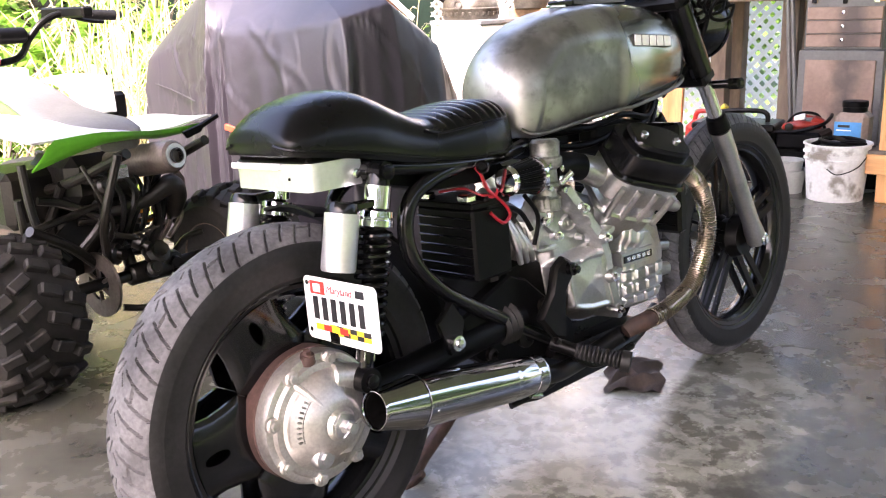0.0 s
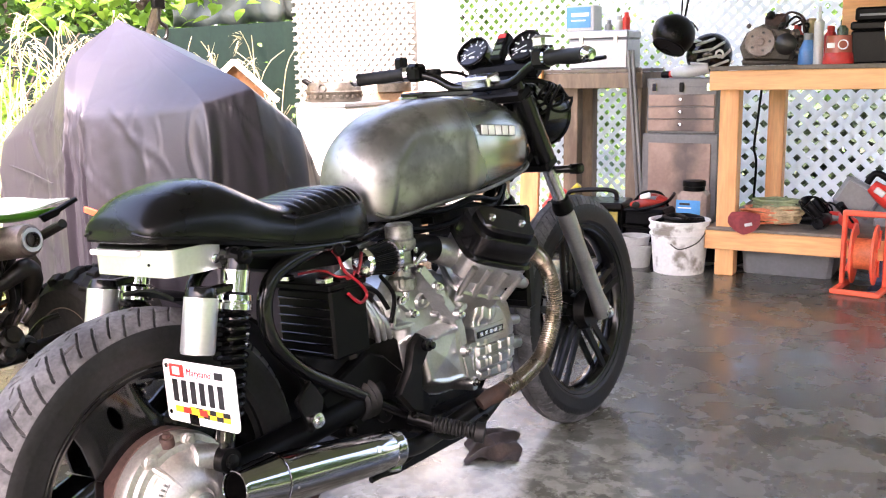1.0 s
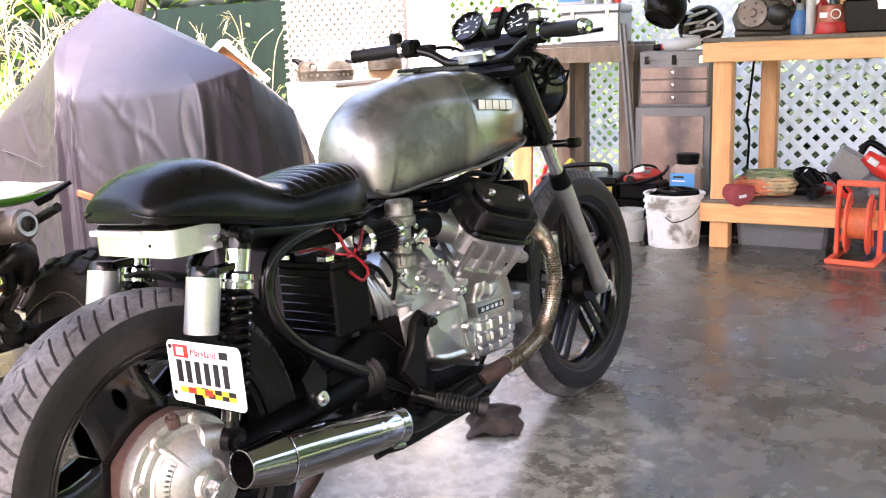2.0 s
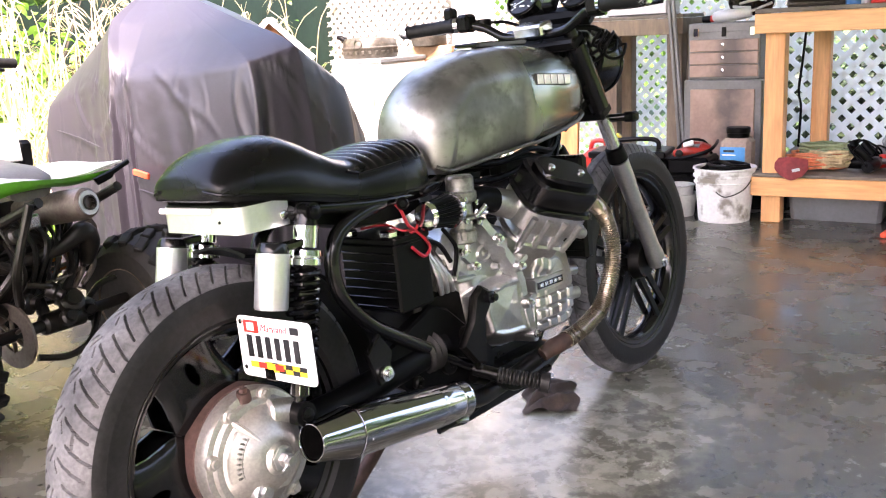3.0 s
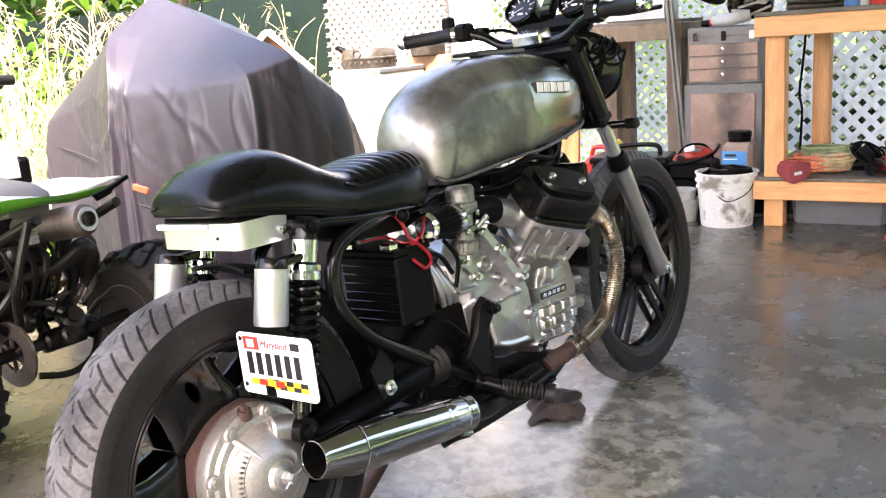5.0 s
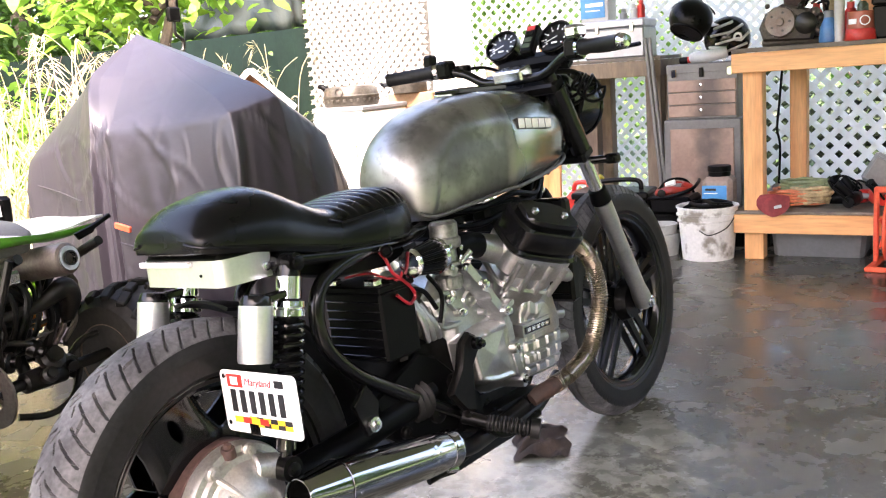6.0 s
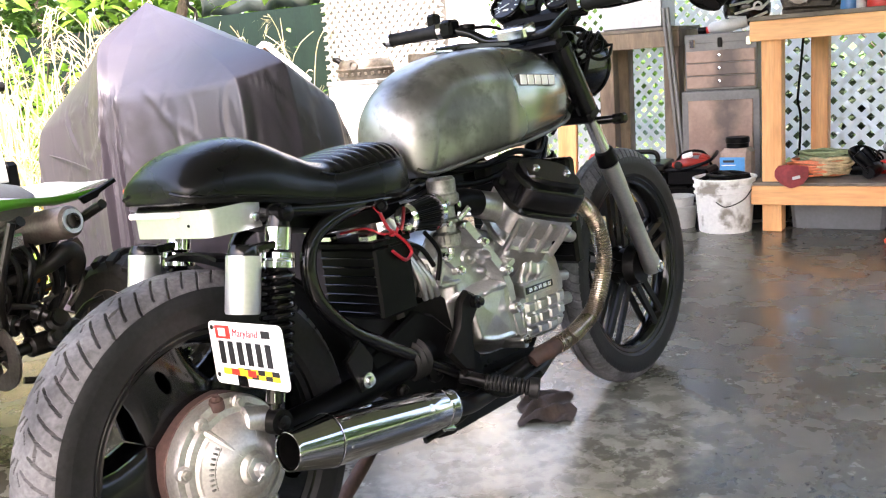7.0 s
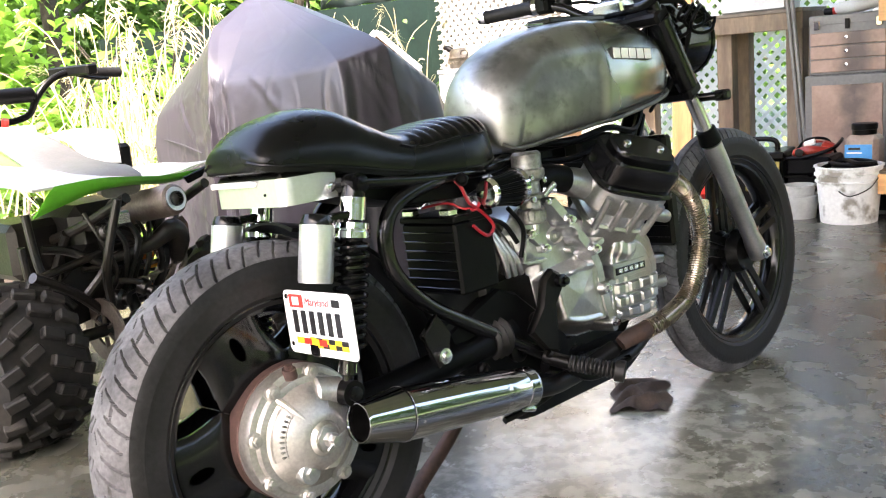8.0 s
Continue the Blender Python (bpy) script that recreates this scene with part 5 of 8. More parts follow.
# fork, bars, instruments
def fork(side):
    y = 0.088 * side
    top, bottom = Vector((1.085, y, 0.965)), Vector((1.462, y, 0.300))
    ax = (bottom - top).normalized()
    at = lambda z: top + ax * ((z - top.z) / ax.z)
    leg = part("fork_leg", Shape().lathe([(0.018, 0), (0.0245, 0.004), (0.0245, 0.07), (0.0225, 0.09), (0.0225, 0.30), (0.026, 0.33), (0.026, 0.365), (0.018, 0.372)], at(0.622), ax, 30), CAST, bike, "grey alloy fork slider")
    part("stanchion", Shape().rod(at(0.97), at(0.60), 0.0175, 0.0175, 20), BLACK, leg)
    part("stanchion_shine", Shape().rod(at(0.74), at(0.648), 0.0178, 0.0178, 20), POLISHED, leg)
    part("dust_boot", Shape().lathe([(0.018, 0), (0.024, 0.004), (0.0275, 0.03), (0.0275, 0.042), (0.02, 0.045)], at(0.66), ax, 26), BLACK_MATT, leg)
    part("shroud", Shape().rod(at(0.93), at(0.765), 0.0275, 0.0275, 24, 0.003), BLACK, leg)
    part("axle_nut", Shape().lathe([(0.017, 0), (0.017, 0.012), (0.011, 0.014), (0.011, 0.02), (0, 0.021)], (1.458, y * 1.14, 0.312), (0, side, 0), 16), POLISHED, leg)


fork(-1), fork(1)
for z, x, name in ((0.755, 1.205, "lower_yoke"), (0.935, 1.098, "upper_yoke")):
    part(name, Shape().box((x, 0, z), (0.055, 0.215, 0.030), 0.010, Euler((0, radians(-28), 0)).to_matrix()), BLACK_SATIN, bike)
BAR = [(0.985, -0.345, 1.004), (1.015, -0.27, 1.008), (1.04, -0.205, 1.008), (1.062, -0.145, 0.992), (1.068, -0.095, 0.965), (1.07, -0.05, 0.958), (1.07, 0.05, 0.958), (1.068, 0.095, 0.965), (1.062, 0.145, 0.992), (1.04, 0.205, 1.008), (1.015, 0.27, 1.008), (0.985, 0.345, 1.004)]
bars = part("handlebar", Shape().tube(BAR, 0.0112, 14), BLACK, bike, "low black handlebar")
for side in (-1, 1):
    a, b = Vector((0.988, side * 0.338, 1.004)), Vector((1.035, side * 0.218, 1.008))
    part("grip", Shape().lathe([(0.0125, 0), (0.0185, 0.002), (0.0165, 0.008), (0.0165, 0.115), (0.0195, 0.122), (0.0195, 0.127), (0.0125, 0.128)], a, b - a, 22), RUBBER, bars)
    part("bar_end", Shape().lathe([(0.0, -0.022), (0.012, -0.020), (0.0165, -0.012), (0.0165, 0.0), (0.012, 0.001)], a, b - a, 22), CHROME, bars, "bright bar end weight")
    part("ring", Shape().lathe([(0.0125, 0.128), (0.021, 0.129), (0.021, 0.140), (0.0125, 0.141)], a, b - a, 22), CHROME, bars)
    c = b + (b - a).normalized() * 0.032
    sw = part("switch_pod", Shape().box(c, (0.045, 0.04, 0.046), 0.008), BLACK_SATIN, bars)
    part("lever_perch", Shape().box(c + Vector((0.025, 0.005 * side, -0.004)), (0.035, 0.028, 0.026), 0.006), BLACK_SATIN, sw)
    part("lever", Shape().tube([c + Vector((0.04, 0, -0.006)), c + Vector((0.055, side * 0.05, -0.012)), c + Vector((0.03, side * 0.15, -0.012))], [0.006, 0.006, 0.005], 8), BLACK_SATIN if side < 0 else POLISHED, sw)
    part("cable", Shape().tube([c + Vector((0.045, -0.01 * side, -0.004)), c + Vector((0.10, -0.07 * side, -0.01)), Vector((1.20, 0.06 * side, 0.93)), Vector((1.19, 0.05 * side, 0.80)), Vector((1.10, 0.045 * side, 0.72))], 0.0045, 8), BLACK_MATT, bars)
part("mirror_stub", Shape().box((1.03, -0.205, 1.045), (0.05, 0.035, 0.03), 0.008), POLISHED, bars)
part("mirror_stub", Shape().box((1.04, 0.232, 1.035), (0.03, 0.03, 0.035), 0.006), BLACK_SATIN, bars)
part("clamp_cover", Shape().box((1.062, 0.0, 0.972), (0.055, 0.085, 0.03), 0.005, Euler((0, radians(-14), 0)).to_matrix()), POLISHED, bike, "brushed metal clamp cover")
GT = Euler((0, radians(-52), 0)).to_matrix().to_4x4()
for y, redline in ((0.080, False), (-0.080, True)):
    root = part("gauge", Shape().lathe([(0.026, -0.062), (0.037, -0.058), (0.044, -0.02), (0.0465, 0.0), (0.0465, 0.010), (0.043, 0.013), (0.0425, 0.0), (0.041, -0.004)], (0, 0, 0), (0, 0, 1), 44), BLACK, bike, "round black dial with white marks", m=Matrix.Translation((1.165, y + 0.005, 1.046)) @ GT)
    part("dial", Shape().lathe([(0.0425, 0.006), (0.0, 0.0061)], (0, 0, 0), (0, 0, 1), 44), GLASS_DARK, root)
    part("bezel", Shape().lathe([(0.0425, 0.011), (0.0465, 0.0112), (0.0460, 0.0145), (0.0430, 0.0145)], (0, 0, 0), (0, 0, 1), 48, closed=True), BLACK_SATIN, root)
    for k in range(9):
        a = radians(-130 + k * 32.5)
        mm = Matrix.Rotation(-a, 3, "Z")
        part("mark", Shape().box(mm @ Vector((0.0355, 0, 0.0068)), (0.008, 0.0018, 0.0008), 0.0001, mm), RED if redline and k > 6 else WHITE_PLATE, root, smooth=0)
        part("numeral_bar", Shape().box(mm @ Vector((0.0265, 0, 0.0068)), (0.0042, 0.0042, 0.0008), 0.0001, mm), WHITE_PLATE, root, smooth=0)
    a = radians(118)
    mm = Matrix.Rotation(a, 3, "Z")
    part("needle", Shape().box(mm @ Vector((0.012, 0, 0.0085)), (0.036, 0.0018, 0.0009), 0.0002, mm), WHITE_PLATE, root, smooth=0)
    part("counter", Shape().box((-0.015, 0, 0.0066), (0.005, 0.016, 0.0008), 0.0001), WHITE_PLATE, root, smooth=0)
lamp = part("warning_panel", Shape().box((0, 0, 0), (0.085, 0.036, 0.026), 0.004), BLACK_MATT, bike, "narrow warning light panel", m=Matrix.Translation((1.165, 0, 1.052)) @ GT)
for k, col in enumerate((RED, BLACK, DARK_GREEN, DARK_GREEN)):
    part("lens", Shape().box((0.03 - k * 0.018, 0, 0.0135), (0.013, 0.022, 0.003), 0.001), col, lamp)
lightbowl = part("headlight", Shape().lathe([(0.02, -0.10), (0.05, -0.095), (0.072, -0.06), (0.084, 0.0), (0.086, 0.030)], (1.305, 0, 0.880), (1, 0, 0.02), 44), BLACK, bike, "black headlight bowl")
part("rim", Shape().lathe([(0.080, 0.028), (0.088, 0.028), (0.090, 0.036), (0.086, 0.046), (0.080, 0.046)], (1.305, 0, 0.880), (1, 0, 0.02), 44, closed=True), BLACK, lightbowl)
part("lens", Shape().lathe([(0.082, 0.040), (0.05, 0.052), (0.0, 0.058)], (1.305, 0, 0.880), (1, 0, 0.02), 36), POLISHED, lightbowl)
for side in (-1, 1):
    part("headlight_ear", Shape().prism([(1.10, 0.96), (1.14, 0.965), (1.24, 0.915), (1.30, 0.89), (1.30, 0.865), (1.20, 0.86), (1.15, 0.83), (1.13, 0.85)], 0.088 * side, 0.098 * side, 0.003), BLACK, bike)
    # cables looped ahead of the yoke
    for k in range(3):
        r = 0.020 + 0.006 * k
        c = Vector((1.165 + 0.012 * k, (0.125 + 0.012 * k) * side, 0.935 - 0.010 * k))
        loop = [c + Vector((r * 1.2 * math.cos(t), 0.010 * math.sin(2 * t), r * math.sin(t))) for t in [2 * math.pi * q / 12 for q in range(13)]]
        part("cable_loop", Shape().tube(loop + [Vector((1.14, 0.07 * side, 0.90 - 0.02 * k))], 0.0042, 8, 3), BLACK_MATT, bike)
    part("cable_bundle", Shape().tube([(1.10, 0.10 * side, 0.965), (1.15, 0.13 * side, 0.955), (1.19, 0.115 * side, 0.90), (1.19, 0.08 * side, 0.82), (1.13, 0.06 * side, 0.74)], 0.0065, 8), BLACK_MATT, bike)
    part("reservoir_cup", Shape().lathe([(0.0, 0), (0.019, 0.001), (0.021, 0.006), (0.021, 0.030), (0.0, 0.032)], (1.085, 0.165 * side, 0.985), (0.1, 0, 1), 20), BLACK_SATIN, bike)
inst = part("instrument_base", Shape().box((1.17, 0, 0.992), (0.05, 0.20, 0.055), 0.012, Euler((0, radians(-30), 0)).to_matrix()), BLACK_MATT, bike)
part("bracket", Shape().box((1.135, 0, 0.955), (0.06, 0.12, 0.05), 0.010), BLACK_SATIN, inst)
for k, y in enumerate((-0.05, -0.02, 0.015, 0.045)):
    part("cable", Shape().tube([(1.19, y * 1.5, 1.00), (1.22, y * 1.3, 0.955), (1.20, y, 0.90), (1.17, y * 0.7, 0.82 - 0.01 * k)], 0.005, 8), BLACK_MATT, inst)
for side in (-1, 1):
    s = part("signal_stub", Shape().rod((1.222, 0.09 * side, 0.735), (1.238, 0.140 * side, 0.735), 0.010), BLACK, bike)
    part("stub_head", Shape().box((1.243, 0.152 * side, 0.735), (0.030, 0.036, 0.026), 0.006), BLACK, s)

# battery leads
for pts, mm, r in (([(0.375, -0.02, 0.612), (0.39, -0.07, 0.618), (0.40, -0.105, 0.606), (0.43, -0.11, 0.603)], WIRE_RED, 0.0025),
                   ([(0.385, -0.108, 0.660), (0.395, -0.112, 0.645), (0.407, -0.114, 0.617), (0.424, -0.116, 0.602), (0.448, -0.118, 0.580), (0.459, -0.118, 0.560), (0.437, -0.120, 0.549), (0.405, -0.120, 0.573)], WIRE_RED, 0.0034),
                   ([(0.450, -0.112, 0.645), (0.437, -0.116, 0.620), (0.424, -0.116, 0.602), (0.41, -0.112, 0.600)], WIRE_RED, 0.0030),
                   ([(0.455, -0.11, 0.575), (0.49, -0.115, 0.560), (0.515, -0.12, 0.52)], BLACK_MATT, 0.005),
                   ([(0.50, -0.12, 0.59), (0.53, -0.125, 0.545), (0.52, -0.12, 0.49)], BLACK_MATT, 0.0045),
                   ([(0.30, -0.03, 0.64), (0.36, -0.06, 0.632), (0.43, -0.07, 0.645), (0.50, -0.06, 0.66)], BLACK_MATT, 0.006)):
    part("wire", Shape().tube(pts, r, 8), mm, bike)
part("horn_knob", Shape().lathe([(0.006, 0), (0.011, 0.001), (0.0125, 0.012), (0.009, 0.016), (0.006, 0.012), (0.0, 0.012)], (0.392, -0.118, 0.660), (-0.6, -0.8, 0.1), 20), BLACK_SATIN, bike)

# ---- covered machine ----
TARP = mat("dark_cover_cloth", (0.030, 0.025, 0.034), 0.40, var=0.08, scale=3, fine=160, color2=(0.024, 0.020, 0.027), bump=0.10, spec=0.65)
# each row hangs from the peak down one rib: shoulder, upper edge, middle, hem
PEAK = (1.40, 2.04, 1.228)
RIBS = [((1.19, 1.85, 1.065), (1.015, 1.715, 0.865), (0.985, 1.69, 0.45), (0.965, 1.66, 0.012)),
        ((1.22, 1.72, 1.055), (1.065, 1.44, 0.875), (1.020, 1.44, 0.45), (1.01, 1.42, 0.012)),
        ((1.25, 1.58, 1.065), (1.125, 1.19, 0.903), (1.105, 1.16, 0.50), (1.10, 1.13, 0.012)),
        ((1.30, 1.48, 1.075), (1.27, 1.11, 0.945), (1.31, 1.095, 0.52), (1.31, 1.08, 0.012)),
        ((1.43, 1.52, 1.055), (1.52, 1.16, 0.80), (1.46, 1.04, 0.42), (1.46, 1.01, 0.012)),
        ((1.57, 1.66, 1.01), (1.76, 1.33, 0.62), (1.74, 1.22, 0.33), (1.76, 1.18, 0.012)),
        ((1.66, 1.92, 1.00), (1.92, 1.75, 0.70), (1.98, 1.75, 0.35), (2.0, 1.75, 0.012)),
        ((1.60, 2.15, 1.00), (1.82, 2.27, 0.75), (1.90, 2.32, 0.38), (1.92, 2.34, 0.012)),
        ((1.42, 2.28, 1.01), (1.46, 2.54, 0.78), (1.48, 2.62, 0.38), (1.48, 2.64, 0.012)),
        ((1.20, 2.196, 1.002), (1.07, 2.40, 0.752), (1.05, 2.435, 0.45), (1.04, 2.44, 0.012)),
        ((1.17, 2.098, 1.032), (1.07, 2.183, 0.809), (1.05, 2.17, 0.45), (1.04, 2.15, 0.012)),
        ((1.15, 2.023, 1.061), (1.05, 1.98, 0.845), (1.025, 1.97, 0.45), (1.01, 1.94, 0.012)),
        ((1.13, 1.965, 1.084), (1.00, 1.815, 0.907), (0.975, 1.80, 0.45), (0.955, 1.78, 0.012)),
        ((1.145, 1.93, 1.072), (1.012, 1.765, 0.880), (0.995, 1.745, 0.45), (0.980, 1.72, 0.012))]


def tarp_shape(per=34, down=22):
    m = len(RIBS)
    blend = lambda p, a, c, q, t, k: a.lerp(c, t).lerp(0.5 * ((2 * a) + (c - p) * t + (2 * p - 5 * a + 4 * c - q) * t * t + (3 * a - p - 3 * c + q) * t ** 3), k)
    ribs = [[Vector(PEAK)] + [Vector(p) for p in row] for row in RIBS]
    cols = []
    for i in range(m):
        four = [ribs[(i + k) % m] for k in (-1, 0, 1, 2)]
        sharp = 0.7 if 5 <= i <= 8 else 0.12
        for k in range(per):
            cols.append([blend(*[r[lev] for r in four], k / per, sharp) for lev in range(5)])
    rings = []
    for j in range(1, 4 * down + 1):
        s = j / down
        lev = min(int(s), 3)
        t = s - lev
        ring = []
        for i, c in enumerate(cols):
            u = i / per
            v = blend(c[max(lev - 1, 0)], c[lev], c[lev + 1], c[min(lev + 2, 4)], t, 0.62 if 4.5 < u < 9 else 0.55)
            low = max(0.0, s - 2.0)
            # slack cloth sinks between the ridges of the top and hollows the walls
            span = math.sin(math.pi * (u % 1))
            w = -0.012 * span * min(1.0, low * 2) * (1 - 0.4 * low / 2)
            if s < 2:
                v.z -= 0.010 * math.sin(math.pi * s / 2)
            out = Vector((v.x - 1.42, v.y - 1.78, 0.25 * max(0.0, min(1.0, (2 - s) / 0.4)))).normalized()
            w += 0.010 * noise.noise(Vector((v.x * 3.1, v.y * 3.1, v.z * 1.7 + 3.0))) * min(1, s * 0.6)
            # pulled creases: narrow ridges, most of them slanting down from the upper corners
            for f, tilt, amp, seed, width in ((3.2, 0.8, 0.0080, 31.0, 0.045), (4.6, -1.1, 0.0065, 47.0, 0.045), (7.5, 0.4, 0.0035, 61.0, 0.05)):
                g = noise.noise(Vector((v.x * f + v.z * f * tilt, v.y * f * 0.9, v.z * f * 0.45 + seed)))
                w += min(1.0, max(0.12, (s - 1.7) / 0.5)) * (amp * max(0.0, 1 - abs(g) / width) ** 1.5 - 0.4 * amp * max(0.0, 1 - abs(g - 2 * width) / width))
            # folds that hang from the two front corners
            for at, tall, wide, drift in ((12.05, 0.014, 0.10, -0.05), (13.2, 0.010, 0.12, 0.10), (0.45, 0.008, 0.14, 0.35), (2.05, 0.016, 0.09, 0.02), (2.55, 0.006, 0.14, 0.10), (3.3, 0.008, 0.14, 0.05), (3.9, 0.010, 0.14, -0.06), (4.6, 0.010, 0.14, 0.0), (10.6, 0.007, 0.16, 0.1)):
                shift = (u - at - drift * low) / wide
                w += tall * (math.exp(-shift * shift) - 0.7 * math.exp(-(shift - 1.8) ** 2)) * min(1, low * 1.6)
            ring.append(v + out * w)
        rings.append(ring)
    rings.insert(0, [Vector(PEAK) + (p - Vector(PEAK)) * 0.25 for p in rings[0]])
    return Shape().loft(rings)


cover = part("machine_cover", tarp_shape(), TARP, smooth=70)
tagged(cover, "dark grey-purple fabric cover draped over a parked machine", "cover")
part("orange_tag", Shape().box((0.966, 1.64, 0.536), (0.012, 0.09, 0.022), 0.003, Euler((radians(8), 0, 0)).to_matrix()), RED_ORANGE, cover, "orange strap tag")
part("seam", Shape().tube([(1.066, 2.40, 0.665), (1.045, 2.17, 0.640), (1.026, 1.985, 0.610)], 0.0025, 6), TARP, cover)
part("seam", Shape().tube([(0.985, 1.70, 0.475), (0.995, 1.56, 0.455), (1.015, 1.42, 0.44)], 0.0025, 6), TARP, cover)

# ---- quad bike ----
ATV = pose(0.375, 1.22, 0, 0, 0, 10)
GREEN_PL = mat("lime_green_plastic", (0.10, 0.42, 0.025), 0.32, var=0.08, scale=6, fine=80, bump=0.03)
WHITE_PL = mat("white_plastic", (0.50, 0.50, 0.485), 0.35, var=0.06, scale=5, fine=80, bump=0.03)
# oily black steel, darkened further to hold the shade under the quad's fenders
GRIME_SHADE = mat("shade_darkened_oily_steel", (0.004, 0.0037, 0.0034), 0.36, 0.1, var=0.35, scale=18, fine=120, color2=(0.014, 0.011, 0.008), bump=0.35)
BROWN_STEEL = mat("heat_browned_steel", (0.13, 0.10, 0.085), 0.45, 0.6, var=0.2, scale=10, fine=120, color2=(0.19, 0.165, 0.145), bump=0.15)
MUDDY_RIM = mat("mud_brown_steel", (0.26, 0.19, 0.14), 0.7, 0.1, var=0.25, scale=14, fine=120, color2=(0.14, 0.10, 0.08), bump=0.2)
# orange brightened in its colour so it reads as lit within the shade
ORANGE_GAP = mat("lit_orange_fill", (0.95, 0.36, 0.06), 0.3, var=0.1, bump=0.0)
SEAT_PALE = mat("pale_grey_vinyl", (0.15, 0.138, 0.122), 0.5, var=0.1, scale=9, fine=140, bump=0.1)
quad = thing("quad_bike", ATV, "muddy lime green and white sport quad bike seen from its rear", "quad bike")


def knob_tyre(x):
    root = part("wheel", Shape().lathe([(0.09, -0.12), (0.115, -0.125), (0.165, -0.130), (0.190, -0.105), (0.197, -0.05), (0.199, 0.0), (0.197, 0.05), (0.190, 0.105), (0.165, 0.130), (0.115, 0.125), (0.09, 0.12)], (x, 0, 0.207), (1, 0, 0), 56), RUBBER_ATV, quad, "knobbly muddy tyre")
    part("rim", Shape().lathe([(0.02, -0.112), (0.045, -0.112), (0.050, -0.098), (0.082, -0.094), (0.094, -0.108), (0.112, -0.128), (0.112, 0.118), (0.085, 0.10), (0.06, 0.05), (0.02, 0.045)], (x, 0, 0.207), (1, 0, 0), 40), MUDDY_RIM, root, "mud-brown steel rim")
    for k in range(18):
        for row, off in ((-0.092, 0.0), (-0.033, 0.5), (0.033, 0.0), (0.092, 0.5)):
            a = 2 * math.pi * (k + off) / 18
            r = 0.203 if abs(row) < 0.05 else 0.194
            c = Vector((x + row, r * math.sin(a), 0.207 + r * math.cos(a)))
            mm = Euler((-a, 0, 0)).to_matrix() @ Euler((0, 0.35 * row / 0.092, radians(24 if row < 0 else -24))).to_matrix()
            part("knob", Shape().box(c, (0.056, 0.030, 0.026), 0.004, mm), RUBBER_ATV, root, smooth=0)


knob_tyre(-0.435), knob_tyre(0.365)
part("axle", Shape().rod((-0.33, 0, 0.228), (0.33, 0, 0.228), 0.017), GRIME_SHADE, quad)
part("sprocket", Shape().lathe([(0.045, -0.004), (0.092, -0.004), (0.092, 0.004), (0.045, 0.004)], (-0.15, 0, 0.228), (1, 0, 0), 44, closed=True), BROWN_STEEL, quad)
part("hub_carrier", Shape().rod((-0.06, 0, 0.228), (0.08, 0, 0.228), 0.030, 0.034, 20, 0.008), GRIME_SHADE, quad)
for k in range(6):
    a = k * math.pi / 3
    part("spoke", Shape().rod((-0.15, 0.02 * math.sin(a), 0.228 + 0.02 * math.cos(a)), (-0.15, 0.05 * math.sin(a), 0.228 + 0.05 * math.cos(a)), 0.006, 0.006, 8), BROWN_STEEL, quad)
part("swingarm", Shape().tube([(-0.10, 0.0, 0.215), (-0.12, 0.25, 0.27), (-0.12, 0.45, 0.30)], 0.026, 12), GRIME_SHADE, quad)
part("swingarm", Shape().tube([(0.12, 0.0, 0.215), (0.12, 0.25, 0.27), (0.12, 0.45, 0.30)], 0.026, 12), GRIME_SHADE, quad)
part("engine_block", Shape().box((0.0, 0.42, 0.37), (0.26, 0.30, 0.28), 0.03), GRIME_SHADE, quad)
part("airbox", Shape().box((-0.02, 0.20, 0.50), (0.24, 0.22, 0.14), 0.03), GRIME_SHADE, quad)
part("gearbox", Shape().box((0.02, 0.24, 0.31), (0.22, 0.20, 0.16), 0.03), GRIME_SHADE, quad)
for k, (x0, y0, z0, x1, y1, z1) in enumerate(((-0.16, 0.05, 0.40, 0.10, 0.10, 0.34), (-0.20, 0.0, 0.33, -0.05, 0.12, 0.47), (0.05, 0.02, 0.30, 0.12, 0.10, 0.50), (-0.10, -0.02, 0.36, 0.02, 0.02, 0.29), (-0.24, 0.10, 0.47, -0.10, 0.02, 0.40), (0.0, 0.0, 0.45, -0.14, 0.04, 0.52), (0.14, 0.05, 0.24, 0.22, 0.0, 0.30))):
    part("linkage", Shape().tube([(x0, y0, z0), ((x0 + x1) / 2, y0 - 0.02, (z0 + z1) / 2 + 0.015), (x1, y1, z1)], 0.009 + 0.003 * (k % 3), 8), GRIME_SHADE, quad)
part("chain_guard", Shape().prism([(-0.24, 0.24), (-0.10, 0.26), (-0.08, 0.36), (-0.16, 0.42), (-0.25, 0.36)], 0.06, 0.07, 0.003), GRIME_SHADE, quad)
part("battery_tray", Shape().box((-0.20, 0.28, 0.46), (0.16, 0.20, 0.16), 0.02), GRIME_SHADE, quad)
part("engine_side", Shape().lathe([(0.06, 0), (0.085, 0.01), (0.08, 0.035), (0.0, 0.04)], (-0.13, 0.40, 0.34), (-1, 0, 0), 28), BROWN_STEEL, quad)
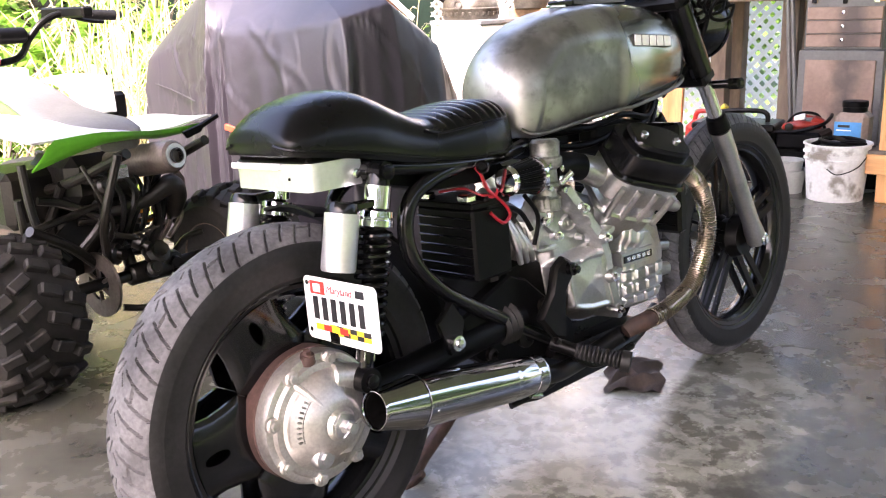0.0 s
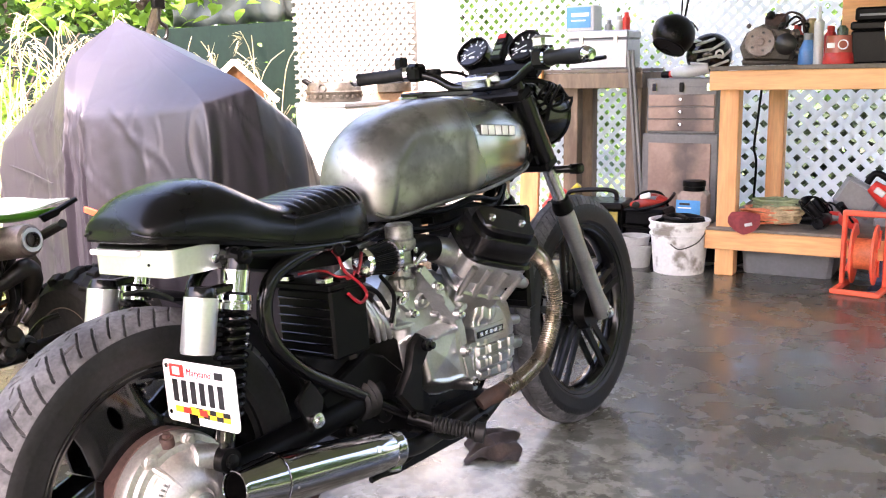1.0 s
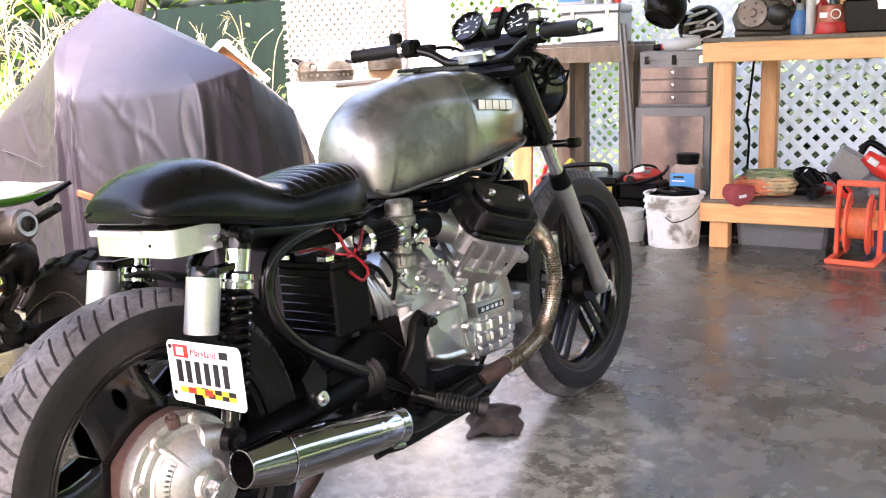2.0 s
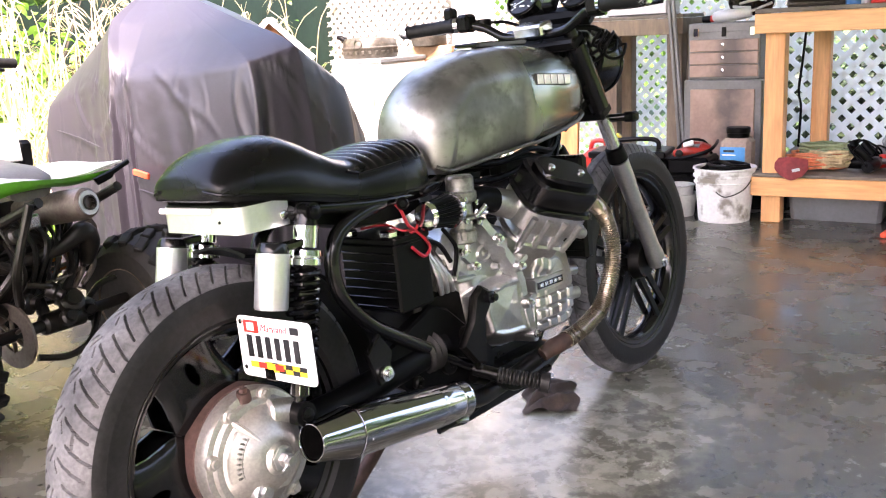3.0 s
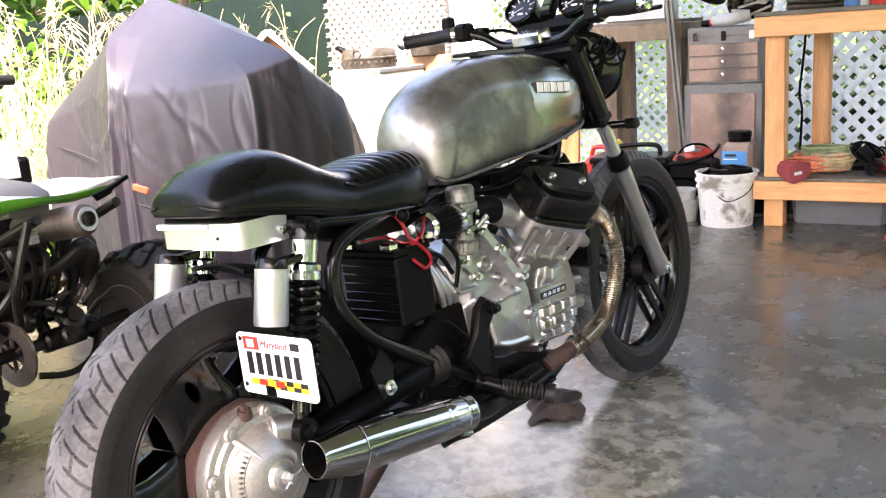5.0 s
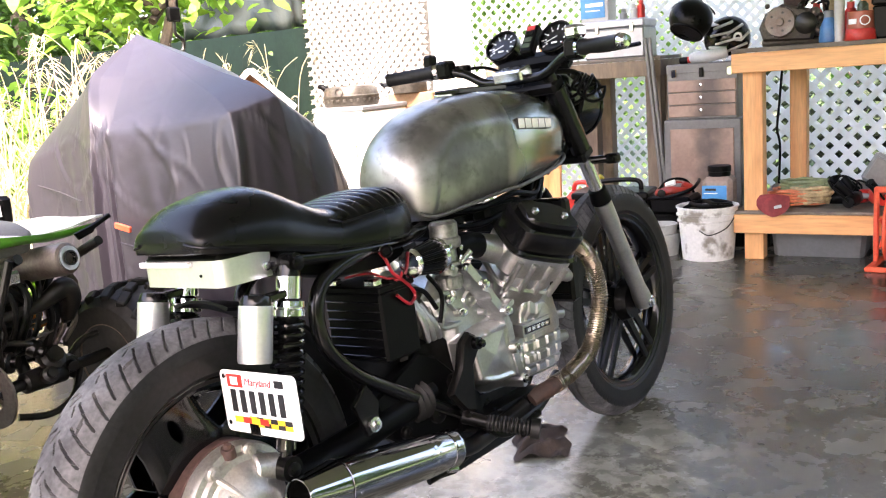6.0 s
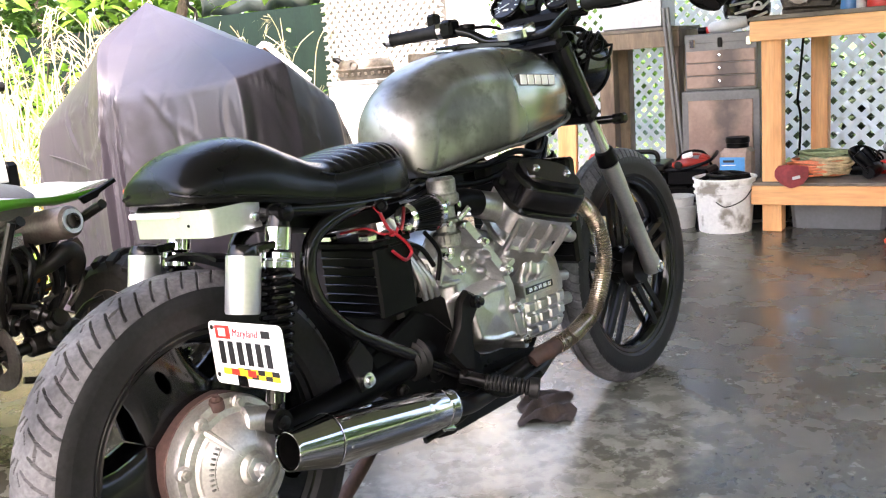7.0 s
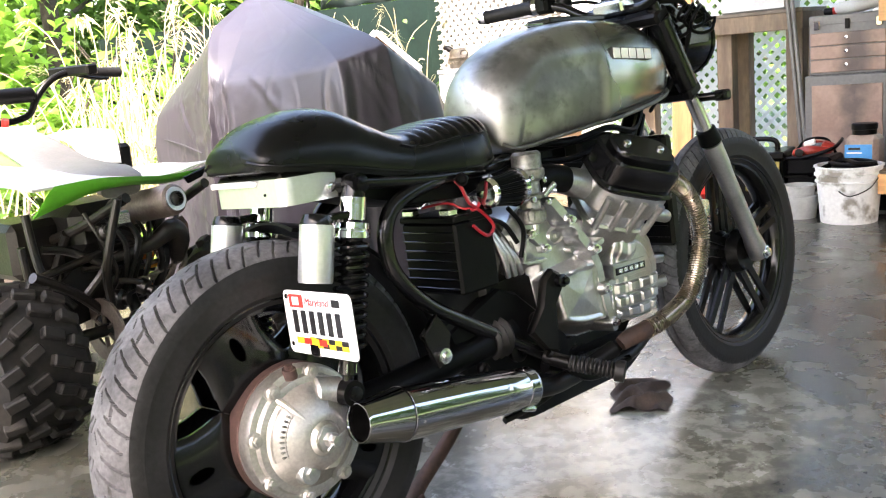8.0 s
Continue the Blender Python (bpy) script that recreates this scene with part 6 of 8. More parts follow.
for pts, r in (([(-0.13, -0.16, 0.60), (-0.15, 0.1, 0.50), (-0.16, 0.35, 0.46), (-0.14, 0.7, 0.50)], 0.014), ([(0.13, -0.16, 0.60), (0.15, 0.1, 0.50), (0.16, 0.35, 0.46), (0.14, 0.7, 0.50)], 0.014),
               ([(-0.16, 0.1, 0.50), (-0.17, 0.3, 0.28), (-0.16, 0.7, 0.22)], 0.014), ([(0.16, 0.1, 0.50), (0.17, 0.3, 0.28), (0.16, 0.7, 0.22)], 0.014),
               ([(-0.36, -0.05, 0.43), (-0.24, -0.02, 0.36), (-0.14, 0.02, 0.28)], 0.014), ([(-0.30, 0.06, 0.40), (-0.05, 0.04, 0.44), (0.15, 0.03, 0.44)], 0.011),
               ([(-0.15, -0.15, 0.60), (-0.18, -0.10, 0.42), (-0.13, -0.02, 0.30)], 0.012),
               ([(-0.34, 0.02, 0.50), (-0.33, 0.02, 0.34)], 0.010), ([(-0.26, 0.12, 0.57), (-0.25, 0.10, 0.40), (-0.20, 0.05, 0.30)], 0.012)):
    part("frame_tube", Shape().tube(pts, r, 10), GRIME_SHADE, quad)
s = Shape()
pts = []
for k in range(100):
    f = k / 99
    a = 2 * math.pi * 8 * f
    pts.append(Vector((-0.03, 0.02, 0.28)).lerp(Vector((-0.02, 0.16, 0.50)), f) + Vector((math.cos(a), math.sin(a) * 0.85, math.sin(a) * -0.4)) * 0.034)
shock_q = part("shock_absorber", Shape().rod((-0.03, 0.02, 0.25), (-0.02, 0.17, 0.55), 0.018), GRIME_SHADE, quad)
part("spring", Shape().tube(pts, 0.006, 7, 1), GRIME_SHADE, shock_q)
qm = part("muffler", Shape().lathe([(0.030, 0.004), (0.034, -0.002), (0.042, 0.004), (0.045, 0.016), (0.045, 0.26), (0.03, 0.30), (0.02, 0.36)], (0.022, -0.160, 0.572), (-0.04, 0.98, -0.16), 36), BROWN_STEEL, quad, "browned steel muffler")
part("end_ring", Shape().lathe([(0.018, -0.006), (0.033, -0.006), (0.033, 0.004), (0.018, 0.004)], (0.022, -0.160, 0.572), (-0.04, 0.98, -0.16), 30, closed=True), CAST, qm)
part("outlet", Shape().lathe([(0.018, -0.012), (0.021, -0.012), (0.021, 0.03), (0.018, 0.03)], (0.022, -0.160, 0.572), (-0.04, 0.98, -0.16), 24, closed=True), GRIME_SHADE, qm)
part("heat_guard", Shape().tube([(-0.110, 0.000, 0.42), (0.000, -0.040, 0.44), (0.070, -0.060, 0.475), (0.100, -0.050, 0.44), (0.105, -0.020, 0.38)], [0.012, 0.02, 0.03, 0.03, 0.02], 12), GRIME_SHADE, quad)
for k, (x, y, z, r, h) in enumerate(((-0.10, 0.02, 0.30, 0.030, 0.05), (0.03, -0.01, 0.27, 0.036, 0.06), (0.09, 0.0, 0.25, 0.026, 0.05), (-0.04, -0.02, 0.335, 0.024, 0.05), (-0.13, -0.03, 0.50, 0.022, 0.06), (0.0, -0.03, 0.235, 0.024, 0.05))):
    part("casting", Shape().lathe([(r * 0.5, 0), (r, h * 0.15), (r, h * 0.6), (r * 0.6, h * 0.7), (r * 0.6, h), (0, h)], (x, y, z), (0.5 * math.cos(k * 2.1), -1, 0.6 * math.sin(k * 1.7)), 12), GRIME_SHADE, quad)
for k in range(7):
    a = k * 0.9
    part("hose", Shape().tube([(-0.16 + 0.05 * k, 0.0, 0.56 - 0.01 * k), (-0.14 + 0.04 * k + 0.03 * math.sin(a), -0.04, 0.47), (-0.12 + 0.035 * k + 0.02 * math.cos(a), -0.02, 0.38), (-0.10 + 0.03 * k, 0.06, 0.30)], 0.006 + 0.002 * (k % 3), 7), GRIME_SHADE, quad)
part("tail_lamp", Shape().box((-0.085, -0.055, 0.535), (0.050, 0.03, 0.040), 0.012), POLISHED, quad, "cracked bright lamp unit")
part("skid_bar", Shape().tube([(-0.10, -0.02, 0.15), (-0.02, -0.05, 0.135), (0.06, -0.05, 0.16), (0.14, 0.0, 0.22)], 0.010, 8), GRIME_SHADE, quad)
guard = part("rear_guard", Shape().prism([(-0.045, 0.425), (0.00, 0.436), (0.055, 0.452), (0.110, 0.478), (0.160, 0.495), (0.176, 0.470), (0.176, 0.430), (0.150, 0.405), (0.08, 0.418), (0.0, 0.412)], 0.000, 0.010, 0.002), BROWN_STEEL, quad)
for k, (x0, z0, x1, z1) in enumerate(((0.150, 0.410, 0.105, 0.305), (0.105, 0.412, 0.070, 0.300), (0.055, 0.412, 0.030, 0.330))):
    part("guard_bar", Shape().tube([(x0, 0.005, z0), ((x0 + x1) / 2 + 0.012, -0.005, (z0 + z1) / 2), (x1, 0.012, z1)], 0.008, 8), BROWN_STEEL, guard)
for z in (0.385, 0.352):
    part("guard_bar", Shape().tube([(-0.02, 0.010, z - 0.012), (0.06, -0.004, z), (0.150, 0.006, z + 0.016)], 0.006, 8), BROWN_STEEL, guard)
# added panels stand in for a distant orange thing showing through the guard
for x, z, w, h in ((0.040, 0.398, 0.044, 0.016), (0.085, 0.398, 0.030, 0.018), (0.048, 0.368, 0.050, 0.018), (0.098, 0.372, 0.026, 0.020), (0.070, 0.330, 0.036, 0.026), (0.108, 0.338, 0.018, 0.030), (0.060, 0.306, 0.040, 0.014)):
    part("orange_gap_panel", Shape().box((x, 0.030, z), (w, 0.005, h), 0.002), ORANGE_GAP, guard, "orange panel standing in for an orange thing behind the guard")


def wing(rows, n=15, thick=0.006):
    """A curved plastic panel through rows of points."""
    grid = []
    dense = []
    for row in rows:
        dense.append([Vector(p) for p in spline_rows(row, n)])
    cols = []
    for j in range(n):
        cols.append([Vector(p) for p in spline_rows([tuple(dense[i][j]) for i in range(len(rows))], n)])
    s = Shape()
    for up in (0, 1):
        for j in range(n):
            for i in range(n):
                s.v.append(tuple(cols[j][i] + Vector((0, 0, thick * up))))
    q = n * n
    for j in range(n - 1):
        for i in range(n - 1):
            a, b, c, d = j * n + i, j * n + i + 1, (j + 1) * n + i + 1, (j + 1) * n + i
            s.f += [(a, b, c, d), (a + q, d + q, c + q, b + q)]
    for k in range(n - 1):
        for a, b in ((k, k + 1), ((n - 1) * n + k, (n - 1) * n + k + 1), (k * n, (k + 1) * n), (k * n + n - 1, (k + 1) * n + n - 1)):
            s.f.append((a, b, b + q, a + q))
    return s


seat_rows = []
for y, w, z in ((-0.085, 0.085, 0.622), (-0.060, 0.12, 0.646), (0.0, 0.135, 0.664), (0.1, 0.135, 0.672), (0.2, 0.130, 0.690), (0.30, 0.125, 0.730), (0.40, 0.12, 0.765), (0.52, 0.12, 0.78), (0.62, 0.10, 0.76)):
    ring = []
    for k in range(18):
        a = 2 * math.pi * k / 18
        c, t = math.cos(a), math.sin(a)
        ring.append((-0.07 + 0.74 * w * abs(c) ** 0.6 * (1 if c >= 0 else -1), y + 0.03, z + 0.008 - 0.018 + 0.02 * abs(t) ** 0.7 * (1 if t >= 0 else -1.0)))
    seat_rows.append(ring)
part("saddle", Shape().loft(seat_rows), SEAT_PALE, quad, "grey saddle")
part("rear_fender", wing([[(0.030, 0.030, 0.612), (0.150, 0.000, 0.620), (0.210, -0.015, 0.632), (0.268, -0.035, 0.644)], [(0.030, 0.130, 0.618), (0.170, 0.120, 0.628), (0.240, 0.100, 0.634), (0.320, 0.080, 0.630)], [(0.030, 0.240, 0.615), (0.190, 0.240, 0.632), (0.290, 0.240, 0.630), (0.370, 0.230, 0.605)], [(0.050, 0.350, 0.60), (0.200, 0.350, 0.61), (0.310, 0.360, 0.59), (0.380, 0.360, 0.56)]]), WHITE_PL, quad, "white rear fender wing")
part("rear_fender", wing([[(0.070, 0.020, 0.618), (-0.070, -0.092, 0.636), (-0.210, -0.112, 0.648), (-0.350, -0.100, 0.648)], [(0.050, 0.100, 0.636), (-0.090, 0.040, 0.652), (-0.270, 0.020, 0.676), (-0.450, 0.020, 0.690)], [(0.000, 0.250, 0.64), (-0.110, 0.220, 0.660), (-0.310, 0.210, 0.705), (-0.510, 0.200, 0.715)], [(-0.030, 0.380, 0.60), (-0.130, 0.380, 0.62), (-0.310, 0.380, 0.64), (-0.490, 0.370, 0.62)]]), WHITE_PL, quad, "white rear fender wing")
part("fender_skirt", wing([[(0.235, -0.020, 0.622), (0.10, -0.035, 0.620), (-0.06, -0.104, 0.640), (-0.18, -0.122, 0.653), (-0.30, -0.118, 0.650)], [(0.235, -0.018, 0.616), (0.10, -0.033, 0.613), (-0.06, -0.104, 0.634), (-0.19, -0.122, 0.642), (-0.32, -0.118, 0.634)], [(0.235, -0.010, 0.610), (0.10, -0.025, 0.606), (-0.06, -0.098, 0.628), (-0.19, -0.116, 0.631), (-0.34, -0.112, 0.608)], [(0.235, 0.005, 0.605), (0.10, -0.010, 0.600), (-0.06, -0.085, 0.622), (-0.19, -0.104, 0.621), (-0.36, -0.100, 0.582)]]), GREEN_PL, quad, "lime green fender edge")
part("side_panel", wing([[(-0.12, 0.15, 0.64), (-0.14, 0.35, 0.62), (-0.15, 0.5, 0.62), (-0.14, 0.62, 0.64)], [(-0.13, 0.15, 0.66), (-0.17, 0.35, 0.67), (-0.20, 0.5, 0.70), (-0.18, 0.62, 0.72)], [(-0.11, 0.15, 0.67), (-0.15, 0.35, 0.71), (-0.17, 0.5, 0.755), (-0.15, 0.62, 0.765)], [(-0.08, 0.15, 0.67), (-0.1, 0.35, 0.72), (-0.1, 0.5, 0.77), (-0.1, 0.62, 0.78)]]), GREEN_PL, quad, "lime green tank side")
part("front_fender", wing([[(0.05, 0.30, 0.655), (0.12, 0.30, 0.655), (0.19, 0.31, 0.652)], [(0.06, 0.36, 0.72), (0.14, 0.36, 0.725), (0.22, 0.36, 0.715)], [(0.06, 0.48, 0.75), (0.18, 0.50, 0.76), (0.30, 0.5, 0.745)], [(0.06, 0.62, 0.73), (0.2, 0.64, 0.74), (0.36, 0.64, 0.70)]]), WHITE_PL, quad, "white front fender")
part("fender_liner", Shape().box((0.225, 0.44, 0.665), (0.05, 0.22, 0.09), 0.02), BLACK_MATT, quad)
qb = part("handlebar", Shape().tube([(-0.138, 0.720, 0.80), (0.000, 0.740, 0.80), (0.129, 0.720, 0.815), (0.168, 0.700, 0.875), (0.215, 0.690, 0.925), (0.275, 0.680, 0.950), (0.344, 0.670, 0.948), (0.460, 0.640, 0.940)], 0.0115, 10), BLACK_SATIN, quad, "black handlebar")
part("bar", Shape().tube([(-0.129, 0.720, 0.815), (-0.168, 0.700, 0.875), (-0.215, 0.690, 0.925), (-0.275, 0.680, 0.950), (-0.460, 0.640, 0.940)], 0.0115, 10), BLACK_SATIN, qb)
part("grip", Shape().rod((0.344, 0.670, 0.947), (0.464, 0.640, 0.940), 0.0175, 0.0175, 14, 0.003), RUBBER, qb)
part("crossbar_pad", Shape().rod((-0.155, 0.705, 0.888), (0.159, 0.705, 0.888), 0.026, 0.026, 18, 0.008), BLACK_MATT, qb)
part("lever", Shape().tube([(0.297, 0.650, 0.94), (0.327, 0.600, 0.925), (0.378, 0.590, 0.92)], 0.006, 8), BLACK_SATIN, qb)
part("perch", Shape().box((0.297, 0.670, 0.955), (0.043, 0.240, 0.035), 0.006), BLACK_SATIN, qb)
part("steering_stem", Shape().rod((0.000, 0.750, 0.80), (0.000, 0.860, 0.45), 0.022), GRIME_SHADE, quad)
part("dash", Shape().box((0.052, 0.760, 0.772), (0.103, 0.290, 0.035), 0.01), WHITE_PL, quad)
part("key_switch", Shape().rod((0.052, 0.720, 0.79), (0.052, 0.710, 0.815), 0.012), RED, quad)
part("tail_bracket", Shape().prism([(0.150, 0.612), (0.215, 0.628), (0.285, 0.650), (0.290, 0.640), (0.225, 0.614), (0.215, 0.604), (0.165, 0.592)], -0.046, -0.034, 0.003), BLACK_MATT, quad)
for fx in (-0.38, 0.38):
    part("front_wheel", Shape().lathe([(0.09, -0.08), (0.12, -0.085), (0.18, -0.088), (0.205, -0.06), (0.21, 0.0), (0.205, 0.06), (0.18, 0.088), (0.12, 0.085), (0.09, 0.08)], (fx, 1.18, 0.21), (1, 0, 0), 44), RUBBER_ATV, quad)
part("front_axle", Shape().rod((-0.36, 1.18, 0.21), (0.36, 1.18, 0.21), 0.02), GRIME_SHADE, quad)

# ---- things round the workbench ----
GALV = mat("scuffed_white_plastic", (0.74, 0.73, 0.70), 0.4, var=0.08, scale=9, fine=60, color2=(0.26, 0.23, 0.19), blot=(0.55, 0.64), bump=0.08)
GREY_PL = mat("grey_plastic", (0.20, 0.21, 0.22), 0.4, var=0.08, scale=6, fine=70, bump=0.06)
CLEAR_PL = mat("milky_plastic", (0.42, 0.42, 0.40), 0.3, var=0.08, scale=6, fine=70, bump=0.04)
BROWN_PAINT = mat("brown_enamel_steel", (0.37, 0.25, 0.195), 0.42, 0.1, var=0.08, scale=5, fine=60, color2=(0.28, 0.18, 0.14), bump=0.05)
CHEST_GREY = mat("grey_enamel_steel", (0.17, 0.165, 0.16), 0.4, 0.2, var=0.1, scale=6, fine=60, bump=0.05)


def soot_streak(m, x, width, dark):
    """Adds a dark soot streak that runs down the surface at x."""
    n, l = m.node_tree.nodes, m.node_tree.links
    p = n["Principled BSDF"]
    old = p.inputs["Base Color"].links[0].from_socket
    co, sep, tex = n.new("ShaderNodeTexCoord"), n.new("ShaderNodeSeparateXYZ"), n.new("ShaderNodeTexNoise")
    tex.inputs["Scale"].default_value, tex.inputs["Detail"].default_value = 9.0, 5
    l.new(co.outputs["Object"], sep.inputs[0]), l.new(co.outputs["Object"], tex.inputs[0])
    chain = sep.outputs[0]
    for op, value in (("SUBTRACT", x), ("ABSOLUTE", 0), ("MULTIPLY", 1 / width)):
        q = n.new("ShaderNodeMath")
        q.operation = op
        q.inputs[1].default_value = value
        l.new(chain, q.inputs[0])
        chain = q.outputs[0]
    q = n.new("ShaderNodeMath")
    q.operation = "MULTIPLY_ADD"
    q.inputs[1].default_value = -2.4
    l.new(tex.outputs[0], q.inputs[0]), l.new(chain, q.inputs[2])
    r = n.new("ShaderNodeMapRange")
    for i, v in enumerate((-1.1, 0.1, 0.8, 0.0)):
        r.inputs[i + 1].default_value = v
    l.new(q.outputs[0], r.inputs[0])
    mix = n.new("ShaderNodeMix")
    mix.data_type = "RGBA"
    mix.inputs[7].default_value = (*dark, 1)
    l.new(r.outputs[0], mix.inputs[0]), l.new(old, mix.inputs[6]), l.new(mix.outputs[2], p.inputs["Base Color"])


soot_streak(BROWN_PAINT, 0.04, 0.085, (0.045, 0.040, 0.040))
BLUE = mat("blue_label", (0.06, 0.30, 0.62), 0.4, var=0.08, bump=0.03)
CORD = mat("orange_cord", (0.70, 0.20, 0.08), 0.5, var=0.15, scale=20, fine=100, bump=0.1)
CORD_G = mat("green_cord", (0.22, 0.27, 0.14), 0.5, var=0.15, scale=20, fine=100, bump=0.1)
TAN = mat("tan_straw", (0.48, 0.36, 0.20), 0.8, var=0.2, scale=20, fine=90, bump=0.3)
ALU = mat("aluminium_sheet", (0.40, 0.40, 0.40), 0.38, 0.8, var=0.08, scale=6, fine=70, bump=0.06)
ENGINE_OLD = mat("greasy_old_alloy", (0.08, 0.066, 0.052), 0.6, 0.4, var=0.3, scale=12, fine=90, color2=(0.06, 0.05, 0.04), bump=0.35)


def at_room(name, u, v, z, label, category, turn=0.0, group=""):
    return thing(name, ROOM @ pose(u, v, z, 0, 0, turn), label, category, group)


b = at_room("bucket", -0.212, 0.015, 0.0, "scuffed white plastic bucket holding black cables", "bucket")
part("body", Shape().lathe([(0.0, 0.004), (0.121, 0.0), (0.123, 0.006), (0.138, 0.185), (0.146, 0.187), (0.146, 0.194), (0.139, 0.197), (0.141, 0.216), (0.149, 0.218), (0.149, 0.226), (0.142, 0.229), (0.144, 0.252), (0.151, 0.256), (0.150, 0.262), (0.139, 0.262), (0.133, 0.19), (0.116, 0.012), (0.0, 0.012)], n=48), GALV, b)
part("wire_handle", Shape().tube([(0.144, -0.03, 0.222), (0.12, -0.12, 0.17), (0.05, -0.165, 0.14), (0.0, -0.155, 0.16)], 0.0028, 8), GRIME_SHADE, b)
part("cable", Shape().tube([(-0.10, -0.05, 0.25), (-0.04, 0.06, 0.272), (0.06, -0.04, 0.268), (0.10, 0.05, 0.262), (0.0, 0.10, 0.268), (-0.09, 0.03, 0.262), (0.03, -0.09, 0.268), (0.12, 0.0, 0.256)], 0.011, 8), BLACK_MATT, b)
part("filling", Shape().lathe([(0.0, 0.236), (0.08, 0.242), (0.136, 0.236), (0.134, 0.225), (0.0, 0.225)], n=24), BLACK_MATT, b)
t = at_room("tub", -0.452, 0.06, 0.0, "two nested milky plastic tubs on the slab", "tub")
part("lower_tub", Shape().lathe([(0.0, 0.0), (0.075, 0.0), (0.088, 0.105), (0.092, 0.107), (0.092, 0.112), (0.083, 0.112), (0.071, 0.008), (0, 0.008)], n=40), CLEAR_PL, t)
part("upper_tub", Shape().lathe([(0.0, 0.085), (0.066, 0.085), (0.074, 0.150), (0.078, 0.152), (0.078, 0.157), (0.070, 0.157), (0.062, 0.09), (0, 0.09)], n=40), CLEAR_PL, t)
c = at_room("crate", -0.28, 0.42, 0.0, "low dark plastic crate behind the bucket", "crate")
part("body", Shape().box((0, 0, 0.085), (0.62, 0.28, 0.17), 0.012), BLACK_MATT, c)
part("lip", Shape().box((0, 0, 0.164), (0.64, 0.30, 0.016), 0.005), BLACK_SATIN, c)
j = at_room("jar", -0.235, 0.36, 0.172, "square clear jar with a blue label and black lid", "jar")
part("body", Shape().box((0, 0, 0.095), (0.155, 0.13, 0.19), 0.022), mat("amber_plastic", (0.36, 0.27, 0.22), 0.25, var=0.1, bump=0.02), j)
part("label", Shape().box((-0.012, -0.0655, 0.098), (0.125, 0.003, 0.095), 0.001), BLUE, j, "blue label")
part("label_bar", Shape().box((-0.03, -0.0675, 0.125), (0.055, 0.002, 0.012), 0.0005), INK, j)
part("label_bar", Shape().box((-0.03, -0.0675, 0.105), (0.07, 0.002, 0.006), 0.0005), WHITE_PLATE, j)
part("lid", Shape().lathe([(0.0, 0.245), (0.055, 0.243), (0.060, 0.238), (0.060, 0.215), (0.056, 0.213), (0.056, 0.19), (0.0, 0.19)], n=36), BLACK_MATT, j, "black screw lid")
TOOL_RED = mat("red_tool_plastic", (0.34, 0.028, 0.018), 0.4, var=0.12, scale=14, fine=90, bump=0.05)
tr = at_room("tool_tray", -0.47, 0.36, 0.172, "black tray heaped with red power tools", "tool tray")
part("tray", Shape().box((0, 0, 0.045), (0.22, 0.22, 0.09), 0.014), BLACK_MATT, tr)
part("basket_rim", Shape().tube([(-0.11, -0.11, 0.085), (0.0, -0.12, 0.095), (0.11, -0.11, 0.130), (0.12, 0.0, 0.150), (0.10, 0.11, 0.155)], 0.009, 8), BLACK_MATT, tr)
part("drill_chuck", Shape().lathe([(0.0, 0), (0.012, 0.002), (0.020, 0.014), (0.020, 0.034), (0.0, 0.036)], (-0.045, -0.10, 0.112), (0.3, -1, 0.1), 16), BLACK_SATIN, tr)
part("charger", Shape().box((0.07, -0.02, 0.135), (0.06, 0.045, 0.04), 0.008, Euler((0.2, 0.4, 0.3)).to_matrix()), TOOL_RED, tr)
part("white_cap", Shape().box((-0.01, -0.05, 0.155), (0.055, 0.04, 0.018), 0.006, Euler((0.3, -0.3, 0.2)).to_matrix()), WHITE_PLATE, tr)
part("drill_body", Shape().tube([(-0.08, -0.06, 0.105), (0.0, -0.08, 0.12), (0.09, -0.04, 0.115)], [0.018, 0.026, 0.014], 14), TOOL_RED, tr)
part("drill_grip", Shape().tube([(-0.02, -0.06, 0.12), (-0.05, 0.02, 0.15), (0.02, 0.06, 0.14)], 0.012, 12), TOOL_RED, tr)
part("cable", Shape().tube([(-0.1, 0.0, 0.10), (-0.04, 0.0, 0.165), (0.05, 0.02, 0.165), (0.1, 0.0, 0.10)], 0.007, 8), BLACK_MATT, tr)
part("grey_case", Shape().box((0.0, 0.05, 0.12), (0.07, 0.05, 0.05), 0.01), GREY_PL, tr)
yb = at_room("tool_box", -0.80, 0.33, 0.0, "yellow and black tool box with a black tray on top", "tool box", 6)
part("body", Shape().box((0, 0, 0.13), (0.40, 0.24, 0.26), 0.015), BLACK_MATT, yb)
part("panel", Shape().box((0.10, -0.118, 0.17), (0.17, 0.010, 0.15), 0.004), mat("worn_yellow_plastic", (0.34, 0.26, 0.05), 0.5, var=0.2, scale=9, fine=80, bump=0.1), yb, "worn yellow panel")
part("lid", Shape().box((0, 0, 0.275), (0.42, 0.26, 0.035), 0.012), BLACK_SATIN, yb)
part("handle", Shape().tube([(-0.12, 0, 0.29), (-0.10, 0, 0.335), (0.12, 0, 0.345), (0.15, 0, 0.29)], 0.013, 10), BLACK_SATIN, yb)
fc = at_room("fuel_can", -1.06, 0.55, 0.0, "red plastic fuel can on the slab", "fuel can")
part("body", Shape().box((0, 0, 0.13), (0.18, 0.22, 0.26), 0.035), RED, fc)
part("spout", Shape().tube([(0.05, 0, 0.25), (0.07, 0, 0.30), (0.11, 0, 0.34)], 0.018, 12), mat("yellow_spout", (0.75, 0.6, 0.05), 0.4, bump=0.02), fc)
